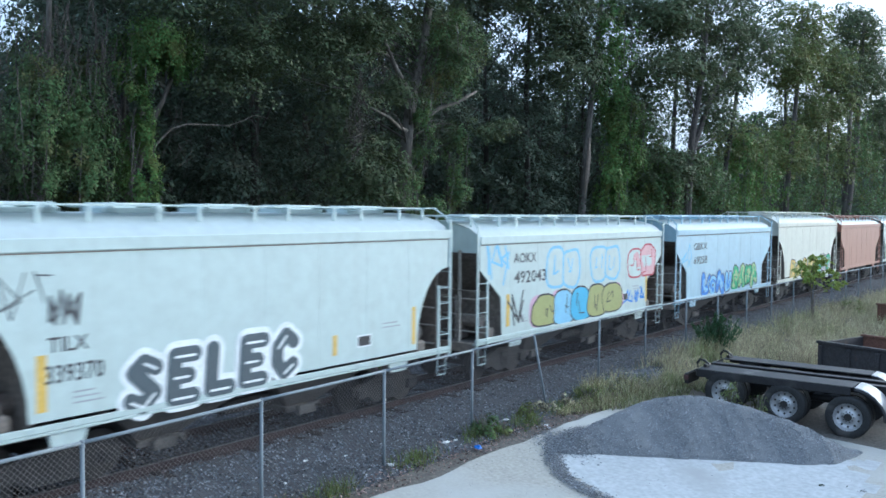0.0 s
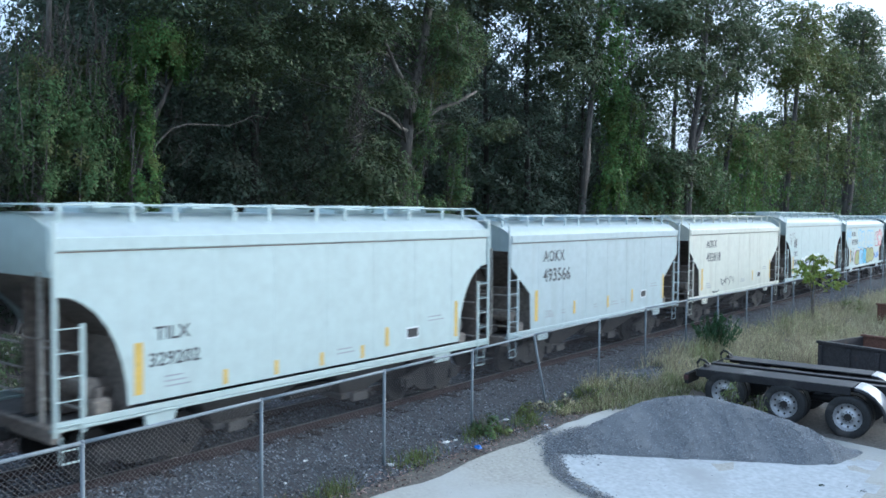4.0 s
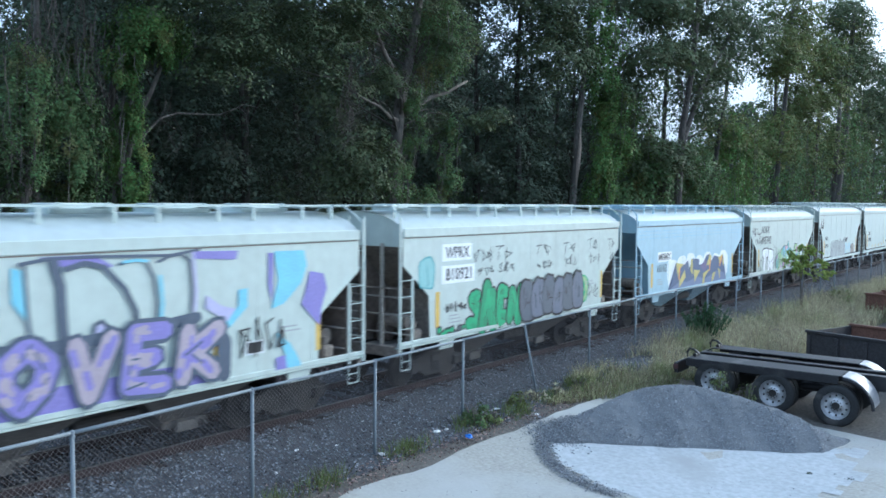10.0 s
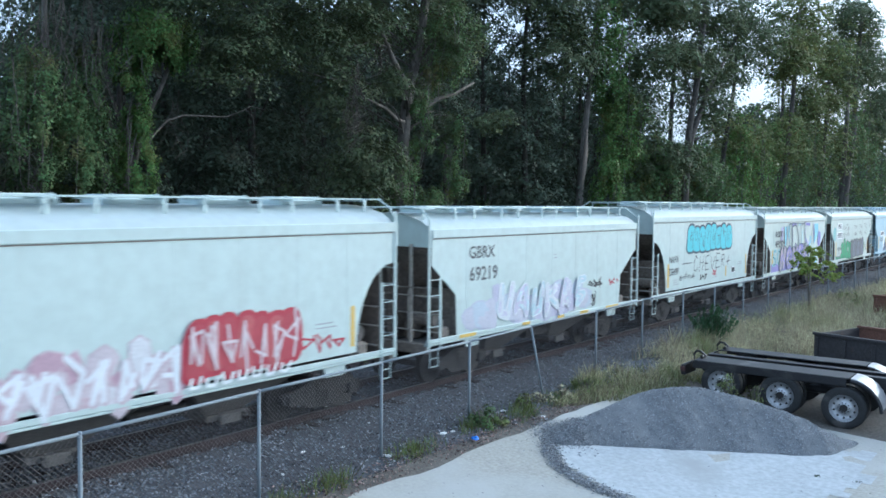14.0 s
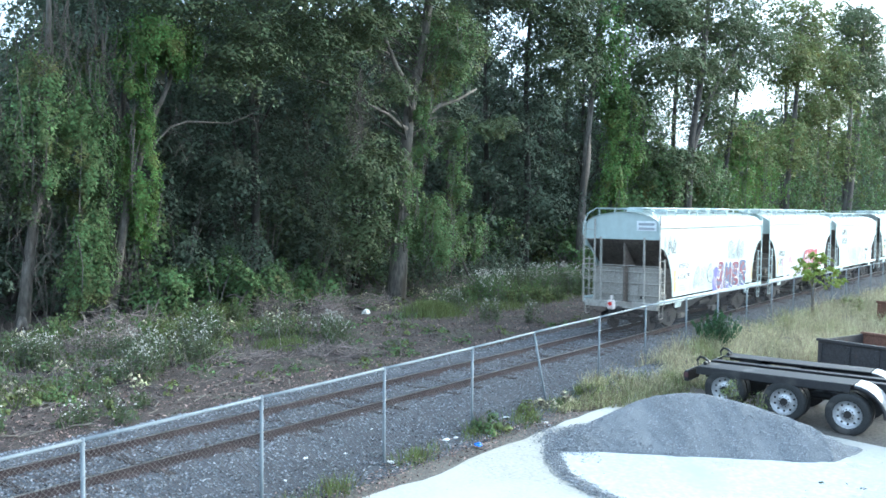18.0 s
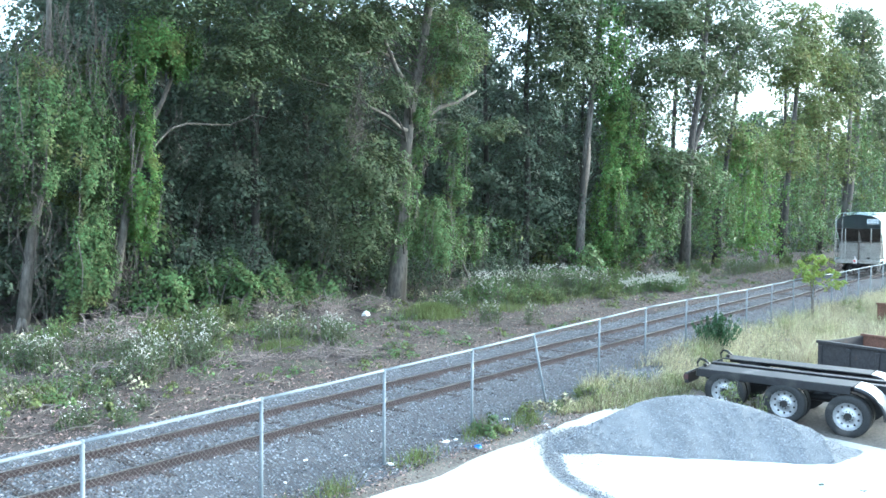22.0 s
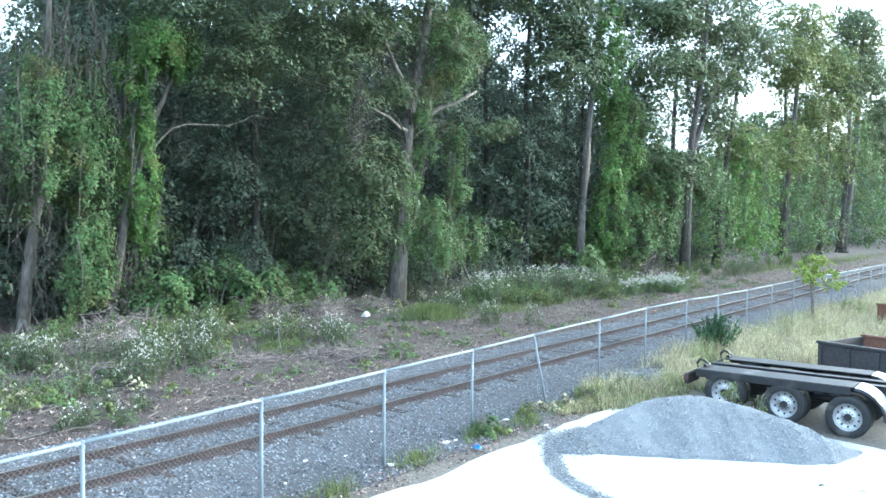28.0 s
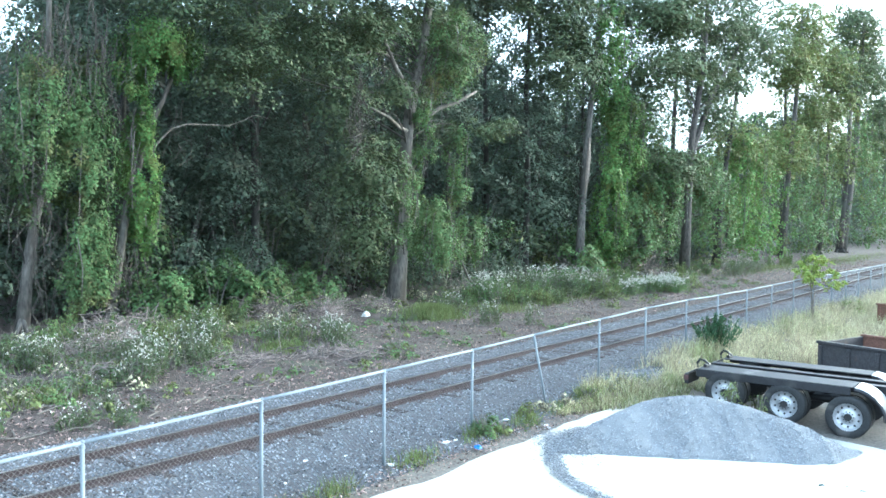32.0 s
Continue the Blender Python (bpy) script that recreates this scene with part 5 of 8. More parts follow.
graffiti(c, 0.5, 3.6, 1.25, 2.25, Y, 4, (GREENP, LIME), JET, 34, block=True, label="green graffiti")
tag_line(c, -5.2, -4.2, 2.4, 3.3, Y, 2, SKYBLUE, 35, 0.06)
c = car_at("straight", 28.95, PALE, "pale grey covered hopper car with blue, olive and pink graffiti")
lettering("AOKX", -4.04, -2.89, 3.1, 3.38, Y, c, LETTER)
lettering("492043", -4.0, -2.35, 2.55, 2.89, Y, c, LETTER)
tag_line(c, -5.4, -4.25, 2.65, 3.6, Y, 3, SKYBLUE, 36, 0.07)
graffiti(c, -2.27, -0.44, 2.3, 3.43, Y, 2, (PALE,), SKYBLUE, 37, 1.0, 0.09, "white bubble letters outlined in sky blue")
graffiti(c, 0.38, 2.25, 2.36, 3.4, Y, 2, (PALE,), SKYBLUE, 38, 1.0, 0.09, "white bubble letters outlined in sky blue")
graffiti(c, 2.97, 5.0, 2.3, 3.32, Y, 2, (PALE, ROSE), REDP, 39, 1.0, 0.06, "red and white graffiti")
graffiti(c, -3.2, 2.5, 1.25, 2.2, Y + 0.004, 5, (PINK,), PINK, 400, 1.0, 0.0, lines=0, label="pink cloud of spray paint")
bubble_word(c, -2.9, 2.3, 1.22, 2.22, Y, 5, (OLIVE, SKYBLUE, ink(0.10, 0.42, 0.66), OLIVE), JET, 40, 0.05, 0.04, label="olive and blue swollen letters outlined in black")
tag_line(c, -4.25, -3.45, 1.5, 2.3, Y, 2, JET, 41, 0.06)
tag_line(c, 2.6, 4.2, 1.5, 1.9, Y, 4, BLUEP, 42, 0.06)
usual_marks(c)

c = car_at("round", 16.35, PALE, "pale grey covered hopper car with large black and white graffiti letters")
lettering("TILX", -4.2, -3.55, 2.32, 2.55, Y, c, LETTER)
lettering("339370", -4.25, -3.29, 1.84, 2.13, Y, c, LETTER)
tag_line(c, -4.9, -4.1, 2.85, 3.6, Y, 2, LETTER, 43, 0.022)
tag_line(c, -4.2, -3.6, 2.75, 3.25, Y, 3, LETTER, 44, 0.04)
usual_marks(c)


def fat_word(car, word, x0, x1, z0, z1, edge, fill, y=Y, grow=0.09, slope=0.0, label=""):
    """A word in fat letters: edge strokes behind, fill in front."""
    SHAPES = {"S": ((0.9, 0.85), (0.45, 1), (0.1, 0.78), (0.5, 0.52), (0.9, 0.28), (0.5, 0), (0.05, 0.15)), "E": ((0.9, 1), (0.12, 1), (0.12, 0.5), (0.7, 0.5), (0.12, 0.5), (0.12, 0), (0.95, 0)), "L": ((0.15, 1), (0.15, 0), (0.95, 0)), "C": ((0.9, 0.8), (0.5, 1), (0.12, 0.7), (0.12, 0.3), (0.5, 0), (0.92, 0.2)), "O": GLYPHS[7], "U": GLYPHS[4], "J": ((0.8, 1), (0.8, 0.2), (0.45, 0), (0.1, 0.2)), "M": ((0.05, 0), (0.15, 1), (0.5, 0.3), (0.85, 1), (0.95, 0)), "R": ((0.12, 0), (0.12, 1), (0.8, 0.9), (0.8, 0.55), (0.15, 0.5), (0.9, 0))}
    bm = bmesh.new()
    w, h = (x1 - x0) / len(word), z1 - z0
    fat = 0.36 * min(w, h)
    for i, ch in enumerate(word):
        pts = [(x0 + w * (i + 0.2 + 0.66 * px + 0.08 * pz), z0 + slope * i + h * (0.1 + 0.8 * pz)) for px, pz in SHAPES[ch]]
        stroke(bm, pts, fat + 2 * grow, y - 0.002 * i, 0, 9)
        stroke(bm, pts, fat, y - 0.014 - 0.002 * i, 1, 9)
        for k, (a, b) in enumerate(zip(pts, pts[1:])):
            if abs(b[0] - a[0]) > 0.25 * w:
                stroke(bm, [(a[0], a[1] - 0.10 * fat), (b[0], b[1] - 0.10 * fat)], fat * 0.16, y - 0.0165 - 0.002 * i - 0.0002 * k, 0, 3)
    me = mesh_of("graffiti", bm)
    me.materials.append(edge)
    me.materials.append(fill)
    ob = new("graffiti", me)
    ob.parent = car
    return tagged(ob, label, kind="stuff")


fat_word(c, "SELEC", -3.02, 0.80, 1.16, 2.06, WHITE, COAL, grow=0.11, slope=0.03, label="slate letters with a thick white edge")

c = car_at("straight", 3.8, CREAM, "cream covered hopper car streaked with rust")
lettering("AOKX", -3.88, -2.75, 3.09, 3.4, Y, c, LETTER)
lettering("493818", -3.86, -2.3, 2.53, 2.9, Y, c, LETTER)
tag_line(c, -2.25, -0.45, 1.45, 1.85, Y, 4, LETTER, 45, 0.03)
tag_line(c, -3.2, -2.4, 1.2, 1.35, Y, 4, JET, 46, 0.03)
usual_marks(c)
c = car_at("straight", -8.68, DULL, "dull blue-grey covered hopper car")
lettering("AOKX", -3.95, -2.75, 3.07, 3.4, Y, c, LETTER)
lettering("493566", -3.95, -2.4, 2.5, 2.89, Y, c, LETTER)
for x in (-2.18, 0.01):
    plate(x, x + 0.12, 1.46, 1.84, NEAR - 0.003, c, YELLOW, "reflector_strip", "yellow reflective strip")
for x, w in ((-3.7, 0.4), (-2.9, 0.3), (-0.9, 0.3), (1.0, 0.35)):
    small_print(c, x, 1.62, 2, w=w)
usual_marks(c)
c = car_at("round", -21.1, PALE, "pale grey round-cornered covered hopper car with small lettering")
lettering("TILX", -4.0, -3.3, 2.3, 2.53, Y, c, LETTER)
lettering("329202", -4.1, -3.1, 1.86, 2.1, Y, c, LETTER)
for k in range(4):
    plate(-2.6 + 1.2 * k, -2.5 + 1.2 * k, 1.35, 1.62, NEAR - 0.003, c, YELLOW, "reflector_strip", "yellow reflective strip")
usual_marks(c)
c = car_at("round", -33.6, PALE, "pale grey covered hopper car with silver block graffiti")
lettering("TILX", -4.1, -3.43, 2.32, 2.53, Y, c, LETTER)
lettering("330291", -4.22, -3.27, 1.87, 2.1, Y, c, LETTER)
bubble_word(c, -2.6, 1.0, 1.22, 2.2, Y, 7, (ink(0.33, 0.37, 0.39), ink(0.37, 0.41, 0.43)), LETTER, 47, 0.02, 0.02, spiky=True, label="silver-grey swollen letters with thin outlines")
lettering("DMP", 0.89, 1.81, 2.06, 2.35, Y, c, JET, "graffiti_tag", 0.2)
graffiti(c, 1.2, 2.7, 1.3, 2.0, Y, 3, (ink(0.42, 0.58, 0.66), PALE), ink(0.42, 0.58, 0.66), 48, 1.0, 0.02, "sky blue cloud of paint")
graffiti(c, 2.86, 3.73, 1.28, 1.91, Y, 1, (UNDER,), JET, 49, 1.0, 0.04)
tag_line(c, -5.3, -4.55, 2.85, 3.5, Y, 2, JET, 50, 0.05)
usual_marks(c)
c = car_at("straight", -46.26, WARM, "warm white covered hopper car with white and many-coloured graffiti")
lettering("AOKX", -3.97, -2.68, 3.05, 3.4, Y, c, LETTER)
lettering("495742", -3.96, -2.35, 2.52, 2.9, Y, c, LETTER)
tag_line(c, -5.3, -4.6, 2.95, 3.4, Y, 3, LETTER, 51, 0.03)
tag_line(c, -4.9, -3.9, 2.5, 2.9, Y, 4, LETTER, 52, 0.03)
tag_line(c, -4.4, -4.1, 2.95, 3.15, Y, 1, LETTER, 63, 0.04)
graffiti(c, -3.75, -1.95, 1.2, 2.25, Y, 2, (WHITE,), JET, 53, 1.0, 0.06, block=True, word="TR", weight=0.42, label="white block letters outlined in black")
hand_word(c, "OC", -4.45, -3.75, 1.2, 1.75, Y, JET, 0.05, 530, label="black loops")
hand_word(c, "CD", -2.0, -1.3, 1.5, 2.3, Y, LETTER, 0.03, 531)
mosaic(c, -1.35, 2.75, 1.16, 2.36, Y, (LIME, ink(0.50, 0.28, 0.55), SKYBLUE, ink(0.20, 0.42, 0.40), PINK, LIME), JET, 54, 34, 7, 0.07, "wild green, pink and blue graffiti", ink(0.42, 0.62, 0.40))
mosaic(c, 2.45, 3.3, 1.25, 1.8, Y - 0.002, (ORANGE, ink(0.62, 0.40, 0.24)), JET, 541, 7, label="orange burst of paint")
hand_word(c, "OOS", 2.5, 3.8, 1.3, 2.3, Y - 0.03, LETTER, 0.025, 55)
tag_line(c, 3.86, 4.3, 1.22, 2.16, Y, 1, JET, 56, 0.07)
usual_marks(c)
c = car_at("straight", -58.76, BLUISH, "light blue covered hopper car with navy and gold graffiti")
for o in c.children:
    if o.name.split(".")[0] in ("slope_sheet", "bay_wall", "centre_web", "end_post", "discharge_bay"):
        o.material_slots[0].link = "OBJECT"
        o.material_slots[0].material = BLUISH
plate(-3.8, -2.5, 2.31, 2.68, NEAR - 0.003, c, WHITE, "sign_plate", "white patch behind lettering")
lettering("MRMX", -3.7, -2.62, 2.38, 2.62, Y - 0.004, c, LETTER)
lettering("16162", -3.83, -2.96, 1.94, 2.23, Y, c, LETTER)
graffiti(c, -2.9, 3.7, 1.3, 2.5, Y + 0.006, 7, (WHITE,), WHITE, 570, 1.0, 0.0, lines=0, label="white cloud of spray paint")
GOLD = ink(0.50, 0.44, 0.14)
swash(c, NAVY, 0, (-2.9, 1.15), (-2.4, 1.75), (-2.1, 2.2), (-1.7, 2.05), (-1.3, 2.1), (-0.9, 2.25), (-0.7, 1.95), (-0.4, 2.3), (0.3, 2.25), (0.35, 2.0), (0.8, 2.05), (1.1, 2.35), (1.6, 2.4), (1.7, 2.1), (2.0, 2.3), (2.5, 2.25), (2.7, 2.05), (3.1, 2.35), (3.4, 1.7), (3.6, 1.15))
swash(c, ink(0.15, 0.19, 0.33), 0, (-2.8, 1.2), (-1.6, 1.5), (-1.0, 1.4), (0.2, 1.55), (1.0, 1.4), (2.4, 1.65), (3.4, 1.5), (3.5, 1.2), (0, 1.15))
swash(c, ink(0.12, 0.10, 0.22), 0, (0.5, 1.95), (1.0, 2.2), (1.3, 1.9), (0.9, 1.7))
swash(c, GOLD, 0, (-2.1, 2.22), (-1.3, 2.12), (-1.7, 1.98), (-1.9, 1.65))
swash(c, GOLD, 0, (-1.75, 1.5), (-1.2, 1.9), (-1.1, 1.6), (-1.75, 1.25))
swash(c, GOLD, 0, (-0.55, 2.3), (-0.62, 1.85), (-0.36, 1.6), (-0.4, 2.26))
swash(c, GOLD, 0, (-0.25, 1.85), (0.45, 1.78), (0.1, 1.55), (-0.15, 1.35))
swash(c, GOLD, 0, (0.72, 1.2), (0.8, 1.65), (1.5, 1.78), (1.0, 1.48), (0.95, 1.22))
swash(c, GOLD, 0, (1.15, 1.95), (1.5, 2.4), (1.7, 2.3), (1.62, 1.95))
swash(c, GOLD, 0, (1.75, 1.2), (1.9, 1.58), (2.25, 1.62), (2.0, 1.3))
swash(c, GOLD, 0, (2.5, 1.78), (2.8, 1.65), (2.78, 1.28))
swash(c, GOLD, 0, (2.55, 2.2), (2.75, 1.85), (3.0, 2.15), (3.12, 2.36))
swash(c, GOLD, 0, (3.05, 1.95), (3.16, 2.25), (3.28, 1.8))
swash(c, ORANGE, 0.09, (-1.72, 2.0), (-1.8, 1.6))
swash(c, ORANGE, 0.09, (1.55, 2.15), (1.5, 1.72))
swash(c, ORANGE, 0.09, (2.95, 2.2), (2.68, 1.85))
for k in range(3):
    plate(-5.5, 5.5, 3.2 + 0.13 * k, 3.212 + 0.13 * k, NEAR - 0.002, c, SKYBLUE, "seam")
usual_marks(c)
c = car_at("straight", -71.46, WARM, "warm white rust-stained hopper car with green and slate graffiti")
plate(-4.12, -2.88, 3.02, 3.44, NEAR - 0.003, c, WHITE, "sign_plate", "white patch behind lettering")
lettering("WPRX", -4.0, -3.0, 3.09, 3.37, Y - 0.004, c, LETTER)
plate(-4.14, -2.75, 2.47, 2.91, NEAR - 0.003, c, WHITE, "sign_plate", "white patch behind lettering")
lettering("810921", -3.98, -2.9, 2.54, 2.85, Y - 0.004, c, LETTER)
for i, (a, b) in enumerate(((-2.8, -1.95), (-1.83, -0.95), (0.15, 1.1), (1.8, 2.6), (3.35, 4.15), (4.8, 5.3))):
    hand_word(c, "T?" if i else "???", a, b, 2.95, 3.32, Y, LETTER, 0.022, 70 + i, 0.08)
    hand_word(c, "???", a + 0.15, b + 0.12, 2.55, 2.9, Y, LETTER, 0.02, 80 + i, 0.08)
graffiti(c, -3.07, -0.5, 1.17, 2.3, Y, 4, (GREENP, ink(0.05, 0.30, 0.13)), JET, 58, 1.0, 0.05, block=True, weight=0.5, lines=0, label="green block letters outlined in black")
bubble_word(c, -0.5, 3.0, 1.2, 2.3, Y - 0.036, 6, (SLATE, ink(0.13, 0.145, 0.20)), JET, 59, 0.06, 0.035, spiky=True, label="slate swollen letters outlined in black")
graffiti(c, 2.85, 3.4, 1.4, 2.25, Y + 0.002, 1, (LIME, GREENP), GREENP, 60, 1.0, 0.05)
hand_word(c, "??", 3.35, 4.2, 1.4, 2.1, Y, LETTER, 0.025, 61)
hand_word(c, "?????", -4.0, -3.1, 1.75, 2.0, Y, JET, 0.04, 610)
mosaic(c, -4.3, -3.2, 1.16, 1.4, Y, (GREENP, COAL), JET, 611, 8, label="green and black scribble by the sill")
graffiti(c, -5.0, -4.45, 2.4, 3.1, Y, 1, (ink(0.30, 0.52, 0.52),), ink(0.14, 0.34, 0.36), 62, 1.0, 0.04)
usual_marks(c)
c = car_at("straight", -84.14, WARM, "warm white hopper car covered in purple, white and turquoise graffiti")
lettering("AOKX", -3.99, -2.84, 2.91, 3.23, Y - 0.03, c, LETTER)
lettering("495929", -3.99, -2.35, 2.42, 2.75, Y - 0.03, c, LETTER)
MAUVE = ink(0.40, 0.34, 0.40)
TURQ = ink(0.26, 0.56, 0.70)
NIGHT = ink(0.085, 0.105, 0.15)
swash(c, PURPLE, 0, *((-1.39, 3.6), (-1.09, 3.6), (-0.53, 3.6), (-0.48, 3.58), (-0.19, 3.41), (-0.34, 3.35), (-0.72, 3.47), (-1, 3.42), (-1.18, 3.51)))
swash(c, PURPLE, 0, *((1.33, 3.58), (2.33, 3.55), (2.27, 3.39), (1.36, 3.45)))
swash(c, PURPLE, 0, *((4.13, 3.07), (4.53, 2.99), (4.62, 2.69), (4.45, 2.29), (4.41, 1.94), (3.9, 2.42), (4.01, 2.67)))
swash(c, PURPLE, 0, *((3.05, 3.48), (3.17, 3.47), (3.14, 2.51), (3.05, 2.84)))
swash(c, TURQ, 0, *((3.19, 3.5), (3.97, 3.49), (4.05, 3.19), (3.9, 2.85), (3.45, 2.48), (3.12, 2.4), (3.3, 2.94)))
swash(c, TURQ, 0, *((2.33, 2.83), (2.54, 2.85), (2.54, 2.5), (2.13, 2.16), (1.66, 2.05), (1.63, 2.21), (2, 2.23), (2.33, 2.54)))
swash(c, LILAC, 0, *((1.6, 2.8), (1.94, 2.57), (2.26, 2.49), (2.07, 2.27), (1.69, 2.5), (1.59, 2.56)))
swash(c, TURQ, 0, *((-1.82, 3.47), (-1.67, 3.42), (-1.6, 2.66), (-1.82, 2.95)))
swash(c, LILAC, 0, *((-0.54, 2.4), (-0.42, 2.53), (-0.28, 2.41), (-0.25, 2.25), (-0.45, 2.22), (-0.55, 2.29)))
swash(c, TURQ, 0, *((3.23, 1.94), (3.6, 1.68), (3.82, 1.36), (3.9, 1.2), (3.45, 1.2), (3.48, 1.46)))
swash(c, PURPLE, 0, *((3.23, 1.44), (3.46, 1.47), (3.52, 1.2), (3.23, 1.2)))
swash(c, TURQ, 0, *((-2.44, 3.42), (-2.06, 3.44), (-2.11, 2.58), (-2.35, 2.24)))
swash(c, LILAC, 0, *((-3.06, 3.37), (-2.67, 3.43), (-2.75, 2.76), (-3.03, 2.67)))
swash(c, NIGHT, 0.16, *((-1.18, 3.51), (-1.07, 3.14), (-1.05, 2.65), (-1.02, 2.16)))
swash(c, NIGHT, 0.06, *((-1.63, 3.47), (-1.58, 2.66), (-1.56, 2.5)))
swash(c, NIGHT, 0.06, *((-1.7, 3.51), (-1.26, 3.57), (-1.13, 3.45)))
swash(c, NIGHT, 0.05, *((-1.26, 3.57), (-0.48, 3.57), (0.87, 3.53), (1.45, 3.6)))
swash(c, NIGHT, 0.09, *((-0.98, 3.4), (-0.68, 3.48), (-0.34, 3.39), (0.01, 3.03), (0.21, 2.64), (0.23, 2.21)))
swash(c, NIGHT, 0.06, *((-0.56, 2.33), (-0.51, 2.5), (-0.41, 2.55), (-0.3, 2.45), (-0.27, 2.3)))
swash(c, NIGHT, 0.05, *((-0.09, 3.43), (0.17, 3.48), (0.4, 3.46), (0.54, 3.19), (0.61, 2.75), (0.57, 2.27)))
swash(c, NIGHT, 0.05, *((0.62, 3.43), (0.87, 3.52), (1.1, 3.54), (1.27, 3.4), (1.32, 2.9), (1.27, 2.4)))
swash(c, TURQ, 0.07, *((0.67, 3.18), (0.71, 2.74), (0.65, 2.28)))
swash(c, TURQ, 0.05, *((-0.01, 3.46), (0.22, 3.48), (0.43, 3.46)))
swash(c, LILAC, 0.06, *((1.33, 3.55), (1.39, 2.89), (1.33, 2.19)))
swash(c, NIGHT, 0.12, *((-2.59, 3.38), (-2.49, 2.74), (-2.42, 2.25)))
swash(c, NIGHT, 0.08, *((-2.18, 3.4), (-2.07, 2.87), (-2.12, 2.21)))
swash(c, NIGHT, 0.3, (1.75, 2.2), (2.0, 1.9), (1.98, 1.34))
swash(c, NIGHT, 0.2, (-2.9, 2.3), (-1.4, 2.22), (0.2, 2.3), (1.4, 2.42))
plate(-4.5, 1.9, 1.2, 1.62, NEAR - 0.012, c, PURPLE, "paint_band", "band of purple spray paint")
hand_word(c, "SC", -4.35, -3.0, 1.55, 2.3, Y - 0.012, ink(0.30, 0.55, 0.62), 0.16, 642)
hand_word(c, "SC", -4.35, -3.0, 1.55, 2.3, Y - 0.014, JET, 0.03, 642)
graffiti(c, -3.2, 1.95, 1.2, 2.46, Y - 0.035, 5, (MAUVE, PURPLE), NIGHT, 65, 1.0, 0.075, block=True, word="NOVEK", weight=0.29, patches=5, label="purple and mauve letters outlined in black")
hand_word(c, "????", 2.3, 3.5, 1.55, 2.25, Y - 0.03, JET, 0.035, 67, 0.12)
usual_marks(c)
c = car_at("round", -96.8, PALE, "pale grey covered hopper car with a turquoise bubble throw-up")
lettering("NAHX", -4.22, -3.32, 2.33, 2.58, Y, c, LETTER)
lettering("328499", -4.26, -3.32, 1.86, 2.13, Y, c, LETTER)
bubble_word(c, -2.45, 2.35, 2.62, 3.68, Y, 8, (CYAN,), ink(0.03, 0.06, 0.09), 68, 0.08, 0.03, label="turquoise bubble letters outlined in black")
hand_word(c, "CHEVER+", -1.9, 2.35, 1.9, 2.5, Y, LETTER, 0.04, 69, 0.06, label="large thin black hand lettering")
plate(-2.95, -2.0, 2.22, 2.26, NEAR - 0.005, c, LETTER, "graffiti_tag")
hand_word(c, "??????", -3.25, -1.7, 1.62, 1.88, Y, LETTER, 0.03, 90, 0.1)
hand_word(c, "???", -1.2, -0.4, 1.5, 1.75, Y, JET, 0.05, 901, 0.1)
tag_line(c, 0.2, 0.7, 1.6, 1.85, Y, 2, REDP, 91, 0.04)
usual_marks(c)
c = car_at("straight", -109.53, PALE, "pale grey hopper car with faded lilac graffiti and yellow sill marks")
lettering("GBRX", -4.09, -2.95, 3.09, 3.41, Y, c, LETTER)
lettering("69219", -4.06, -2.82, 2.52, 2.89, Y, c, LETTER)
mosaic(c, -4.2, 2.2, 1.18, 2.3, Y + 0.003, (ink(0.47, 0.46, 0.58), ink(0.46, 0.52, 0.60), ink(0.50, 0.50, 0.58)), ink(0.46, 0.47, 0.57), 920, 34, label="faded lilac cloud of paint")
graffiti(c, -2.9, 2.0, 1.3, 2.35, Y - 0.02, 6, (ink(0.60, 0.62, 0.66), ink(0.52, 0.50, 0.62), ink(0.46, 0.58, 0.64)), ink(0.66, 0.69, 0.72), 92, 1.0, 0.03, block=True, weight=0.24, label="faded white and lilac letters")
tag_line(c, 2.27, 3.08, 1.9, 2.14, Y, 3, JET, 93, 0.05)
tag_line(c, 2.35, 2.8, 1.3, 1.75, Y, 2, JET, 94, 0.05)
tag_line(c, 3.6, 4.3, 1.9, 2.1, Y, 3, REDP, 95, 0.035)
for a, b in ((-4.5, -3.8), (-1.6, -1.2), (0.3, 0.7), (1.7, 2.2), (3.4, 4.3)):
    plate(a, b, 1.15, 1.23, NEAR - 0.03, c, YELLOW, "sill_stripe", "yellow sill stripe")
small_print(c, 0.1, 3.0, 2, w=0.2)
c = car_at("round", -122.2, PALE, "pale grey covered hopper car with red and faded pink graffiti")
lettering("HWCX", -4.12, -3.19, 2.26, 2.56, Y, c, LETTER)
lettering("13722", -4.13, -3.24, 1.84, 2.16, Y, c, LETTER)
mosaic(c, -3.5, 0.2, 1.16, 2.2, Y + 0.003, (ink(0.50, 0.38, 0.42), ink(0.52, 0.46, 0.50), ink(0.44, 0.30, 0.36), ink(0.60, 0.60, 0.63)), ink(0.50, 0.42, 0.46), 96, 28, 8, 0.09, "faded rose and white graffiti", ink(0.66, 0.68, 0.72))
bubble_word(c, 0.25, 2.75, 1.36, 2.42, Y - 0.03, 7, (ink(0.36, 0.05, 0.07), ink(0.40, 0.09, 0.10)), REDP, 97, 0.10, 0.02, marks=0, label="red swollen letters")
hand_word(c, "???????", 0.2, 2.8, 1.5, 2.35, Y - 0.055, ink(0.60, 0.50, 0.53), 0.055, 970, 0.08, label="white shine lines on the red letters")
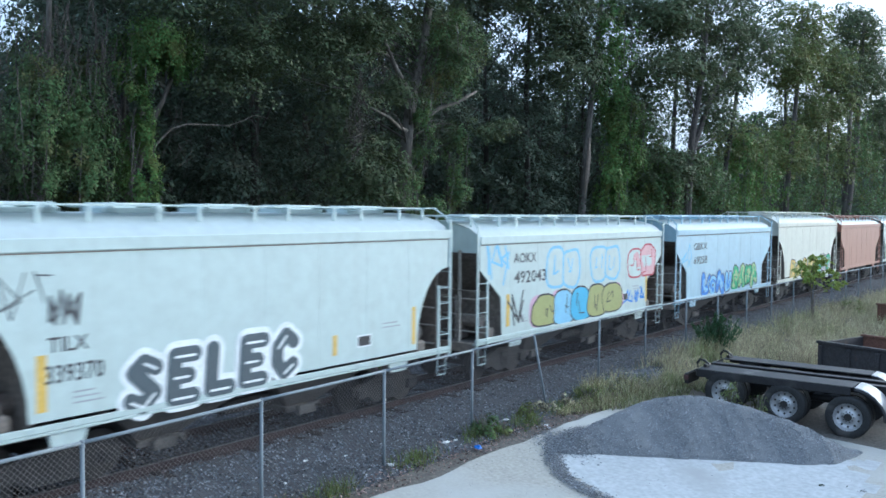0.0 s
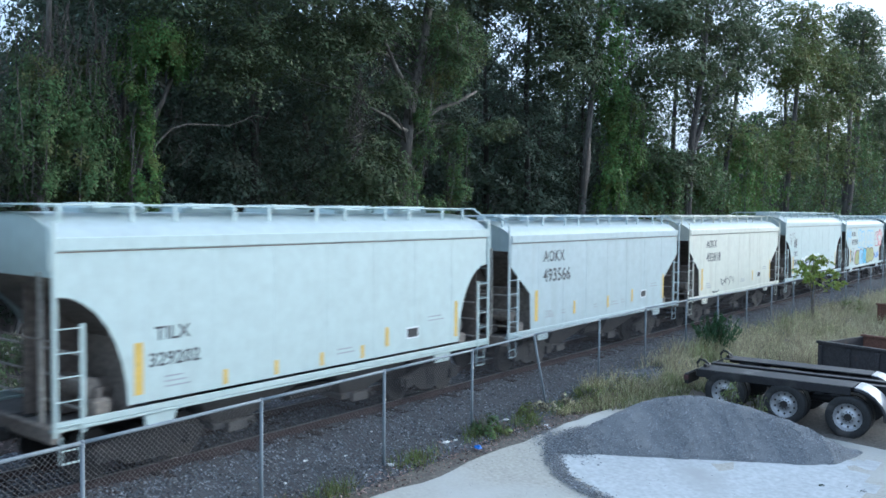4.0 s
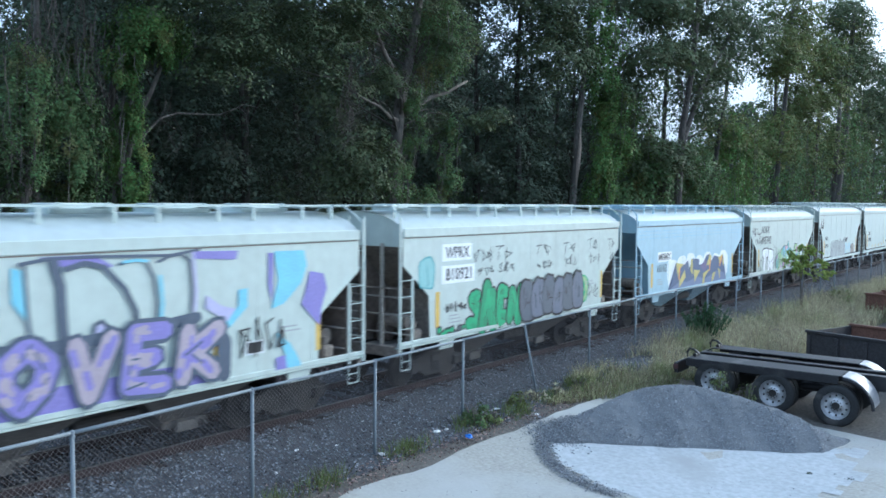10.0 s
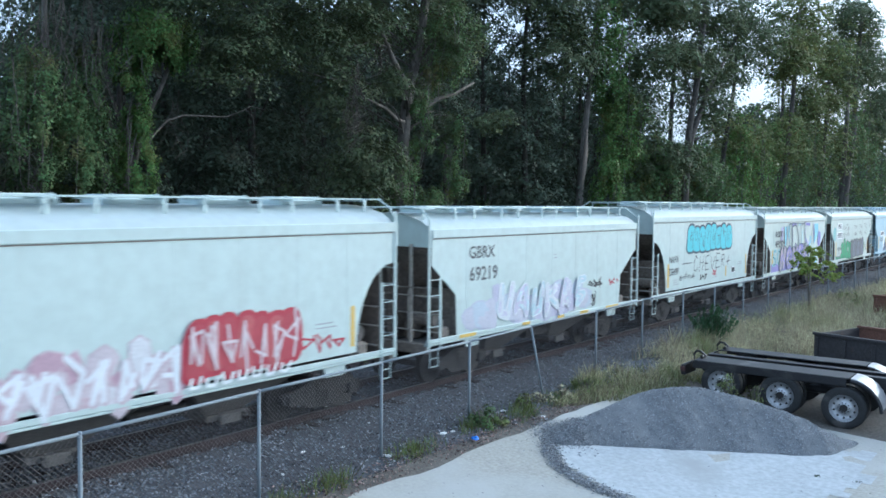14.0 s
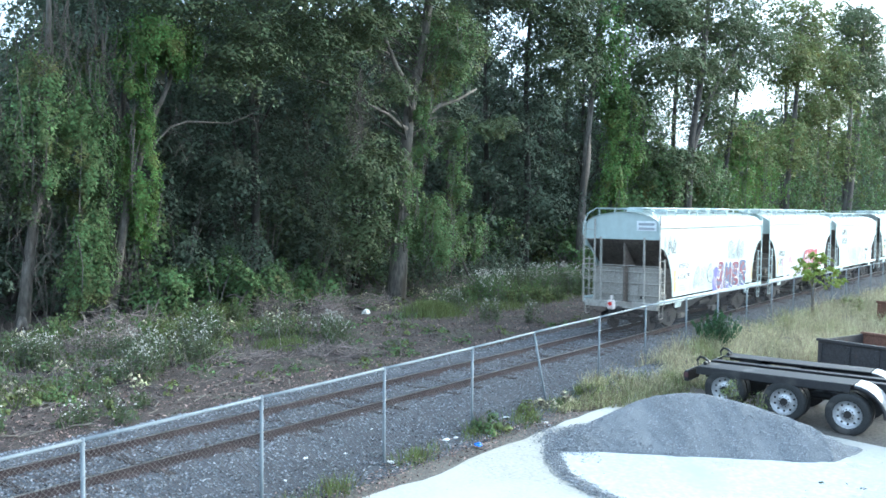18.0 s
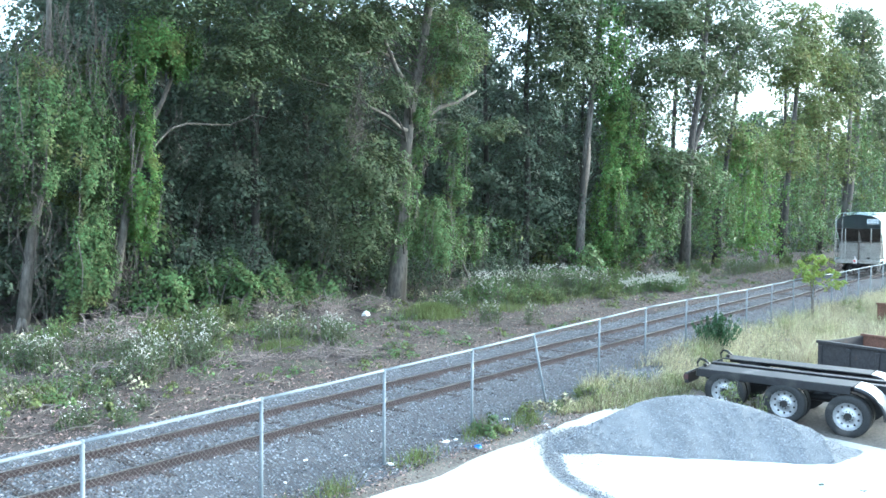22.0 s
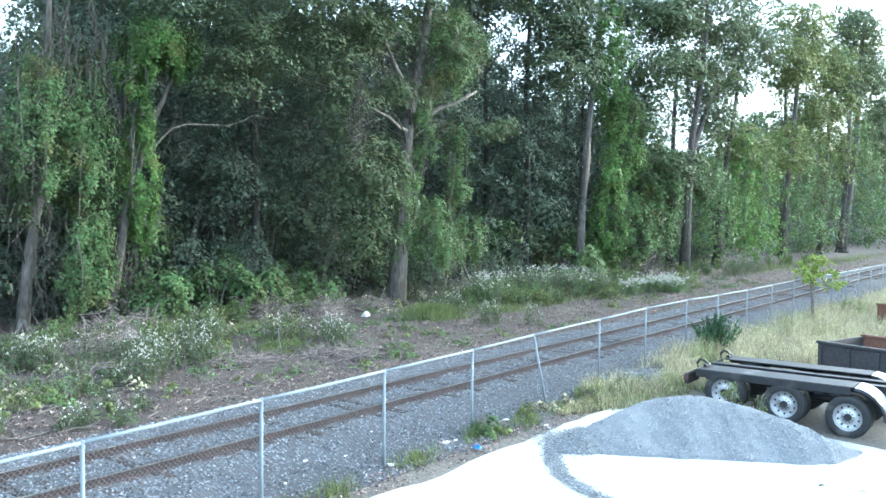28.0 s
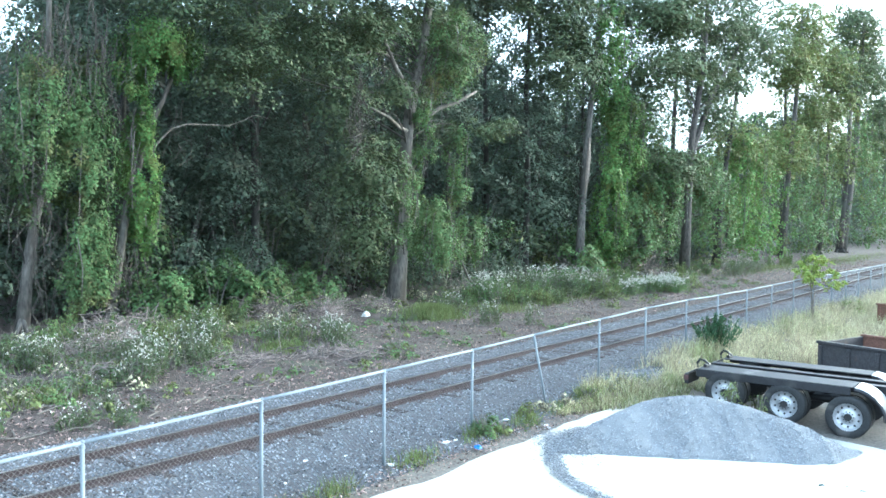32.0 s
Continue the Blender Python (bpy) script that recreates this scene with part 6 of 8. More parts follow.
hand_word(c, "UUUUUUU", 0.2, 2.6, 1.22, 1.4, Y - 0.056, WHITE, 0.06, 971, 0.06)
tag_line(c, 2.9, 4.1, 1.5, 1.8, Y, 4, REDP, 98, 0.045)
tag_line(c, -4.75, -3.75, 2.7, 3.3, Y, 3, ROSE, 99, 0.06)
usual_marks(c)
c = car_at("round", -134.85, PALE, "pale grey hopper car at the train's end with purple-red graffiti")
plate(-4.1, -2.8, 2.24, 2.58, NEAR - 0.003, c, WHITE, "sign_plate", "white patch behind lettering")
lettering("WFRX", -4.0, -2.9, 2.29, 2.53, Y - 0.004, c, LETTER)
plate(-4.2, -2.75, 1.81, 2.18, NEAR - 0.003, c, WHITE, "sign_plate", "white patch behind lettering")
lettering("410479", -4.1, -2.85, 1.86, 2.13, Y - 0.004, c, LETTER)
MAROON = ink(0.17, 0.02, 0.05)
graffiti(c, -0.41, 3.5, 1.2, 2.2, Y + 0.002, 5, (ink(0.11, 0.10, 0.34), PURPLE), ink(0.11, 0.10, 0.34), 100, 1.0, 0.03, lines=0, label="cloud of blue and purple spray paint")
graffiti(c, -0.1, 3.59, 1.25, 2.42, Y - 0.004, 4, (MAROON, NAVY), WHITE, 101, 1.0, 0.045, block=True, word="JMER", weight=0.34, label="maroon letters edged in white")
graffiti(c, -2.46, -0.45, 1.42, 2.41, Y, 3, (SILVER, PALE), LETTER, 102, 1.0, 0.02, block=True, weight=0.3, label="grey letters with thin outlines")
graffiti(c, 1.32, 3.37, 2.5, 3.2, Y, 4, (SILVER, PALE), LETTER, 103, 1.0, 0.02, block=True, weight=0.3, label="grey letters with thin outlines")
tag_line(c, -5.4, -4.3, 2.8, 3.6, Y, 4, LETTER, 104, 0.035)
usual_marks(c)
bm = bmesh.new()
box(bm, (-5.12, 0, 1.72), (0.03, 2.7, 1.28), 0.006)
box(bm, (-5.14, 0, 2.34), (0.06, 2.7, 0.06), 0.01)
part("bulkhead_panel", bm, UNDER, c, "dusty pale panel across the end bay")
# no opening: a dark patch on the panel gives the slot's shade
bm = bmesh.new()
box(bm, (-5.14, -0.62, 1.28), (0.012, 0.22, 0.12), 0.004)
part("panel_slot", bm, GRIME, c, "dark patch standing for a slot in the panel")
GRIMY_PALE = mat("grimy_pale_paint", (0.36, 0.335, 0.295), 0.8, 0.25, 1.5, 14, 0.05, stain=(0.22, 0.185, 0.155), stain_at=0.56)
for o in c.children_recursive:
    if o.name.split(".")[0] in ("end_sill", "grab_rail", "end_ladder", "ladder", "rung", "step", "end_post") and min(v.co.x for v in o.data.vertices) < -4:
        o.material_slots[0].link = "OBJECT"
        o.material_slots[0].material = GRIMY_PALE
# the tail: a marked plate on the end sheet and the flashing end device on the coupler
bm = bmesh.new()
box(bm, (-5.645, -0.95, 3.92), (0.012, 0.75, 0.36))
part("sign_plate", bm, WHITE, c, "white patch on the end sheet")
for k in range(2):
    bm = bmesh.new()
    box(bm, (-5.66, -0.95, 3.98 - 0.16 * k), (0.012, 0.6, 0.09))
    part("small_print", bm, SILVER, c)
bm = bmesh.new()
box(bm, (-6.42, 0.0, 1.08), (0.2, 0.26, 0.34), 0.04)
rod(bm, (-6.42, 0, 1.24), (-6.42, 0, 1.42), 0.05, 10)
end_device = part("end_device", bm, ink(0.70, 0.62, 0.58), c, "end-of-train marker on the coupler")
bm = bmesh.new()
rod(bm, (-6.56, 0, 1.12), (-6.5, 0, 1.12), 0.07, 12)
part("marker_lamp", bm, RED, end_device, "red marker lamp")
bm = bmesh.new()
tube(bm, [(-6.1, 0.3, 0.75), (-6.25, 0.45, 0.5), (-6.3, 0.6, 0.25), (-6.28, 0.75, 0.2)], [0.03] * 4, 6)
part("air_hose", bm, GRIME, c)
for o in (STRAIGHT, ROUND):
    for q in [*o.children_recursive, o]:
        bpy.data.objects.remove(q)


# ---- woods ----
def tree(x, y, trunk, radius, bark, clumps, leaf, size, label, seed, limbs=(), vines=(), vine_leaf=None, bare=(), high=(), scar=()):
    """trunk: (dx, z) up the stem; limbs: paths with a start radius; clumps: (dx, dy, z, rx, ry, rz, leaves); high:
    added shading masses, alike.
    """
    rng = np.random.default_rng(seed)
    z0 = level(x, y)
    tr = empty("tree", label, "tree", "trees along the wood's edge", pose(x, y, z0))
    bm = bmesh.new()
    n = len(trunk)
    path = [(dx, 0.12 * math.sin(i * 1.7 + seed), z - (0.25 if i == 0 else 0)) for i, (dx, z) in enumerate(trunk)]
    tube(bm, path, [radius * (1.35 if i == 0 else 1 - 0.75 * i / n) for i in range(n)], 12)
    for k in range(5):
        a = k * math.tau / 5 + seed
        tube(bm, [(0.2 * math.cos(a) * radius, 0.2 * radius * math.sin(a), 0.5), (radius * 1.0 * math.cos(a), radius * math.sin(a), 0.15), (radius * 1.9 * math.cos(a), radius * 1.9 * math.sin(a), -0.15)], [radius * 0.5, radius * 0.4, radius * 0.15], 6)
    part("trunk", bm, bark, tr, smooth=True)
    if scar:
        bm = bmesh.new()
        tube(bm, [(sx - x - 0.12, -radius * 0.62, sz - z0) for sx, sz in scar], [0.05, 0.16, 0.14, 0.04], 7)
        part("bark_scar", bm, mat("bared_wood", (0.30, 0.24, 0.19), 0.9, 0.3, 3, 20, 0.3), tr, "long pale split where the bark is gone", smooth=True)
    for path, r in limbs:
        bm = bmesh.new()
        m = len(path)
        tube(bm, path, [r * (1 - 0.8 * i / m) for i in range(m)], 7)
        part("limb", bm, bark, tr, smooth=True)
    # thin branches that reach from the stem into each mass of leaves
    bm = bmesh.new()
    zs = [p[1] for p in trunk]
    for cx, cy, cz, rx, ry, rz, k in clumps:
        for _ in range(2):
            zt = min(max(zs) * 0.97, max(1.0, cz - rng.uniform(0.5, 3.0)))
            sx = float(np.interp(zt, zs, [p[0] for p in trunk]))
            ex, ey, ez = cx + rng.uniform(-0.7, 0.7) * rx, cy + rng.uniform(-0.6, 0.6) * ry, cz + rng.uniform(-0.5, 0.7) * rz
            way, bow = [], rng.normal(size=3) * 0.35
            for s in (0, 0.2, 0.45, 0.7, 1):
                lift = math.sin(s * math.pi)
                way.append((sx + (ex - sx) * s + bow[0] * lift + rng.normal() * 0.09, ey * s + bow[1] * lift, zt + (ez - zt) * s ** 0.7 + abs(bow[2]) * lift + rng.normal() * 0.09))
            tube(bm, way, [radius * 0.11 + 0.012, radius * 0.09 + 0.01, radius * 0.06 + 0.01, 0.012, 0.006], 5)
    if clumps:
        tagged(part("branching", bm, BARK, tr, smooth=True), kind="stuff")
    else:
        bm.free()
    pts = [clump(rng, cx, cy, cz, rx, ry, rz, int(k * 1.1), lumps=max(16, int(11 * (rx + rz)))) for cx, cy, cz, rx, ry, rz, k in clumps]
    if pts:
        part("crown", quads("crown", leaves(rng, np.concatenate(pts), size * 0.86, loose=0.24)), leaf, tr)
    # coarse crowns added above the view, only to shade the leaves below
    if high:
        pts = [clump(rng, cx, cy, cz, rx, ry + 1.5, rz, k, lumps=40) for cx, cy, cz, rx, ry, rz, k in high]
        part("upper_crown", quads("upper_crown", leaves(rng, np.concatenate(pts), 0.5)), leaf, tr)
    pts, stems = [], bmesh.new()
    for cx, cy, cz, rx, ry, rz, k in vines:
        if x > 70:
            rx, k = rx * 0.62, k * 0.75
        pts.append(drape(rng, cx, cy, cz, rx, ry, rz, int(k * (1.7 if x < 40 else 1.35))))
        for _ in range(4):
            ux, uy = cx + rng.uniform(-0.9, 0.9) * rx, cy - rng.uniform(0.1, 0.9) * ry
            top, low = cz + rng.uniform(0.1, 0.9) * rz, cz - rng.uniform(0.3, 1.0) * rz
            tube(stems, [(ux, uy, top), (ux + rng.normal() * 0.15, uy, (top + low) / 2), (ux + rng.normal() * 0.2, uy + 0.1, low)], [0.02, 0.016, 0.01], 4)
    if pts:
        vn = part("vine", quads("vine", leaves(rng, np.concatenate(pts), size * (0.70 if x < 40 else 0.8), 0.6, 0.7)), vine_leaf or VINE_LEAF, tr, "curtain of climbing vine leaves")
        tagged(part("vine_stem", stems, TWIG, vn), kind="stuff")
    else:
        stems.free()
    for hx, hy, top, low, wide, k in bare:
        bm = bmesh.new()
        for _ in range(k):
            ux, uy = hx - x + rng.normal() * wide * 0.5, hy - y + rng.normal() * wide * 0.4
            t0 = top - z0 - rng.uniform(0, 0.35) * (top - low)
            t1 = low - z0 + rng.uniform(0, 0.5) * (top - low)
            way = [(ux + rng.normal() * 0.07 * q + 0.12 * math.sin(q * 1.3 + ux * 9), uy + rng.normal() * 0.05, t0 + (t1 - t0) * q / 5) for q in range(6)]
            g = rng.uniform(0.006, 0.02)
            tube(bm, way, [g, g, g * 0.9, g * 0.8, g * 0.7, g * 0.5], 4)
        tagged(part("hanging_vine", bm, VINE_STEM, tr, "bare brown vine stems hanging down"), kind="stuff")
    return tr


def at(x, y, *masses):
    """Masses given by their place in the plan (x, y, z, rx, rz, leaves) as offsets from a tree's foot."""
    z0 = level(x, y)
    return [(a - x, b - y, c - z0, rx, min(max(rx, 0.9), 2.6), rz, n) for a, b, c, rx, rz, n in masses]


def bend(x, y, *pts):
    z0 = level(x, y)
    return [(a - x, c - z0) for a, c in pts]


def limb(x, y, r, *pts):
    z0 = level(x, y)
    return ([(a - x, dy, c - z0) for a, dy, c in pts], r)


X, Y0 = 14.67, 29.8
tree(X, Y0, bend(X, Y0, (14.67, 0.09), (15.0, 3.05), (15.45, 5.84), (15.69, 8.85), (15.83, 11.85), (16.0, 15.5)), 0.20, PALE_BARK,
     at(X, Y0, (14.4, 30.4, 7.0, 1.6, 2.0, 1500), (14.3, 29.8, 5.0, 1.0, 1.4, 1200), (15.6, 30.4, 10.6, 1.6, 1.4, 900), (17.0, 30, 14.5, 3, 2, 3500)), LEAF, 0.15,
     "leaning wood-edge tree hung with dense green vines", 1, high=at(X, Y0, (12.0, 29.5, 17.5, 5.0, 2.0, 1500), (18.5, 29.0, 17.5, 4.0, 2.0, 1300)), vines=at(X, Y0, (16.7, 29.0, 5.4, 1.1, 3.3, 8600), (16.4, 28.8, 2.4, 1.0, 1.9, 3600), (14.7, 29.0, 6.4, 1.3, 1.7, 3400), (15.3, 29.4, 8.3, 1.4, 1.4, 3000), (17.0, 29.4, 8.4, 1.0, 1.6, 2800)),
     bare=((15.2, 28.9, 11.8, 6.5, 1.5, 40), (17.3, 28.9, 12.2, 6.5, 1.0, 34), (14.0, 28.9, 9.0, 3.0, 1.2, 26), (15.4, 29.0, 5.2, 0.2, 0.9, 22), (16.9, 28.9, 4.0, 0.2, 1.0, 16), (18.1, 29.2, 8.5, 4.5, 0.8, 18)))
X, Y0 = 17.74, 29.35
tree(X, Y0, bend(X, Y0, (17.74, 0.08), (18.04, 2.34), (18.41, 4.47), (18.9, 6.64), (19.3, 8.6), (19.4, 10.6)), 0.19, PALE_BARK, [], LEAF, 0.15,
     "crooked pale-barked tree smothered by a knob of bright vines", 2,
     limbs=[limb(X, Y0, 0.17, (18.9, 0, 5.9), (19.5, 0.1, 7.6), (20.12, 0.1, 8.69), (20.97, 0.1, 10.58)), limb(X, Y0, 0.055, (19.3, -0.3, 6.6), (19.6, -0.3, 7.0), (20.2, -0.35, 7.6), (20.9, -0.4, 7.85), (21.8, -0.45, 7.9), (22.9, -0.5, 7.95), (23.8, -0.5, 8.3), (24.2, -0.5, 8.5), (25.1, -0.4, 8.45)), limb(X, Y0, 0.03, (23.88, -0.5, 8.37), (24.3, -0.5, 8.1), (24.45, -0.5, 7.2))],
     vines=at(X, Y0, (19.5, 28.9, 10.7, 1.6, 0.6, 4200), (18.4, 28.9, 9.4, 0.8, 0.8, 1500), (20.5, 28.7, 10.5, 0.7, 0.7, 1600), (18.6, 28.8, 6.4, 0.75, 2.3, 5600), (19.0, 28.9, 4.0, 0.6, 1.2, 2200), (20.2, 28.9, 10.2, 0.7, 0.6, 1400), (19.0, 28.8, 11.0, 1.3, 0.4, 1800)), vine_leaf=BRIGHT_VINE, bare=((18.2, 28.9, 3.2, 0.1, 0.8, 14), (20.6, 29.0, 9.0, 5.6, 0.5, 6)))
X, Y0 = 30.9, 26.6
tree(X, Y0, bend(X, Y0, (30.93, -0.02), (31.15, 2.95), (31.49, 6.47), (32.02, 9.21), (32.72, 12.02), (33.26, 14.85), (33.6, 17.5)), 0.40, PALE_BARK,
     at(X, Y0, (25.5, 26.8, 12.2, 4.0, 1.6, 7500), (31.0, 27.4, 13.9, 3.8, 1.7, 6500), (35.4, 27.2, 13.8, 2.4, 1.9, 4200), (22.3, 27.3, 10.9, 2.4, 1.7, 3800), (20.2, 27.5, 13.2, 2.6, 1.6, 3500), (28.2, 26.2, 6.5, 1.7, 2.2, 5600), (27.2, 26.6, 9.6, 1.6, 1.5, 2200), (28.9, 26.3, 3.6, 1.4, 1.2, 2200), (28, 27, 15.5, 6, 2, 6000), (29.8, 25.9, 10.0, 1.5, 0.8, 1400), (33.8, 25.8, 12.4, 1.4, 1.2, 1500), (28.3, 25.8, 12.4, 1.8, 0.8, 1800), (36.9, 25.9, 9.0, 2.1, 0.55, 2000), (35.6, 26.2, 8.2, 1.2, 0.6, 900)), LEAF, 0.16,
     "large forked oak with a broken pale limb and hanging vines", 3, high=at(X, Y0, (24.0, 25.5, 17.0, 4.5, 1.6, 1600), (31.0, 25.0, 18.0, 5.0, 2.0, 1800), (37.5, 26.0, 19.0, 4.0, 2.0, 1300)),
     limbs=[limb(X, Y0, 0.20, (31.9, 0, 8.9), (31.76, -0.2, 9.72), (31.1, -0.3, 10.5), (30.3, -0.4, 11.2), (29.6, -0.5, 12.0), (29.2, -0.5, 13.0)), limb(X, Y0, 0.07, (30.1, -0.4, 11.5), (29.0, -0.5, 11.75), (28.2, -0.5, 11.4), (27.2, -0.4, 11.2), (26.4, -0.4, 11.3)), limb(X, Y0, 0.11, (31.7, 0, 8.3), (30.7, -0.4, 8.35), (29.5, -0.7, 8.75), (28.3, -0.9, 8.95), (27.4, -1.0, 9.2)), limb(X, Y0, 0.15, (31.9, 0, 8.5), (32.62, -0.4, 9.0), (33.5, -0.6, 9.55), (34.6, -0.8, 9.9), (36.0, -1.0, 10.61))],
     vines=at(X, Y0, (32.9, 25.6, 3.2, 1.3, 1.6, 1800), (34.0, 25.8, 12.4, 1.8, 1.6, 2000), (35.2, 26.2, 6.8, 0.8, 2.0, 1500), (32.9, 26.0, 3.4, 1.1, 1.6, 2200), (36.0, 26.0, 2.9, 0.8, 1.2, 1000), (33.9, 26.4, 11.8, 1.5, 1.8, 2400), (31.9, 26.2, 7.2, 0.42, 1.9, 1300), (31.3, 26.25, 4.6, 0.40, 1.6, 900), (32.5, 26.1, 9.6, 0.5, 1.4, 1000), (30.4, 26.1, 5.0, 0.6, 2.2, 900)), bare=((26.9, 25.2, 10.6, 6.2, 0.5, 26), (26.6, 25.2, 8.6, 6.6, 0.6, 16), (32.5, 26.1, 12.6, 8.6, 0.9, 26), (33.6, 25.8, 3.5, 0.2, 0.8, 12), (29.7, 26.0, 12.0, 9.5, 0.8, 16)))
X, Y0 = 52.1, 28.4
tree(X, Y0, bend(X, Y0, (52.07, 0.05), (52.49, 4.31), (53.33, 8.62), (54.01, 12.98), (54.66, 18.56), (55.0, 22.0)), 0.29, PALE_BARK,
     at(X, Y0, (50.3, 28.8, 14.6, 3.6, 2.6, 6720), (49.5, 28.8, 18.6, 4.6, 2.2, 6720), (43.5, 29, 18.8, 4.0, 2.0, 5760), (56.5, 28.8, 20.2, 4.0, 2.0, 4800), (59.0, 27.5, 16.6, 3.4, 2.4, 2600), (59.8, 27.5, 19.4, 3.6, 1.6, 2000)), LEAF, 0.22,
     "tall pale-trunked tree with a split bark scar", 4,
     vines=at(X, Y0, (54.9, 27.5, 15.2, 1.6, 4.4, 4400), (56.0, 27.0, 9.7, 1.7, 3.0, 3800), (53.9, 26.9, 4.4, 1.2, 3.4, 3600), (63.5, 28.6, 8.4, 3.6, 1.6, 3600), (57.6, 28.1, 3.2, 0.9, 2.4, 1200)), vine_leaf=BRIGHT_VINE, scar=((52.75, 5.4), (53.05, 6.9), (53.25, 8.2), (53.4, 9.6)))
X, Y0 = 63.1, 25.3
tree(X, Y0, bend(X, Y0, (63.08, -0.05), (63.92, 5.23), (64.57, 10.05), (65.93, 15.0), (66.84, 19.99), (67.4, 24.0)), 0.34, BARK,
     at(X, Y0, (60.5, 25.6, 19.3, 5.2, 1.6, 5120), (70.0, 25.6, 20.6, 6.5, 1.8, 6080), (58.6, 25.5, 14.9, 3.2, 1.3, 2880), (66.5, 25.5, 23.4, 7.0, 1.8, 5760), (78.5, 25.6, 19.8, 5.2, 2.2, 5120), (80.0, 25.8, 24.0, 3.6, 2.0, 2300), (72.5, 25.5, 15.2, 3.0, 0.9, 1760), (68.0, 25.8, 13.0, 3.4, 2.4, 2400), (67.2, 25.8, 16.1, 6.0, 1.3, 2200)), LEAF, 0.27,
     "tall open-crowned tree forking high above the track", 5, limbs=[limb(X, Y0, 0.26, (64.4, 0, 9.0), (64.82, 0, 9.63), (69.08, 0.3, 14.02), (74.95, 0.3, 18.56), (79, 0.3, 21.5)), limb(X, Y0, 0.12, (64.6, 0, 9.3), (66.5, -0.3, 9.9), (68.5, -0.4, 10.6))])
X, Y0 = 71.5, 25.8
tree(X, Y0, bend(X, Y0, (71.48, -0.04), (72.45, 3.89), (73.51, 8.75), (75.28, 14.26), (76.2, 17.5)), 0.30, BARK,
     at(X, Y0, (74.5, 26, 11.5, 3.5, 1.8, 1500)), GOLD_LEAF, 0.26, "slim tree beside a bright green vine column", 6,
     vines=at(X, Y0, (75.4, 25.4, 8.2, 1.4, 4.6, 2600), (77.6, 25.6, 6.4, 1.3, 5.2, 2400), (80.0, 25.5, 8.4, 1.7, 4.8, 1690), (84.0, 25.9, 6.3, 1.5, 5.2, 1560), (87.6, 25.4, 9.2, 1.5, 3.6, 1235), (82.0, 26.3, 4.2, 1.5, 3.4, 1300), (79.0, 25.0, 1.8, 2.0, 1.6, 1200), (86.0, 25.2, 2.6, 1.8, 2.2, 1300)), vine_leaf=BRIGHT_VINE)
X, Y0 = 89.4, 25.4
tree(X, Y0, bend(X, Y0, (89.38, -0.05), (90.69, 7.27), (92.0, 14.84), (93.5, 21.0), (94.5, 25.0)), 0.30, BARK,
     at(X, Y0, (90.0, 25.6, 19.6, 6.0, 2.6, 4800), (98.0, 25.6, 21.5, 6.5, 2.8, 5440), (95.0, 25.8, 25.0, 6.0, 2.0, 3840), (101.0, 25.6, 15.6, 5.0, 2.4, 3520), (88.4, 25.4, 11.1, 5.0, 2.6, 2200), (105.8, 25.0, 21.9, 6.0, 2.2, 2200)), GOLD_LEAF, 0.32,
     "thin tree with yellowing autumn leaves", 7, vines=at(X, Y0, (91.5, 25.2, 8.2, 1.7, 5.0, 1300), (96.0, 25.5, 10.2, 2.0, 4.0, 1235), (99.8, 25.1, 6.4, 1.7, 5.4, 1300), (94.0, 25.0, 3.8, 2.2, 3.0, 1105), (103.0, 25.3, 9.0, 1.8, 3.6, 910)))
X, Y0 = 102.8, 25.2
tree(X, Y0, bend(X, Y0, (102.78, -0.06), (104.36, 8.29), (105.05, 13.49), (106.5, 20.0)), 0.26, BARK,
     at(X, Y0, (106.0, 25.4, 17.6, 6.0, 2.8, 4160), (109.0, 25.4, 11.8, 5.0, 3.2, 3520)), GOLD_LEAF, 0.34, "slender tree in the far edge of the wood", 8, vines=at(X, Y0, (101.0, 25.0, 5.6, 2.4, 4.6, 900), (105.5, 25.0, 4.2, 2.0, 4.2, 800)))
X, Y0 = 109.8, 24.5
tree(X, Y0, bend(X, Y0, (109.74, -0.08), (112.36, 6.5), (115.96, 13.57), (117.85, 22.88), (118.5, 29.0)), 0.5, BARK,
     at(X, Y0, (112.0, 24.7, 21.5, 8.0, 3.4, 5760), (124.0, 24.7, 23.0, 9.0, 3.4, 5760), (118.0, 24.9, 28.0, 10.0, 2.4, 5120), (132.0, 25, 17.0, 8.0, 4.0, 5440)), LEAF, 0.36,
     "twin-stemmed tall tree at the far bend of the wood", 9, limbs=[limb(X, Y0, 0.4, (109.7, 0, 0.5), (109.4, -0.3, 7.11), (110.86, -0.3, 13.89), (112, -0.2, 20))],
     vines=at(X, Y0, (113.5, 24.3, 13.5, 2.4, 4.5, 1400), (119.0, 24.3, 10.5, 2.4, 6.5, 1235), (124.5, 24.2, 6.4, 2.4, 6.0, 1235), (130.0, 24.2, 9.4, 2.6, 6.8, 1365), (136.0, 24.2, 6.0, 2.6, 5.6, 1105)))
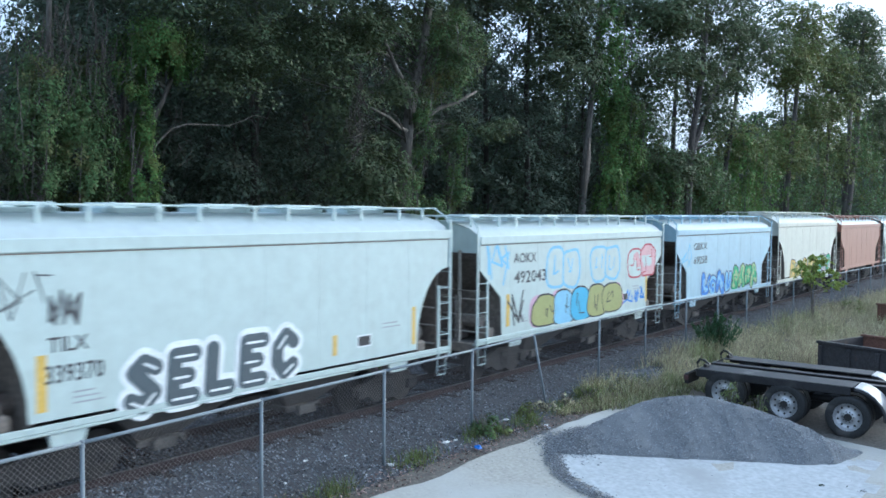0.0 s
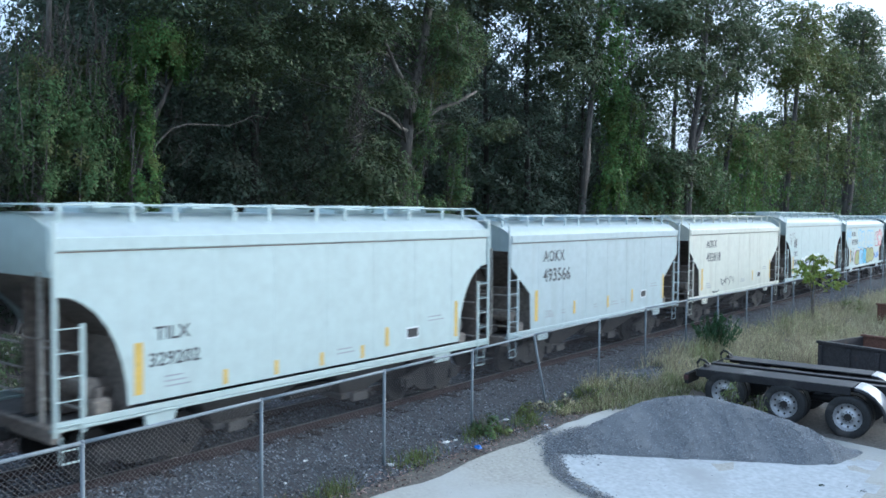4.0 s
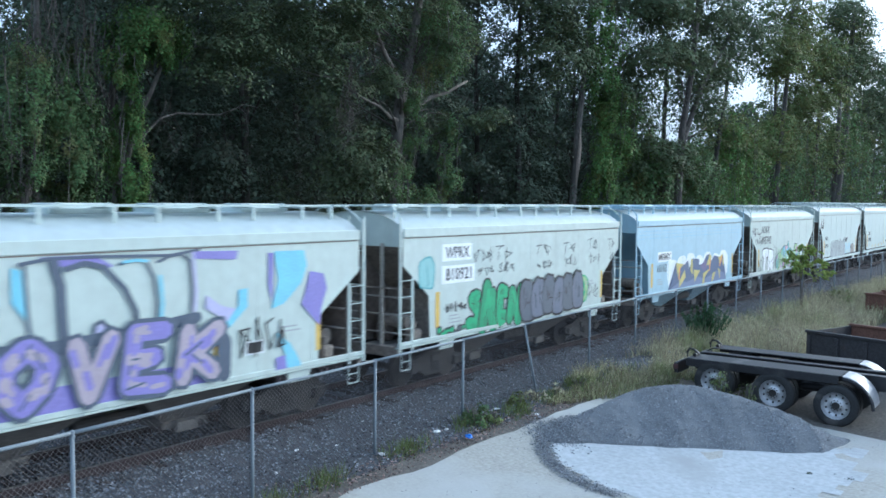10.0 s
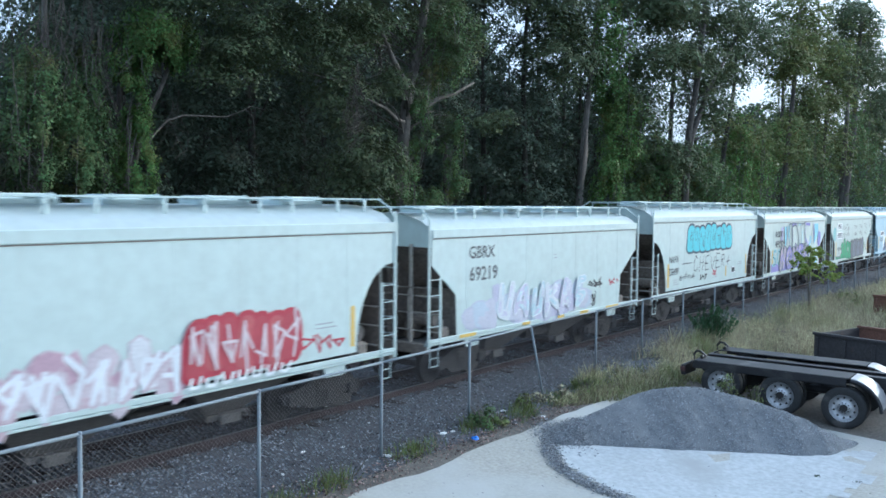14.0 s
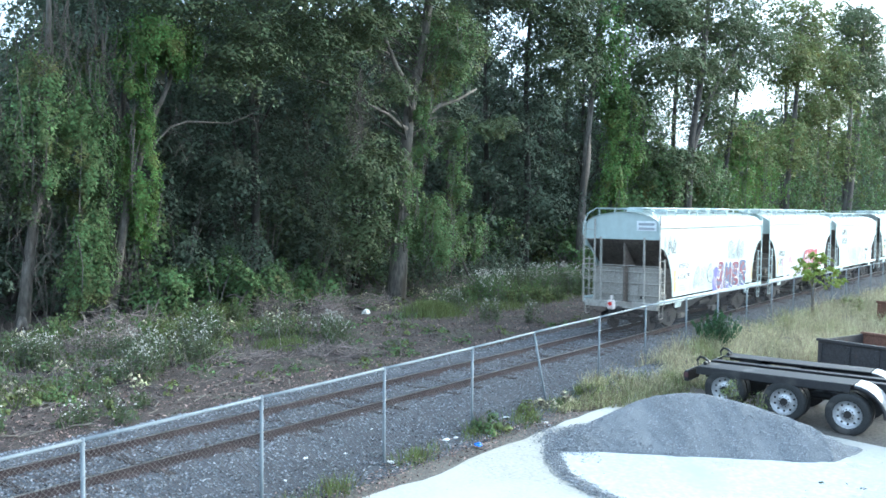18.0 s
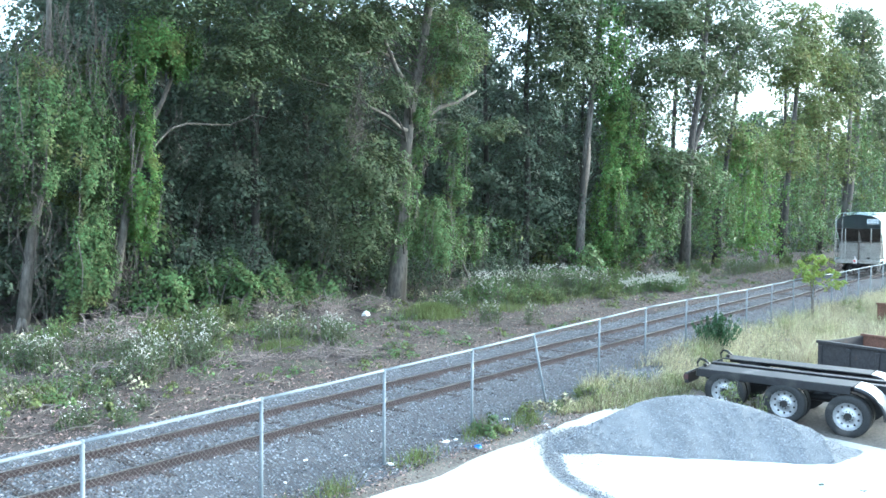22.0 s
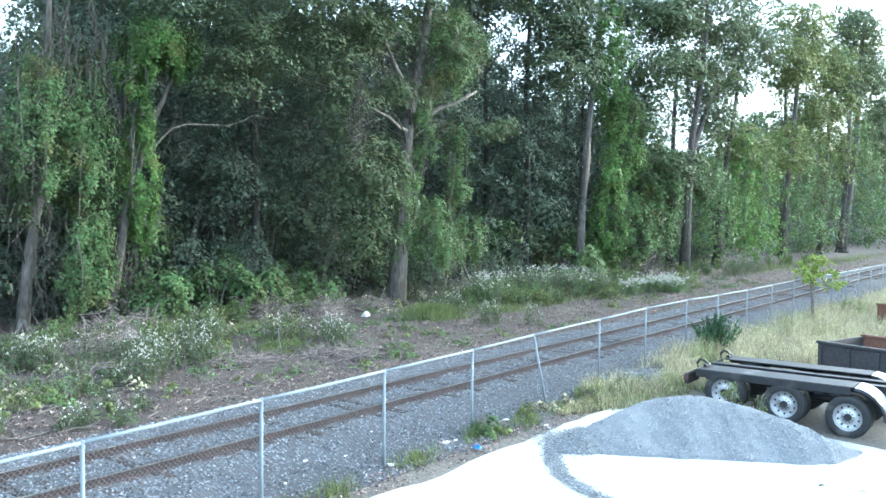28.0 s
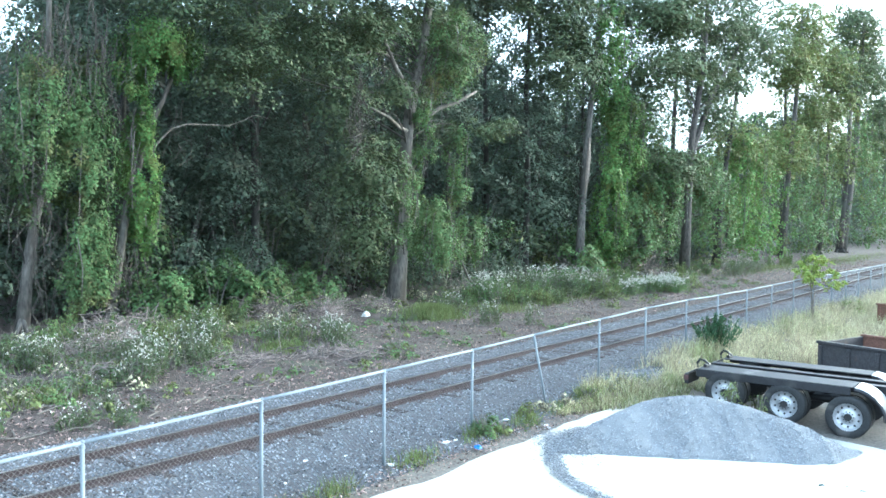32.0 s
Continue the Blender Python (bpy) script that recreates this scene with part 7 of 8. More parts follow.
tree(48.5, 30.5, [(0, 0), (0.3, 6), (0.2, 12), (0.6, 18)], 0.24, BARK, at(48.5, 30.5, (48.9, 30.5, 11.1, 3.4, 3.3, 5760), (53.6, 30.5, 17.6, 4.6, 2.2, 5120), (50.1, 30.5, 6.2, 4.2, 3.0, 5760), (42.0, 30.5, 16.4, 3.2, 1.8, 4480), (47.5, 31, 20, 6, 2.4, 6720), (38.5, 31, 11.5, 3.0, 2.6, 5120), (40.5, 31, 20, 4.0, 2.0, 4160)), DARK_LEAF, 0.22, "shaded tree behind the front row of the wood", 10, high=at(48.5, 30.5, (40.0, 30.0, 21.5, 5.0, 1.8, 1500), (49.0, 30.0, 24.0, 5.0, 2.0, 1500)))
tree(26.0, 31.2, [(0, 0), (0.3, 5), (0.1, 10), (0.4, 15)], 0.22, BARK, at(26.0, 31.2, (27.0, 31.0, 9.5, 2.4, 2.2, 3400), (24.4, 31.0, 12.2, 2.4, 1.6, 2600), (23.8, 31.0, 6.7, 2.4, 2.0, 3000), (28.5, 31.0, 6.4, 2.6, 2.2, 3000), (22.9, 31.0, 9.6, 1.7, 1.4, 1800), (32.4, 31.0, 13.0, 3.0, 1.8, 2600), (26, 31.5, 15, 4, 2, 2800)), DARK_LEAF, 0.18, "shaded tree behind the great oak", 11, high=at(26.0, 31.2, (24.0, 31.5, 18.5, 5.0, 2.0, 1600), (31.0, 32.0, 19.5, 5.0, 2.0, 1600)))
tree(19.5, 31.5, [(0, 0), (0.1, 5), (0.3, 10), (0.2, 14)], 0.2, BARK, at(19.5, 31.5, (17.8, 31.2, 12.0, 2.3, 1.4, 2600), (20.5, 31.5, 13.0, 2.3, 1.6, 2400), (20.5, 31.5, 4.5, 1.8, 2.2, 2200), (21.5, 31.8, 8.0, 1.6, 1.8, 1800)), DARK_LEAF, 0.17, "shaded tree behind the vine columns", 12)
tree(66.0, 27.6, [(0, 0), (0.3, 6), (0.2, 12), (0.6, 18)], 0.24, BARK, at(66.0, 27.6, (70.7, 27.2, 13.9, 2.6, 3.0, 2720), (57.9, 27.4, 12.1, 2.6, 3.0, 3040), (76.4, 27, 17.7, 7.6, 1.2, 3360), (64.9, 27, 17.0, 6.6, 1.4, 3200), (72.1, 27.6, 7.7, 4.0, 1.8, 2200), (64.3, 27.2, 7.4, 4.2, 2.5, 4160), (88.5, 27, 21.6, 4.6, 2.0, 2000), (60.5, 27, 19.4, 6.0, 1.7, 3520), (59.3, 27.0, 12.2, 2.2, 2.6, 2200), (61.5, 26.4, 8.2, 4.4, 1.3, 3600)), LEAF, 0.26, "leafy tree behind the open-crowned one", 13, vines=at(66.0, 27.6, (60.2, 25.6, 4.5, 1.7, 2.8, 2000), (69.0, 25.2, 4.6, 2.2, 3.4, 2200), (57.0, 26.2, 3.4, 1.6, 2.6, 1900), (66.4, 25.4, 7.4, 1.6, 2.4, 1500)), vine_leaf=VINE_LEAF)
tree(94.0, 27.0, [(0, 0), (0.3, 6), (0.2, 12), (0.6, 20)], 0.24, BARK, at(94.0, 27.0, (98.0, 27, 15.7, 5.6, 4.6, 4700), (99.0, 26.6, 11.0, 6.0, 3.4, 3000), (119.0, 26, 27.0, 12.0, 3.2, 4160), (127.4, 26, 15.9, 12.0, 4.2, 4480), (79.3, 26.5, 10.0, 4.6, 1.9, 2720)), GOLD_LEAF, 0.32, "yellowing tree in the wood's far edge", 14)
for i in range(7):
    X, Y0 = 138.0 + 13 * i, 23.5 + (i % 3)
    tree(X, Y0, [(0, 0.0), (0.6, 8.0), (1.0, 16.0), (1.6, 24.0)], 0.4, BARK, [(rand(-4, 4), rand(-1, 1), rand(12, 26), 6, 3, 4, 1500) for _ in range(4)], LEAF, 0.45,
         "tall far tree at the track's vanishing end", 20 + i, vines=[(rand(-4, 0), -0.5, 6, 3, 2, 6, 1300), (rand(1, 5), -0.5, 8, 2.5, 2, 7, 1000)])


# the wood behind: a few grown trees of different habit, copied through the depth of the plan
def wood_tree(height, wide, n, seed, leaf, size, low=0.02):
    rng = np.random.default_rng(seed)
    tr = empty("woodland_tree", "shaded tree deep in the wood", "tree", "trees of the wood")
    bm = bmesh.new()
    tube(bm, [(0, 0, -0.3), (0.1, 0.1, height * 0.3), (0.3, 0, height * 0.65), (0.2, 0.1, height * 0.95)], [0.24, 0.19, 0.12, 0.04], 8)
    part("trunk", bm, BARK, tr, smooth=True)
    bm = bmesh.new()
    pts = []
    for k in range(15):
        z = height * (low + (1 - low) * (k + 0.5) / 15)
        a = k * 2.4 + seed
        r = wide * (1.0 - 0.45 * abs(z / height - 0.5) * 2) * rng.uniform(0.35, 0.8)
        cx, cy = r * math.cos(a), r * math.sin(a)
        tube(bm, [(0.2, 0, max(0.4, z - height * 0.10)), (cx * 0.5, cy * 0.5, z - 0.2), (cx, cy, z)], [0.06, 0.04, 0.012], 5)
        pts.append(clump(rng, cx, cy, z, wide * 0.5, wide * 0.5, height * 0.075, n // 15, 7))
    part("branching", bm, BARK, tr, smooth=True)
    part("crown", quads("crown", leaves(rng, np.concatenate(pts), size, loose=0.2)), leaf, tr)
    return tr


MODELS = [wood_tree(1.0 * h, w, n, s, lf, sz) for h, w, n, s, lf, sz in ((19, 3.4, 4400, 51, DARK_LEAF, 0.23), (17, 3.8, 4400, 52, DARK_LEAF, 0.23), (13, 3.0, 4000, 53, LEAF, 0.19), (11, 3.0, 3600, 54, DARK_LEAF, 0.20), (9, 2.6, 3200, 55, LEAF, 0.19), (18, 3.8, 2100, 56, DARK_LEAF, 0.34))]
rr = random.Random(77)
spots = []
for row, y in enumerate((33.5, 38, 43, 49, 56)):
    x = 6.0 + row * 3.5
    while x < 90 + row * 28:
        az = math.degrees(math.atan2(x, y))
        # a clearing beyond lets the sky in low between two bearings
        tall = 4 if 65.5 < az < 73.5 else (2 if 55.8 < az < 57.8 else (2 if az < 27.2 else (0 if az < 77 else 2)))
        kind = min(4, tall + rr.choice((0, 0, 1)))
        spots.append((x + rr.uniform(-1.2, 1.2), y + rr.uniform(-1.5, 1.5), 5 if kind < 2 and row > 1 else kind))
        x += (3.6 if x < 60 else 5.2) + row * 1.0
for x, y, k in spots:
    s = rr.uniform(0.9, 1.1)
    o = copy_thing(MODELS[k], pose(x, y, level(x, y) - 0.1, 0, 0, rr.uniform(0, 360)))
    o.scale = (s, s, s)
for o in MODELS:
    for q in [*o.children_recursive, o]:
        bpy.data.objects.remove(q)


# the closed depth of the wood, far behind the trees that stand apart
rng = np.random.default_rng(401)
far_pts, far_size = [], []
for x0, x1, y, h, k in ((-30, 33, 64, 15, 11000), (33, 88, 64, 27, 24000), (88, 97.5, 66, 32, 8500), (97.5, 103.5, 66, 21, 3500), (103.5, 142, 66, 22, 9000), (130, 172, 60, 16, 6000), (168, 330, 60, 27, 17000), (-30, 38, 74, 16, 8000), (38, 100, 74, 29, 16000), (118, 160, 76, 24, 6000), (-10, 60, 47, 15, 15000), (81, 103, 48, 13, 5000), (60, 150, 48, 5, 6000)):
    x = rng.uniform(x0, x1, k)
    top = h * (0.85 + 0.2 * np.sin(x * 0.37) * np.sin(x * 0.13 + 1))
    far_size.append(np.full(k, 1.5 if x0 > 110 else (1.0 if y < 65 else 0.75)))
    far_pts.append(np.stack([x, y + rng.normal(size=k) * 2.0, top * rng.uniform(0, 1, k) ** 0.85], 1))
tagged(part("far_woods", quads("far_woods", leaves(rng, np.concatenate(far_pts), np.concatenate(far_size))), DARK_LEAF), "dark closed mass of leaves deep in the wood", "woods", kind="stuff")


# ---- undergrowth ----
def bush(x, y, r, h, n, leaf, size, label, seed, name="bush"):
    rng = np.random.default_rng(seed)
    b = empty(name, label, "bush", m=pose(x, y, level(x, y)))
    bm = bmesh.new()
    for k in range(9):
        a, q = rng.uniform(0, math.tau), rng.uniform(0.3, 0.9)
        tube(bm, [(0.05 * math.cos(a), 0.05 * math.sin(a), -0.1), (r * q * 0.5 * math.cos(a), r * q * 0.5 * math.sin(a), h * 0.5), (r * q * math.cos(a), r * q * math.sin(a), h * rng.uniform(0.7, 1))], [0.025, 0.018, 0.006], 5)
    tagged(part("stem", bm, TWIG, b), kind="stuff")
    part("foliage", quads("foliage", leaves(rng, clump(rng, 0, 0, h * 0.55, r, r, h * 0.5, n, 16, 1.1), size, -0.3)), leaf, b)
    return b


for i, (x, y, r, h, n) in enumerate(((19.9, 28.6, 1.5, 2.2, 3400), (21.6, 28.2, 1.6, 2.6, 3600), (23.6, 28.8, 1.6, 2.9, 3200), (25.6, 28.6, 1.7, 2.3, 3000), (27.6, 28.4, 1.5, 2.0, 2400), (18.9, 29.6, 1.3, 2.4, 1800), (12.8, 30.5, 1.6, 2.4, 1800), (26, 31.5, 2, 4.6, 2600), (34.5, 28.6, 1.8, 2.8, 2200), (38.5, 29.4, 2.0, 3.4, 2200), (43, 30.0, 2.0, 3.0, 2000), (47.5, 30.4, 2.0, 3.4, 2000), (22, 31, 2, 5.2, 2800), (17, 32.5, 2, 3.5, 2000), (29.6, 30.6, 1.8, 4.2, 2200), (24.2, 30.2, 1.6, 3.8, 2200))):
    bush(x, y, r, h, n, VINE_LEAF if i < 6 else DARK_LEAF, 0.14, "rounded green bush at the wood's edge" if i < 6 else "dark bush in the shade of the wood", 200 + i)
for i, (x, y, h) in enumerate(((32.5, 31.0, 5.5), (36.5, 31.5, 6.0), (40.5, 32.0, 5.0), (45.0, 32.0, 6.0), (50.5, 31.5, 5.0), (55.0, 31.0, 5.5), (60.0, 30.5, 5.0), (20.5, 32.0, 6.5), (28.0, 32.5, 6.5))):
    bush(x, y, 2.3, h, 2600, VINE_LEAF if i % 2 else LEAF, 0.19, "tall shaded shrub between the trunks", 330 + i)
for i in range(16):
    x = 52 + i * 6.5 + rand(-2, 2)
    bush(x, 29 + rand(-1.5, 2.5), 2.6, rand(2.5, 4.5), 1500, VINE_LEAF if i % 3 == 0 else DARK_LEAF, 0.24, "tangled bush in the shade of the wood", 230 + i)


def juniper(x, y, h):
    """A spiky young evergreen: fronds that fan up and outward from the ground, needles along them."""
    rng = np.random.default_rng(260)
    b = empty("juniper_bush", "small dark green spiky evergreen bush against the fence", "bush", m=pose(x, y, level(x, y)))
    bm = bmesh.new()
    pts = []
    for k in range(46):
        a, out, up = k * 2.4, rng.uniform(0.1, 0.85), rng.uniform(0.55, 1.0)
        e = np.array((out * h * 0.75 * math.cos(a), out * h * 0.75 * math.sin(a), h * up * (1.05 - 0.25 * out)))
        tube(bm, [(0, 0, -0.05), tuple(e * 0.5 + np.array((0, 0, -0.06 * h))), tuple(e)], [0.018, 0.012, 0.004], 4)
        t = rng.uniform(0.25, 1.04, 120)
        pts.append(np.outer(t, e) + rng.normal(size=(120, 3)) * (0.12 * (1.15 - t))[:, None])
    tagged(part("stem", bm, TWIG, b), kind="stuff")
    part("foliage", quads("foliage", leaves(rng, np.concatenate(pts), 0.10, -0.8, 0.28)), mat("juniper_needles", (0.048, 0.098, 0.040), 0.6, 0.3, 1.5, 6, 0, island=0.4, leaf=0.2), b)
    return b


juniper(28.9, 10.35, 1.5)
bush(15.0, 10.35, 0.34, 0.5, 500, VINE_LEAF, 0.07, "low green weed at the fence's foot", 261, "weed")
bush(21.55, 7.3, 0.24, 1.0, 520, GRASS, 0.055, "bright green weed beside the trailer's wheel", 262, "weed")
bush(21.75, 6.62, 0.2, 0.75, 260, GRASS, 0.05, "bright green weed beside the trailer's wheel", 263, "weed")
bush(22.7, 7.0, 0.25, 0.6, 300, GRASS, 0.05, "green weed between the trailer's wheels", 264, "weed")
bush(42.0, 20.9, 1.2, 0.6, 420, GRASS, 0.10, "low pale-leaved shrub on the verge", 267)
bush(52.3, 20.9, 1.1, 1.2, 1200, GRASS, 0.10, "rounded green bush beside white flowers", 268)
bush(46.0, 10.0, 0.9, 0.7, 900, GRASS, 0.12, "low green shrub in dry grass", 265, "weed")
for i, (x, y, r, h) in enumerate(((17.76, 4.18, 0.09, 0.08), (18.02, 3.77, 0.06, 0.07), (17.93, 3.5, 0.1, 0.08))):
    bush(x, y, r, h, 160, DARK_LEAF, 0.05, "small dark weed in a crack of the concrete", 270 + i, "weed")
for i, (x, y, r, h) in enumerate(((16.9, 10.5, 0.35, 0.5), (17.7, 10.45, 0.4, 0.45), (15.5, 10.25, 0.3, 0.4), (18.6, 10.4, 0.35, 0.5), (19.6, 10.3, 0.4, 0.6))):
    bush(x, y, r * 0.75, h * 0.7, 260, STRAW if i % 2 else GRASS, 0.07, "dry brown weed beside the fence" if i % 2 else "ragged green weed beside the fence", 280 + i, "weed")
# the young lime-green tree at the fence


def sapling(x, y):
    """A slim young tree: two bare stems that branch into flat layered sprays, one reaching along the fence."""
    rng = np.random.default_rng(266)
    b = empty("sapling", "young lime-green sapling beside the fence", "tree", m=pose(x, y, level(x, y)))
    bm = bmesh.new()
    tube(bm, [(-0.10, 0, -0.1), (-0.12, 0, 0.9), (-0.25, 0.05, 1.7), (-0.3, 0, 2.5)], [0.04, 0.032, 0.022, 0.008], 6)
    tube(bm, [(0.08, 0, -0.1), (0.12, 0, 0.9), (0.35, 0, 1.6), (0.7, -0.05, 2.0)], [0.034, 0.028, 0.018, 0.006], 6)
    part("trunk", bm, TWIG, b)
    bm, pts = bmesh.new(), []
    for cx, cy, cz, r, n in ((-0.2, 0.0, 2.85, 0.6, 420), (-0.9, 0.1, 2.5, 0.55, 330), (0.4, -0.1, 2.6, 0.6, 400), (1.1, -0.3, 2.2, 0.55, 330), (1.9, -0.5, 1.75, 0.5, 240), (-0.8, -0.2, 1.95, 0.5, 240), (0.2, 0.1, 1.9, 0.55, 260), (1.4, -0.4, 1.45, 0.4, 130), (-0.2, 0.0, 2.3, 0.55, 280), (-1.3, 0.0, 2.1, 0.4, 150), (2.4, -0.6, 1.6, 0.35, 110)):
        tube(bm, [(0.0, 0, cz - 0.5), (cx * 0.6, cy * 0.6, cz - 0.15), (cx, cy, cz)], [0.016, 0.011, 0.005], 4)
        pts.append(clump(rng, cx, cy, cz, r, r, r * 0.45, n, 7))
    tagged(part("branching", bm, TWIG, b), kind="stuff")
    part("crown", quads("crown", leaves(rng, np.concatenate(pts), 0.11, loose=0.55)), LIME_LEAF, b)
    return b


sapling(41.1, 10.3)


def blades(rng, pts, h, w):
    """Grass blades: narrow upright quads leaning at random."""
    n = len(pts)
    a = rng.uniform(0, math.tau, n)
    side = np.stack([np.cos(a), np.sin(a), np.zeros(n)], 1) * w
    tip = np.stack([rng.normal(size=n) * 0.35, rng.normal(size=n) * 0.35, np.ones(n)], 1) * (h * rng.uniform(0.5, 1.3, n))[:, None]
    return np.stack([pts - side, pts + side, pts + tip + side * 0.2, pts + tip - side * 0.2], 1)


def patch(rng, n, spots_):
    out = []
    for x, y, rx, ry, share in spots_:
        k = int(n * share)
        px, py = x + rng.normal(size=k) * rx * 0.5, y + rng.normal(size=k) * ry * 0.5
        out.append(np.stack([px, py, np.interp(py, GROUND_Y, GROUND_Z) - 0.01], 1))
    return np.concatenate(out)


rng = np.random.default_rng(91)
# dry grass between fence and yard
n = 36000
px = 17.6 + 55 * rng.uniform(0, 1, n) ** 1.2
lo = np.interp(px, (17.5, 19, 20.5, 24, 30, 40, 72), (10.2, 9.8, 9.0, 8.4, 7.5, 7.0, 6.3))
hi = np.interp(px, (17.5, 24, 30, 36, 72), (10.75, 11.0, 10.9, 10.6, 9.8))
py = lo + (hi - lo) * rng.uniform(0, 1, n)
keep = np.array([noise.noise((a * 0.5, b * 0.9, 1.0)) > -0.28 for a, b in zip(px, py)])
p = np.stack([px, py, np.interp(py, GROUND_Y, GROUND_Z) - 0.01], 1)[keep]
NEAR_END = mat("half_dry_grass", (0.330, 0.310, 0.190), 0.85, 0.42, 0.7, 5, 0, island=0.5, leaf=0.25, stain=(0.150, 0.175, 0.075), stain_at=0.52)
split = p[:, 0] < 23.0 + 1.6 * rng.normal(size=len(p))
near_p, far_p = p[split], p[~split]
tagged(part("dry_grass", quads("dry_grass", blades(rng, far_p, np.interp(far_p[:, 0], (16, 18, 21, 24, 30), (0.1, 0.16, 0.28, 0.44, 0.52)) * np.array([max(0.35, 1 + 1.1 * noise.noise((a * 0.9, b * 1.2, 5.0))) for a, b in far_p[:, :2]]), 0.011)), STRAW), "tall straw-coloured dry grass along the fence", "grass", kind="stuff")
tagged(part("half_dry_grass", quads("half_dry_grass", blades(rng, near_p, np.interp(near_p[:, 0], (16, 18, 21, 24, 30), (0.1, 0.16, 0.28, 0.44, 0.52)) * np.array([max(0.35, 1 + 1.1 * noise.noise((a * 0.9, b * 1.2, 5.0))) for a, b in near_p[:, :2]]), 0.011)), NEAR_END), "half-dry yellow-green grass at the fence", "grass", kind="stuff")
seeds = np.concatenate([far_p, far_p[::2]])
seeds = seeds + np.stack([np.zeros(len(seeds)), np.zeros(len(seeds)), np.interp(seeds[:, 0], (17.6, 21, 24, 30), (0.07, 0.18, 0.34, 0.42))], 1)
seeds = seeds + rng.normal(size=seeds.shape) * (0.12, 0.12, 0.11)
tagged(part("grass_seed_heads", quads("grass_seed_heads", leaves(rng, seeds, 0.05)), STRAW), "feathery straw-coloured seed heads", "grass", kind="stuff")
p2 = p[(rng.uniform(size=len(p)) < 0.22)]
tagged(part("green_grass", quads("green_grass", blades(rng, np.concatenate([p2, patch(rng, 2100, ((12.6, 10.3, 0.7, 0.22, 0.14), (10.3, 10.25, 0.6, 0.2, 0.1), (16.6, 10.3, 0.6, 0.25, 0.14), (19.9, 10.45, 0.9, 0.3, 0.16), (18.2, 10.4, 0.7, 0.25, 0.1), (14.9, 10.4, 0.8, 0.25, 0.14), (22.5, 10.2, 1.0, 0.4, 0.1), (9.2, 10.15, 0.5, 0.2, 0.06), (21.0, 9.7, 1.2, 0.5, 0.2), (22.4, 9.2, 0.9, 0.5, 0.16)))]), 0.24, 0.009)), GRASS), "green grass tufts along the fence's foot", "grass", kind="stuff")
# far side of the track: grass, litter, flowering weeds
far = patch(rng, 23000, ((29.2, 23.0, 1.3, 1.0, 0.20), (30.6, 23.6, 1.6, 0.7, 0.08), (19.4, 21.6, 0.9, 0.7, 0.06), (21.0, 23.2, 1.0, 0.6, 0.04), (13.6, 24.2, 2.2, 1.6, 0.09), (10.4, 20.6, 1.0, 0.8, 0.05), (17.0, 23.6, 1.6, 0.9, 0.06), (21, 25.6, 3, 0.8, 0.07), (36, 24.4, 4, 1.2, 0.08), (45, 24.6, 5, 1.2, 0.07), (58, 23.6, 4, 0.9, 0.06), (37.5, 22.4, 3.5, 1.0, 0.05), (44.5, 22.0, 4.5, 1.2, 0.05), (33.5, 22.2, 1.6, 0.9, 0.05), (75, 22.0, 14, 1.4, 0.07), (95, 20.5, 18, 1.8, 0.07)))
tagged(part("verge_grass", quads("verge_grass", blades(rng, far, 0.24 + 0.26 * np.exp(-((far[:, 0] - 29.2) / 1.6) ** 2 - ((far[:, 1] - 23.2) / 1.3) ** 2), 0.011)), GRASS), "green grass and weeds on the verge before the wood", "grass", kind="stuff")
n = 84000
lx = 6 + 90 * rng.uniform(0, 1, n) ** 1.25
ly = 16.6 + 12.5 * rng.uniform(0, 1, n) ** 1.1
keep = np.array([noise.noise((a * 0.35, b * 0.5, 8.0)) + 0.5 * noise.noise((a * 1.3, b * 1.7, 2.0)) > -0.42 for a, b in zip(lx, ly)])
lx, ly = lx[keep], ly[keep]
lit = np.stack([lx, ly, np.interp(ly, GROUND_Y, GROUND_Z) + 0.02], 1)
q = leaves(rng, lit, rng.choice((0.06, 0.09, 0.14), len(lit), p=(0.55, 0.35, 0.10)), 0, 0.5)
q[:, :, 2] = lit[:, None, 2] + (q[:, :, 2] - lit[:, None, 2]) * 0.5
ex = 8.5 + 12.5 * rng.uniform(0, 1, 5200)
ey = 10.02 + 0.26 * rng.normal(size=5200) + 0.12 * np.sin(ex * 2.1)
edge = np.stack([ex, ey, np.interp(ey, GROUND_Y, GROUND_Z) + 0.075], 1)[ey > 9.75]
qe = leaves(rng, edge, rng.choice((0.035, 0.06, 0.09), len(edge), p=(0.5, 0.38, 0.12)), 0, 0.5)
qe[:, :, 2] = edge[:, None, 2] + (qe[:, :, 2] - edge[:, None, 2]) * 0.5
tagged(part("fence_litter", quads("fence_litter", qe), LITTER), "dry leaves and stalks along the concrete's edge", "leaves", kind="stuff")
tagged(part("leaf_litter", quads("leaf_litter", q), LITTER), "dry brown fallen leaves covering the verge", "leaves", kind="stuff")
bm = bmesh.new()
for _ in range(900):
    x = 7 + 55 * random.random() ** 1.4
    y = rand(17, 27)
    a, l = rand(0, math.pi), rand(0.2, 1.1)
    z = level(x, y) + 0.05
    tube(bm, [(x, y, z), (x + l * 0.5 * math.cos(a), y + l * 0.5 * math.sin(a), z + rand(0, 0.08)), (x + l * math.cos(a + 0.2), y + l * math.sin(a + 0.2), z)], [0.017, 0.013, 0.006], 4)
tagged(part("fallen_twigs", bm, TWIG), "broken twigs lying among fallen leaves", "twigs", kind="stuff")


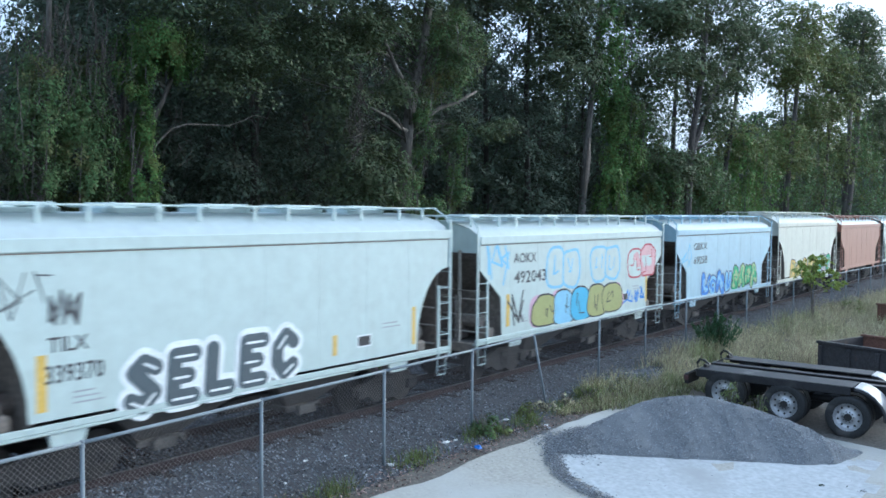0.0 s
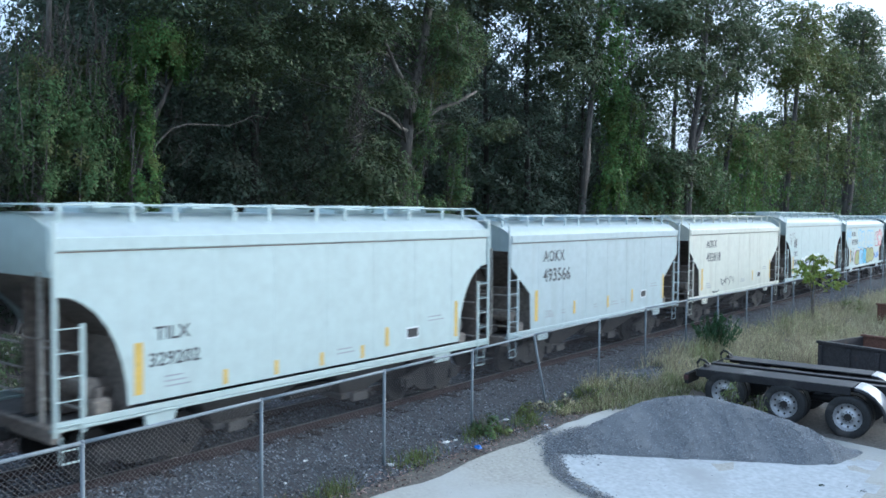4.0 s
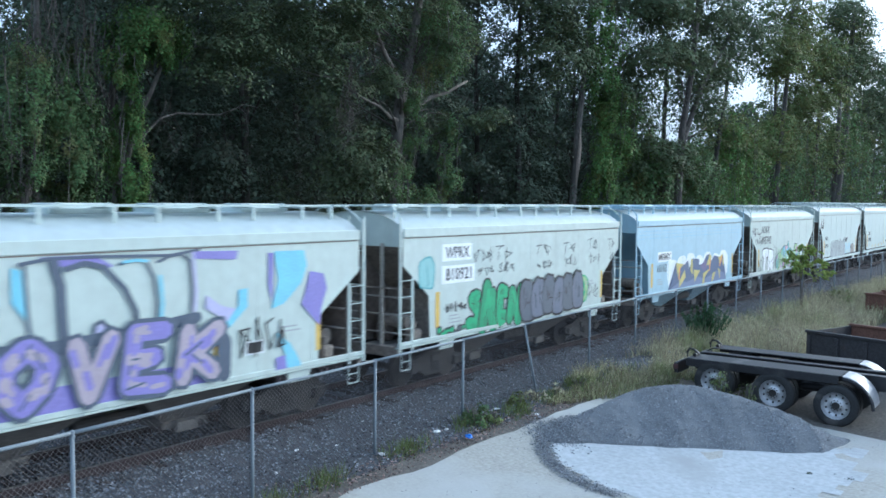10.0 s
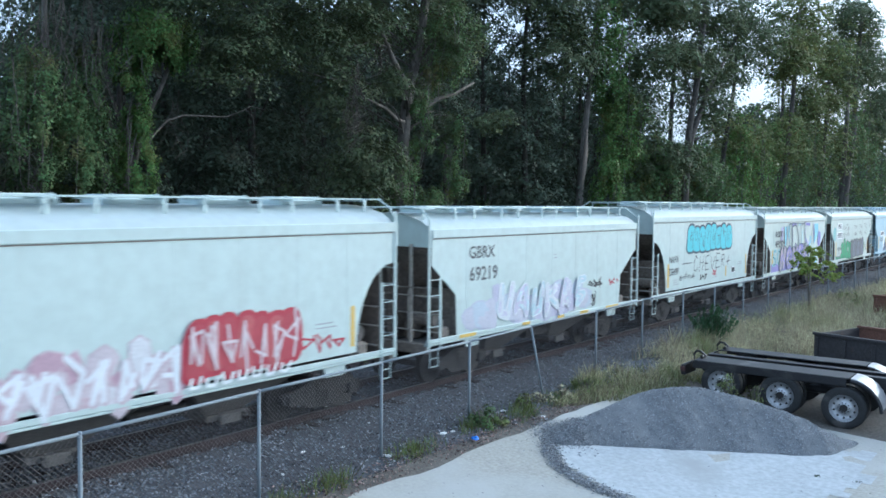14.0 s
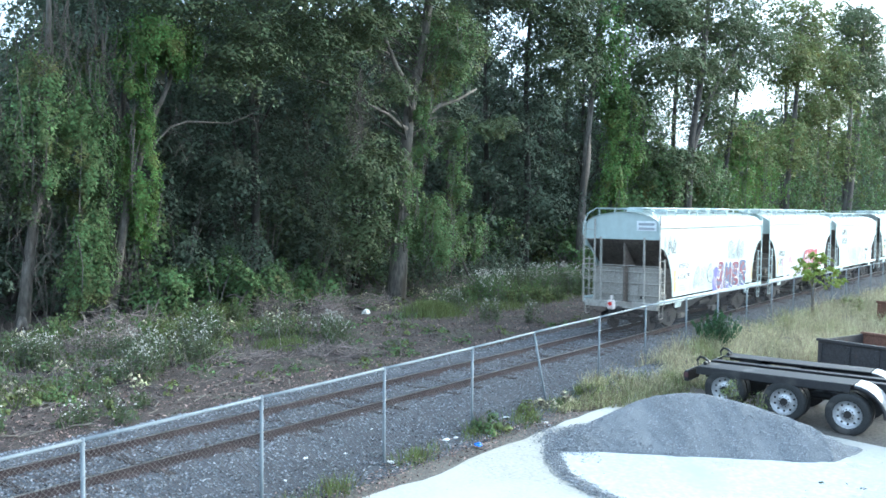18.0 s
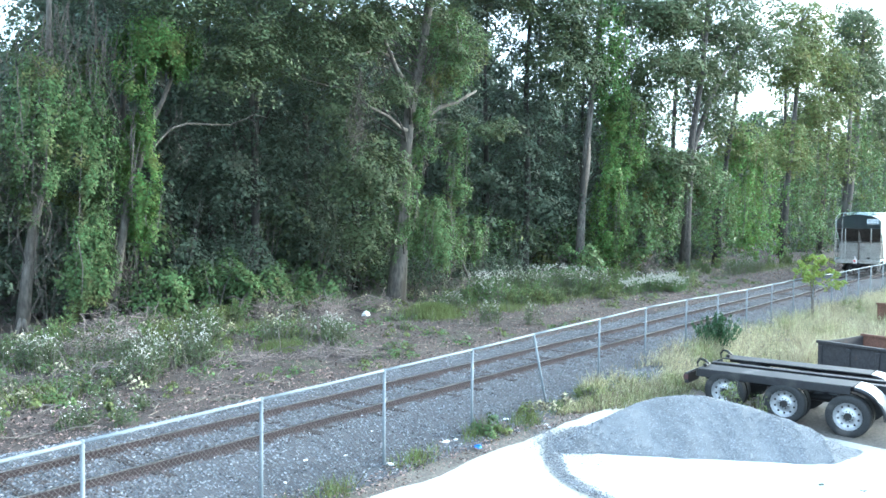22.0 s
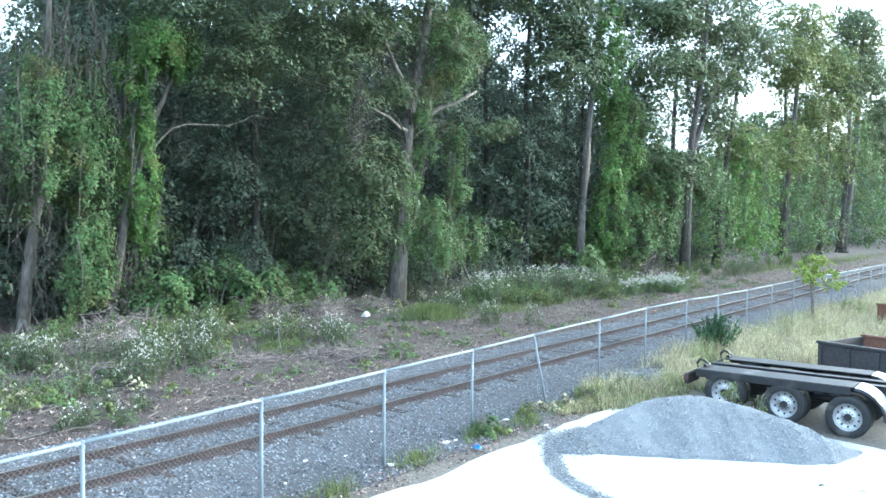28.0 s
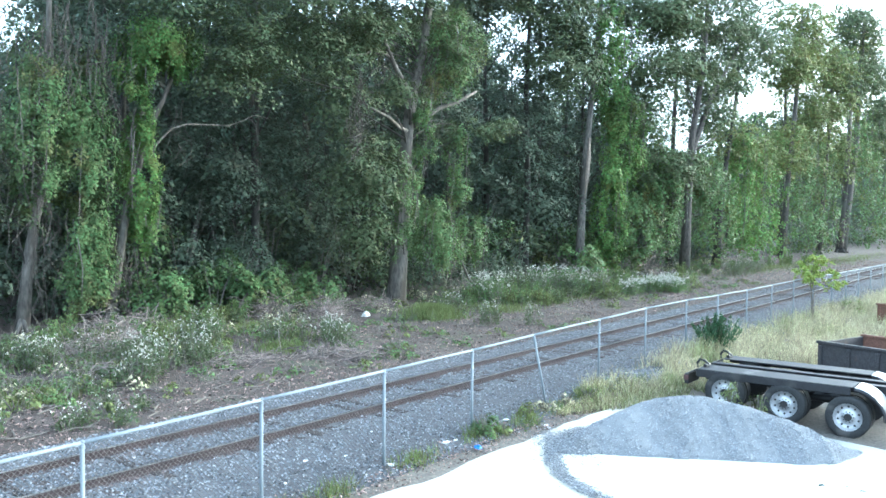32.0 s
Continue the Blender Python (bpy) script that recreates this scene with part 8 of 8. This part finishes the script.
def verge_weed(seed, r, h, n, leaf):
    rng = np.random.default_rng(seed)
    w = empty("verge_weed", "low leafy weed on the littered verge", "weed", "weeds on the verge")
    part("foliage", quads("foliage", leaves(rng, clump(rng, 0, 0, h * 0.4, r, r, h * 0.5, n, 9), 0.10, -0.5, 0.35)), leaf, w)
    bm = bmesh.new()
    for k in range(6):
        a = rng.uniform(0, math.tau)
        tube(bm, [(0, 0, -0.05), (r * 0.4 * math.cos(a), r * 0.4 * math.sin(a), h * 0.5), (r * 0.8 * math.cos(a), r * 0.8 * math.sin(a), h * rng.uniform(0.8, 1.3))], [0.012, 0.009, 0.004], 4)
    tagged(part("stalk", bm, TWIG, w), kind="stuff")
    return w


LOW = [verge_weed(500, 0.5, 0.5, 190, GRASS), verge_weed(501, 0.7, 0.45, 220, VINE_LEAF), verge_weed(502, 0.45, 0.6, 110, STRAW), verge_weed(503, 0.6, 0.7, 180, LEAF)]
rr = random.Random(15)
for _ in range(330):
    x = 9 + 70 * rr.random() ** 1.5
    y = 28.2 - 8.5 * rr.random() ** 1.7
    if y < float(np.interp(x, (9, 14, 18, 22, 28, 40, 60, 80), (18.4, 20.0, 23.2, 24.6, 24.4, 23.6, 23.0, 21.5))):
        continue
    copy_thing(rr.choice(LOW), pose(x, y, level(x, y), 0, 0, rr.uniform(0, 360)))
for _ in range(70):
    x = 10 + 50 * rr.random() ** 1.3
    y = rr.uniform(17.5, 24.0)
    copy_thing(rr.choice(LOW[:2]), pose(x, y, level(x, y) - 0.12, 0, 0, rr.uniform(0, 360)))
for o in LOW:
    for q_ in [*o.children_recursive, o]:
        bpy.data.objects.remove(q_)
bm = bmesh.new()
for _ in range(900):
    x = 8 + 60 * rr.random() ** 1.4
    y = rr.uniform(19, 28)
    z = level(x, y)
    tube(bm, [(x, y, z - 0.02), (x + rr.uniform(-0.15, 0.15), y + rr.uniform(-0.15, 0.15), z + rr.uniform(0.2, 0.8))], [0.008, 0.004], 3)
tagged(part("dead_stalks", bm, TWIG), "thin dead stalks standing among the weeds", "stalks", kind="stuff")


def flower_weed(seed, h, r, stems, blossoms, petal=0.042, leaf=None):
    """Thin upright stems, leafy below, each ending in a loose uneven spray of small blossoms."""
    rng = np.random.default_rng(seed)
    w = empty("flowering_weed", "leafy weed topped with loose sprays of small white flowers", "wild flower", "white flowering weeds")
    bm = bmesh.new()
    low, top = [], []
    for k in range(stems):
        a, q = rng.uniform(0, math.tau), rng.uniform(0.1, 1)
        e = np.array((r * q * math.cos(a), r * q * math.sin(a), h * rng.uniform(0.5, 1)))
        tube(bm, [(e[0] * 0.4, e[1] * 0.4, -0.05), tuple(e * (0.8, 0.8, 0.55)), tuple(e)], [0.010, 0.008, 0.004], 4)
        low.append(e * (1, 1, 0) + (0, 0, e[2]) * rng.uniform(0.08, 0.92, (34, 1)) + rng.normal(size=(34, 3)) * (0.07, 0.07, 0.03))
        share = rng.uniform(0, 1) ** 1.6
        n = 2 + int(blossoms * share)
        twig = e + rng.normal(size=(max(2, n // 5), 3)) * (0.07, 0.07, 0.09)
        top.append(twig[rng.integers(0, len(twig), n)] + rng.normal(size=(n, 3)) * 0.022)
    tagged(part("stem", bm, TWIG, w), kind="stuff")
    part("foliage", quads("foliage", leaves(rng, np.concatenate(low), 0.10, 0.1, 0.36)), leaf or LEAF, w)
    tagged(part("blossom", quads("blossom", leaves(rng, np.concatenate(top), petal, 0, 0.9)), PETAL, w, "loose sprays of white petals"), kind="stuff")
    return w


def tall_weed(seed, h, r, leaf):
    rng = np.random.default_rng(seed)
    w = empty("tall_weed", "knee-high leafy weed before the wood's edge", "weed", "tall weeds before the wood")
    bm = bmesh.new()
    pts = []
    for k in range(11):
        a, q = rng.uniform(0, math.tau), rng.uniform(0.2, 1)
        e = np.array((r * q * math.cos(a), r * q * math.sin(a), h * rng.uniform(0.5, 1)))
        tube(bm, [(e[0] * 0.3, e[1] * 0.3, -0.05), tuple(e * 0.6), tuple(e)], [0.012, 0.009, 0.004], 4)
        pts.append(e * rng.uniform(0.2, 1.0, (26, 1)) + rng.normal(size=(26, 3)) * 0.06)
    tagged(part("stem", bm, GRASS, w), kind="stuff")
    part("foliage", quads("foliage", leaves(rng, np.concatenate(pts), 0.12, -0.2, 0.35)), leaf, w)
    return w


TALL = []
WEEDS = [flower_weed(300 + i, *row) for i, row in enumerate(((0.85, 0.55, 11, 9), (1.0, 0.6, 12, 13), (0.45, 0.5, 7, 8), (1.5, 0.95, 30, 17, 0.05, VINE_LEAF), (1.35, 0.85, 26, 9, 0.045), (0.9, 0.75, 24, 36, 0.06, VINE_LEAF)))]
rr = random.Random(5)
for bx, by, sx, sy, k in ((37, 22.8, 2.5, 0.8, 16), (43.5, 22.4, 3.0, 0.9, 16), (35, 24.4, 2.0, 0.9, 16), (39, 25.2, 2.2, 0.9, 18), (45, 26.2, 3, 0.9, 18), (51, 25.4, 2, 0.9, 10), (21, 26.8, 2.2, 0.7, 14), (14.5, 26.0, 2.0, 1.0, 14), (17, 24.6, 1.2, 0.9, 8), (62, 24.2, 3, 0.9, 8), (70, 23.6, 4, 0.9, 8), (84, 22.4, 6, 1.0, 10)):
    for _ in range(k):
        TALL.append((bx + rr.gauss(0, sx * 0.6), by + rr.gauss(0, sy * 0.6)))
# (x, y, spread along, spread across, plants, which kinds)
beds = ((12.3, 24.6, 0.7, 0.4, 4, (0, 1)), (12.7, 23.5, 0.5, 0.4, 3, (0, 1)), (13.6, 23.0, 0.5, 0.3, 2, (0,)), (15.0, 23.2, 0.5, 0.4, 4, (0, 1)), (13.4, 20.4, 0.35, 0.5, 4, (0, 1)), (14.8, 21.5, 0.4, 0.4, 3, (0, 1)), (15.6, 21.1, 0.4, 0.4, 3, (0, 1)), (17.9, 23.3, 0.6, 0.4, 4, (0, 1)), (11.6, 19.6, 0.25, 0.4, 2, (0, 2)), (11.6, 18.1, 0.3, 0.3, 2, (0, 2)), (9.8, 17.6, 0.25, 0.3, 2, (2,)), (8.7, 18.3, 0.2, 0.3, 2, (0, 2)), (10.6, 17.1, 0.3, 0.2, 1, (2,)), (20.1, 22.7, 0.5, 0.3, 3, (0, 1)), (21.8, 21.8, 0.5, 0.4, 4, (1,)), (21.1, 20.7, 0.3, 0.3, 2, (0,)), (19.3, 25.8, 0.6, 0.3, 2, (0,)),
        (30.9, 23.1, 0.6, 0.3, 3, (1,)), (35.9, 24.2, 0.9, 0.5, 4, (3,)), (40.2, 26.0, 0.6, 0.4, 2, (4,)), (29.6, 19.9, 0.3, 0.4, 3, (1,)), (41.5, 25.4, 0.9, 0.4, 4, (4, 4, 3)), (41.6, 24.2, 0.9, 0.4, 4, (4, 3)), (42.7, 23.4, 1.0, 0.4, 4, (4, 3)), (44.0, 22.8, 0.8, 0.4, 3, (4,)), (46.0, 21.2, 1.0, 0.3, 5, (5,)), (48.0, 20.9, 1.0, 0.3, 6, (5,)), (49.6, 20.5, 0.9, 0.3, 5, (5,)), (66.0, 21.6, 2.0, 0.4, 3, (4,)))
for bx, by, sx, sy, k, kinds in beds:
    for _ in range(k):
        x, y = bx + rr.gauss(0, sx), by + rr.gauss(0, sy)
        copy_thing(WEEDS[rr.choice(kinds)], pose(x, y, level(x, y), 0, 0, rr.uniform(0, 360)))
STOCK = [tall_weed(610, 0.8, 0.5, GRASS), tall_weed(611, 1.0, 0.55, VINE_LEAF), tall_weed(612, 0.7, 0.6, LEAF)]
for x, y in TALL:
    copy_thing(rr.choice(STOCK), pose(x, y, level(x, y), 0, 0, rr.uniform(0, 360)))
for o in WEEDS + STOCK:
    for q_ in [*o.children_recursive, o]:
        bpy.data.objects.remove(q_)


def log(path, r, label, name="fallen_log"):
    bm = bmesh.new()
    tube(bm, path, [r * (1 - 0.15 * i) for i in range(len(path))], 9)
    return tagged(part(name, bm, PALE_BARK, smooth=True), label, "log")


log([(15.4, 28.3, 0.12), (16.3, 28.2, 0.18), (17.4, 28.0, 0.14)], 0.17, "grey fallen log lying before the wood")
log([(18.2, 27.0, 0.1), (19.0, 27.0, 0.12), (19.8, 26.8, 0.08)], 0.12, "short fallen log among white flowers")
log([(22.3, 27.8, 0.0), (22.6, 27.7, 0.7), (23.0, 27.6, 1.25)], 0.07, "pale dead branch stuck upright in the ground", "dead_branch")
log([(22.6, 27.7, 0.75), (22.2, 27.7, 0.95), (21.8, 27.7, 0.9)], 0.04, "pale dead branch leaning on the bushes", "dead_branch")
log([(36.8, 25.8, 0.1), (35.9, 25.9, 1.0), (35.2, 26.0, 2.2)], 0.08, "bare leaning branch under hanging vines", "dead_branch")
log([(58.5, 26.5, 0.1), (60.0, 26.4, 1.2), (62.0, 26.2, 1.5)], 0.09, "bare branch resting against a trunk", "dead_branch")


def brush_heap(x, y, r, h, n, seed):
    """A heap of dead brush: crossing bare twigs, some standing out."""
    rng = np.random.default_rng(seed)
    z = level(x, y)
    bm = bmesh.new()
    for _ in range(n):
        c = np.array((rng.normal() * r * 0.45, rng.normal() * r * 0.3, abs(rng.normal()) * h * 0.4))
        d = rng.normal(size=3) * (1, 0.7, 0.45)
        d *= rng.uniform(0.25, 0.75) / np.linalg.norm(d)
        k = rng.normal(size=3) * 0.07
        g = rng.uniform(0.006, 0.017)
        tube(bm, [tuple(c - d), tuple(c + k), tuple(c + d)], [g, g * 0.8, g * 0.4], 4)
    o = part("brush_heap", bm, DEAD)
    o.location = (x, y, z)
    return tagged(o, "tangled heap of grey-brown dead brush before the wood", "brush", kind="stuff")


DEAD = mat("dead_brush", (0.200, 0.165, 0.150), 0.95, 0.35, 3, 20, 0.1, island=0.5)
for i, (x, y, r, h, n) in enumerate(((16.6, 27.6, 1.2, 0.8, 240), (18.0, 27.6, 0.9, 0.6, 160), (23.4, 27.2, 1.3, 0.9, 240), (25.2, 25.6, 0.9, 0.9, 150), (26.4, 26.4, 1.2, 0.7, 160), (28.8, 26.0, 1.0, 0.6, 150), (37.4, 26.8, 1.6, 1.3, 200), (49.5, 27.2, 1.6, 1.2, 160), (58.5, 26.2, 2.0, 2.2, 220), (73.5, 24.6, 2.2, 1.2, 200), (20.2, 18.9, 0.9, 0.25, 60), (13.6, 24.6, 1.2, 0.5, 110), (14.6, 24.6, 1.3, 0.8, 190), (16.0, 26.0, 1.2, 0.6, 140), (12.6, 21.8, 1.0, 0.35, 90), (17.0, 20.6, 1.2, 0.3, 80), (19.6, 20.0, 1.4, 0.3, 90), (42.6, 24.8, 1.6, 1.0, 170), (45.5, 23.6, 1.4, 0.9, 130))):
    brush_heap(x, y, r, h, n, 700 + i)
o = litter("pale_stone", 26.9, 24.8, 0.24, mat("pale_rock", (0.55, 0.55, 0.53), 0.8, 0.15, 3, 20, 0.2), "pale rounded stone among weeds", 30)
o.scale = (1, 1, 1.8)


# ---- what moves ----
TRAIN = ((0, 0.0), (4, 39.07), (8, 78.14), (13, 126.97), (17, 165.4), (19, 184.6), (25, 242.2), (32, 309.4))


def motions():
    for car, front in CARS:
        walk(car, [(t, pose(front - 5.68 + s, RAIL_Y, 0)) for t, s in TRAIN])
    # all wheelsets of the same place roll alike: two keyed, the others share the keys
    lead = {}
    for car, front in CARS:
        for truck in car.children:
            if not truck.name.startswith("truck"):
                continue
            for ws in truck.children:
                side = ws.location.x > 0
                if side not in lead:
                    x = ws.location.x
                    rows = []
                    for k in range(0, 32 * FPS + 1, 2):
                        t = k / FPS
                        s = float(np.interp(t, [q[0] for q in TRAIN], [q[1] for q in TRAIN]))
                        rows.append((t, pose(x, 0, 0.42, 0, math.degrees(s / 0.42) % 360.0, 0)))
                    walk(ws, rows)
                    lead[side] = ws.animation_data
                else:
                    ad = ws.animation_data_create()
                    ws.rotation_mode = "QUATERNION"
                    ad.action = lead[side].action
                    ad.action_slot = lead[side].action_slot


motions()
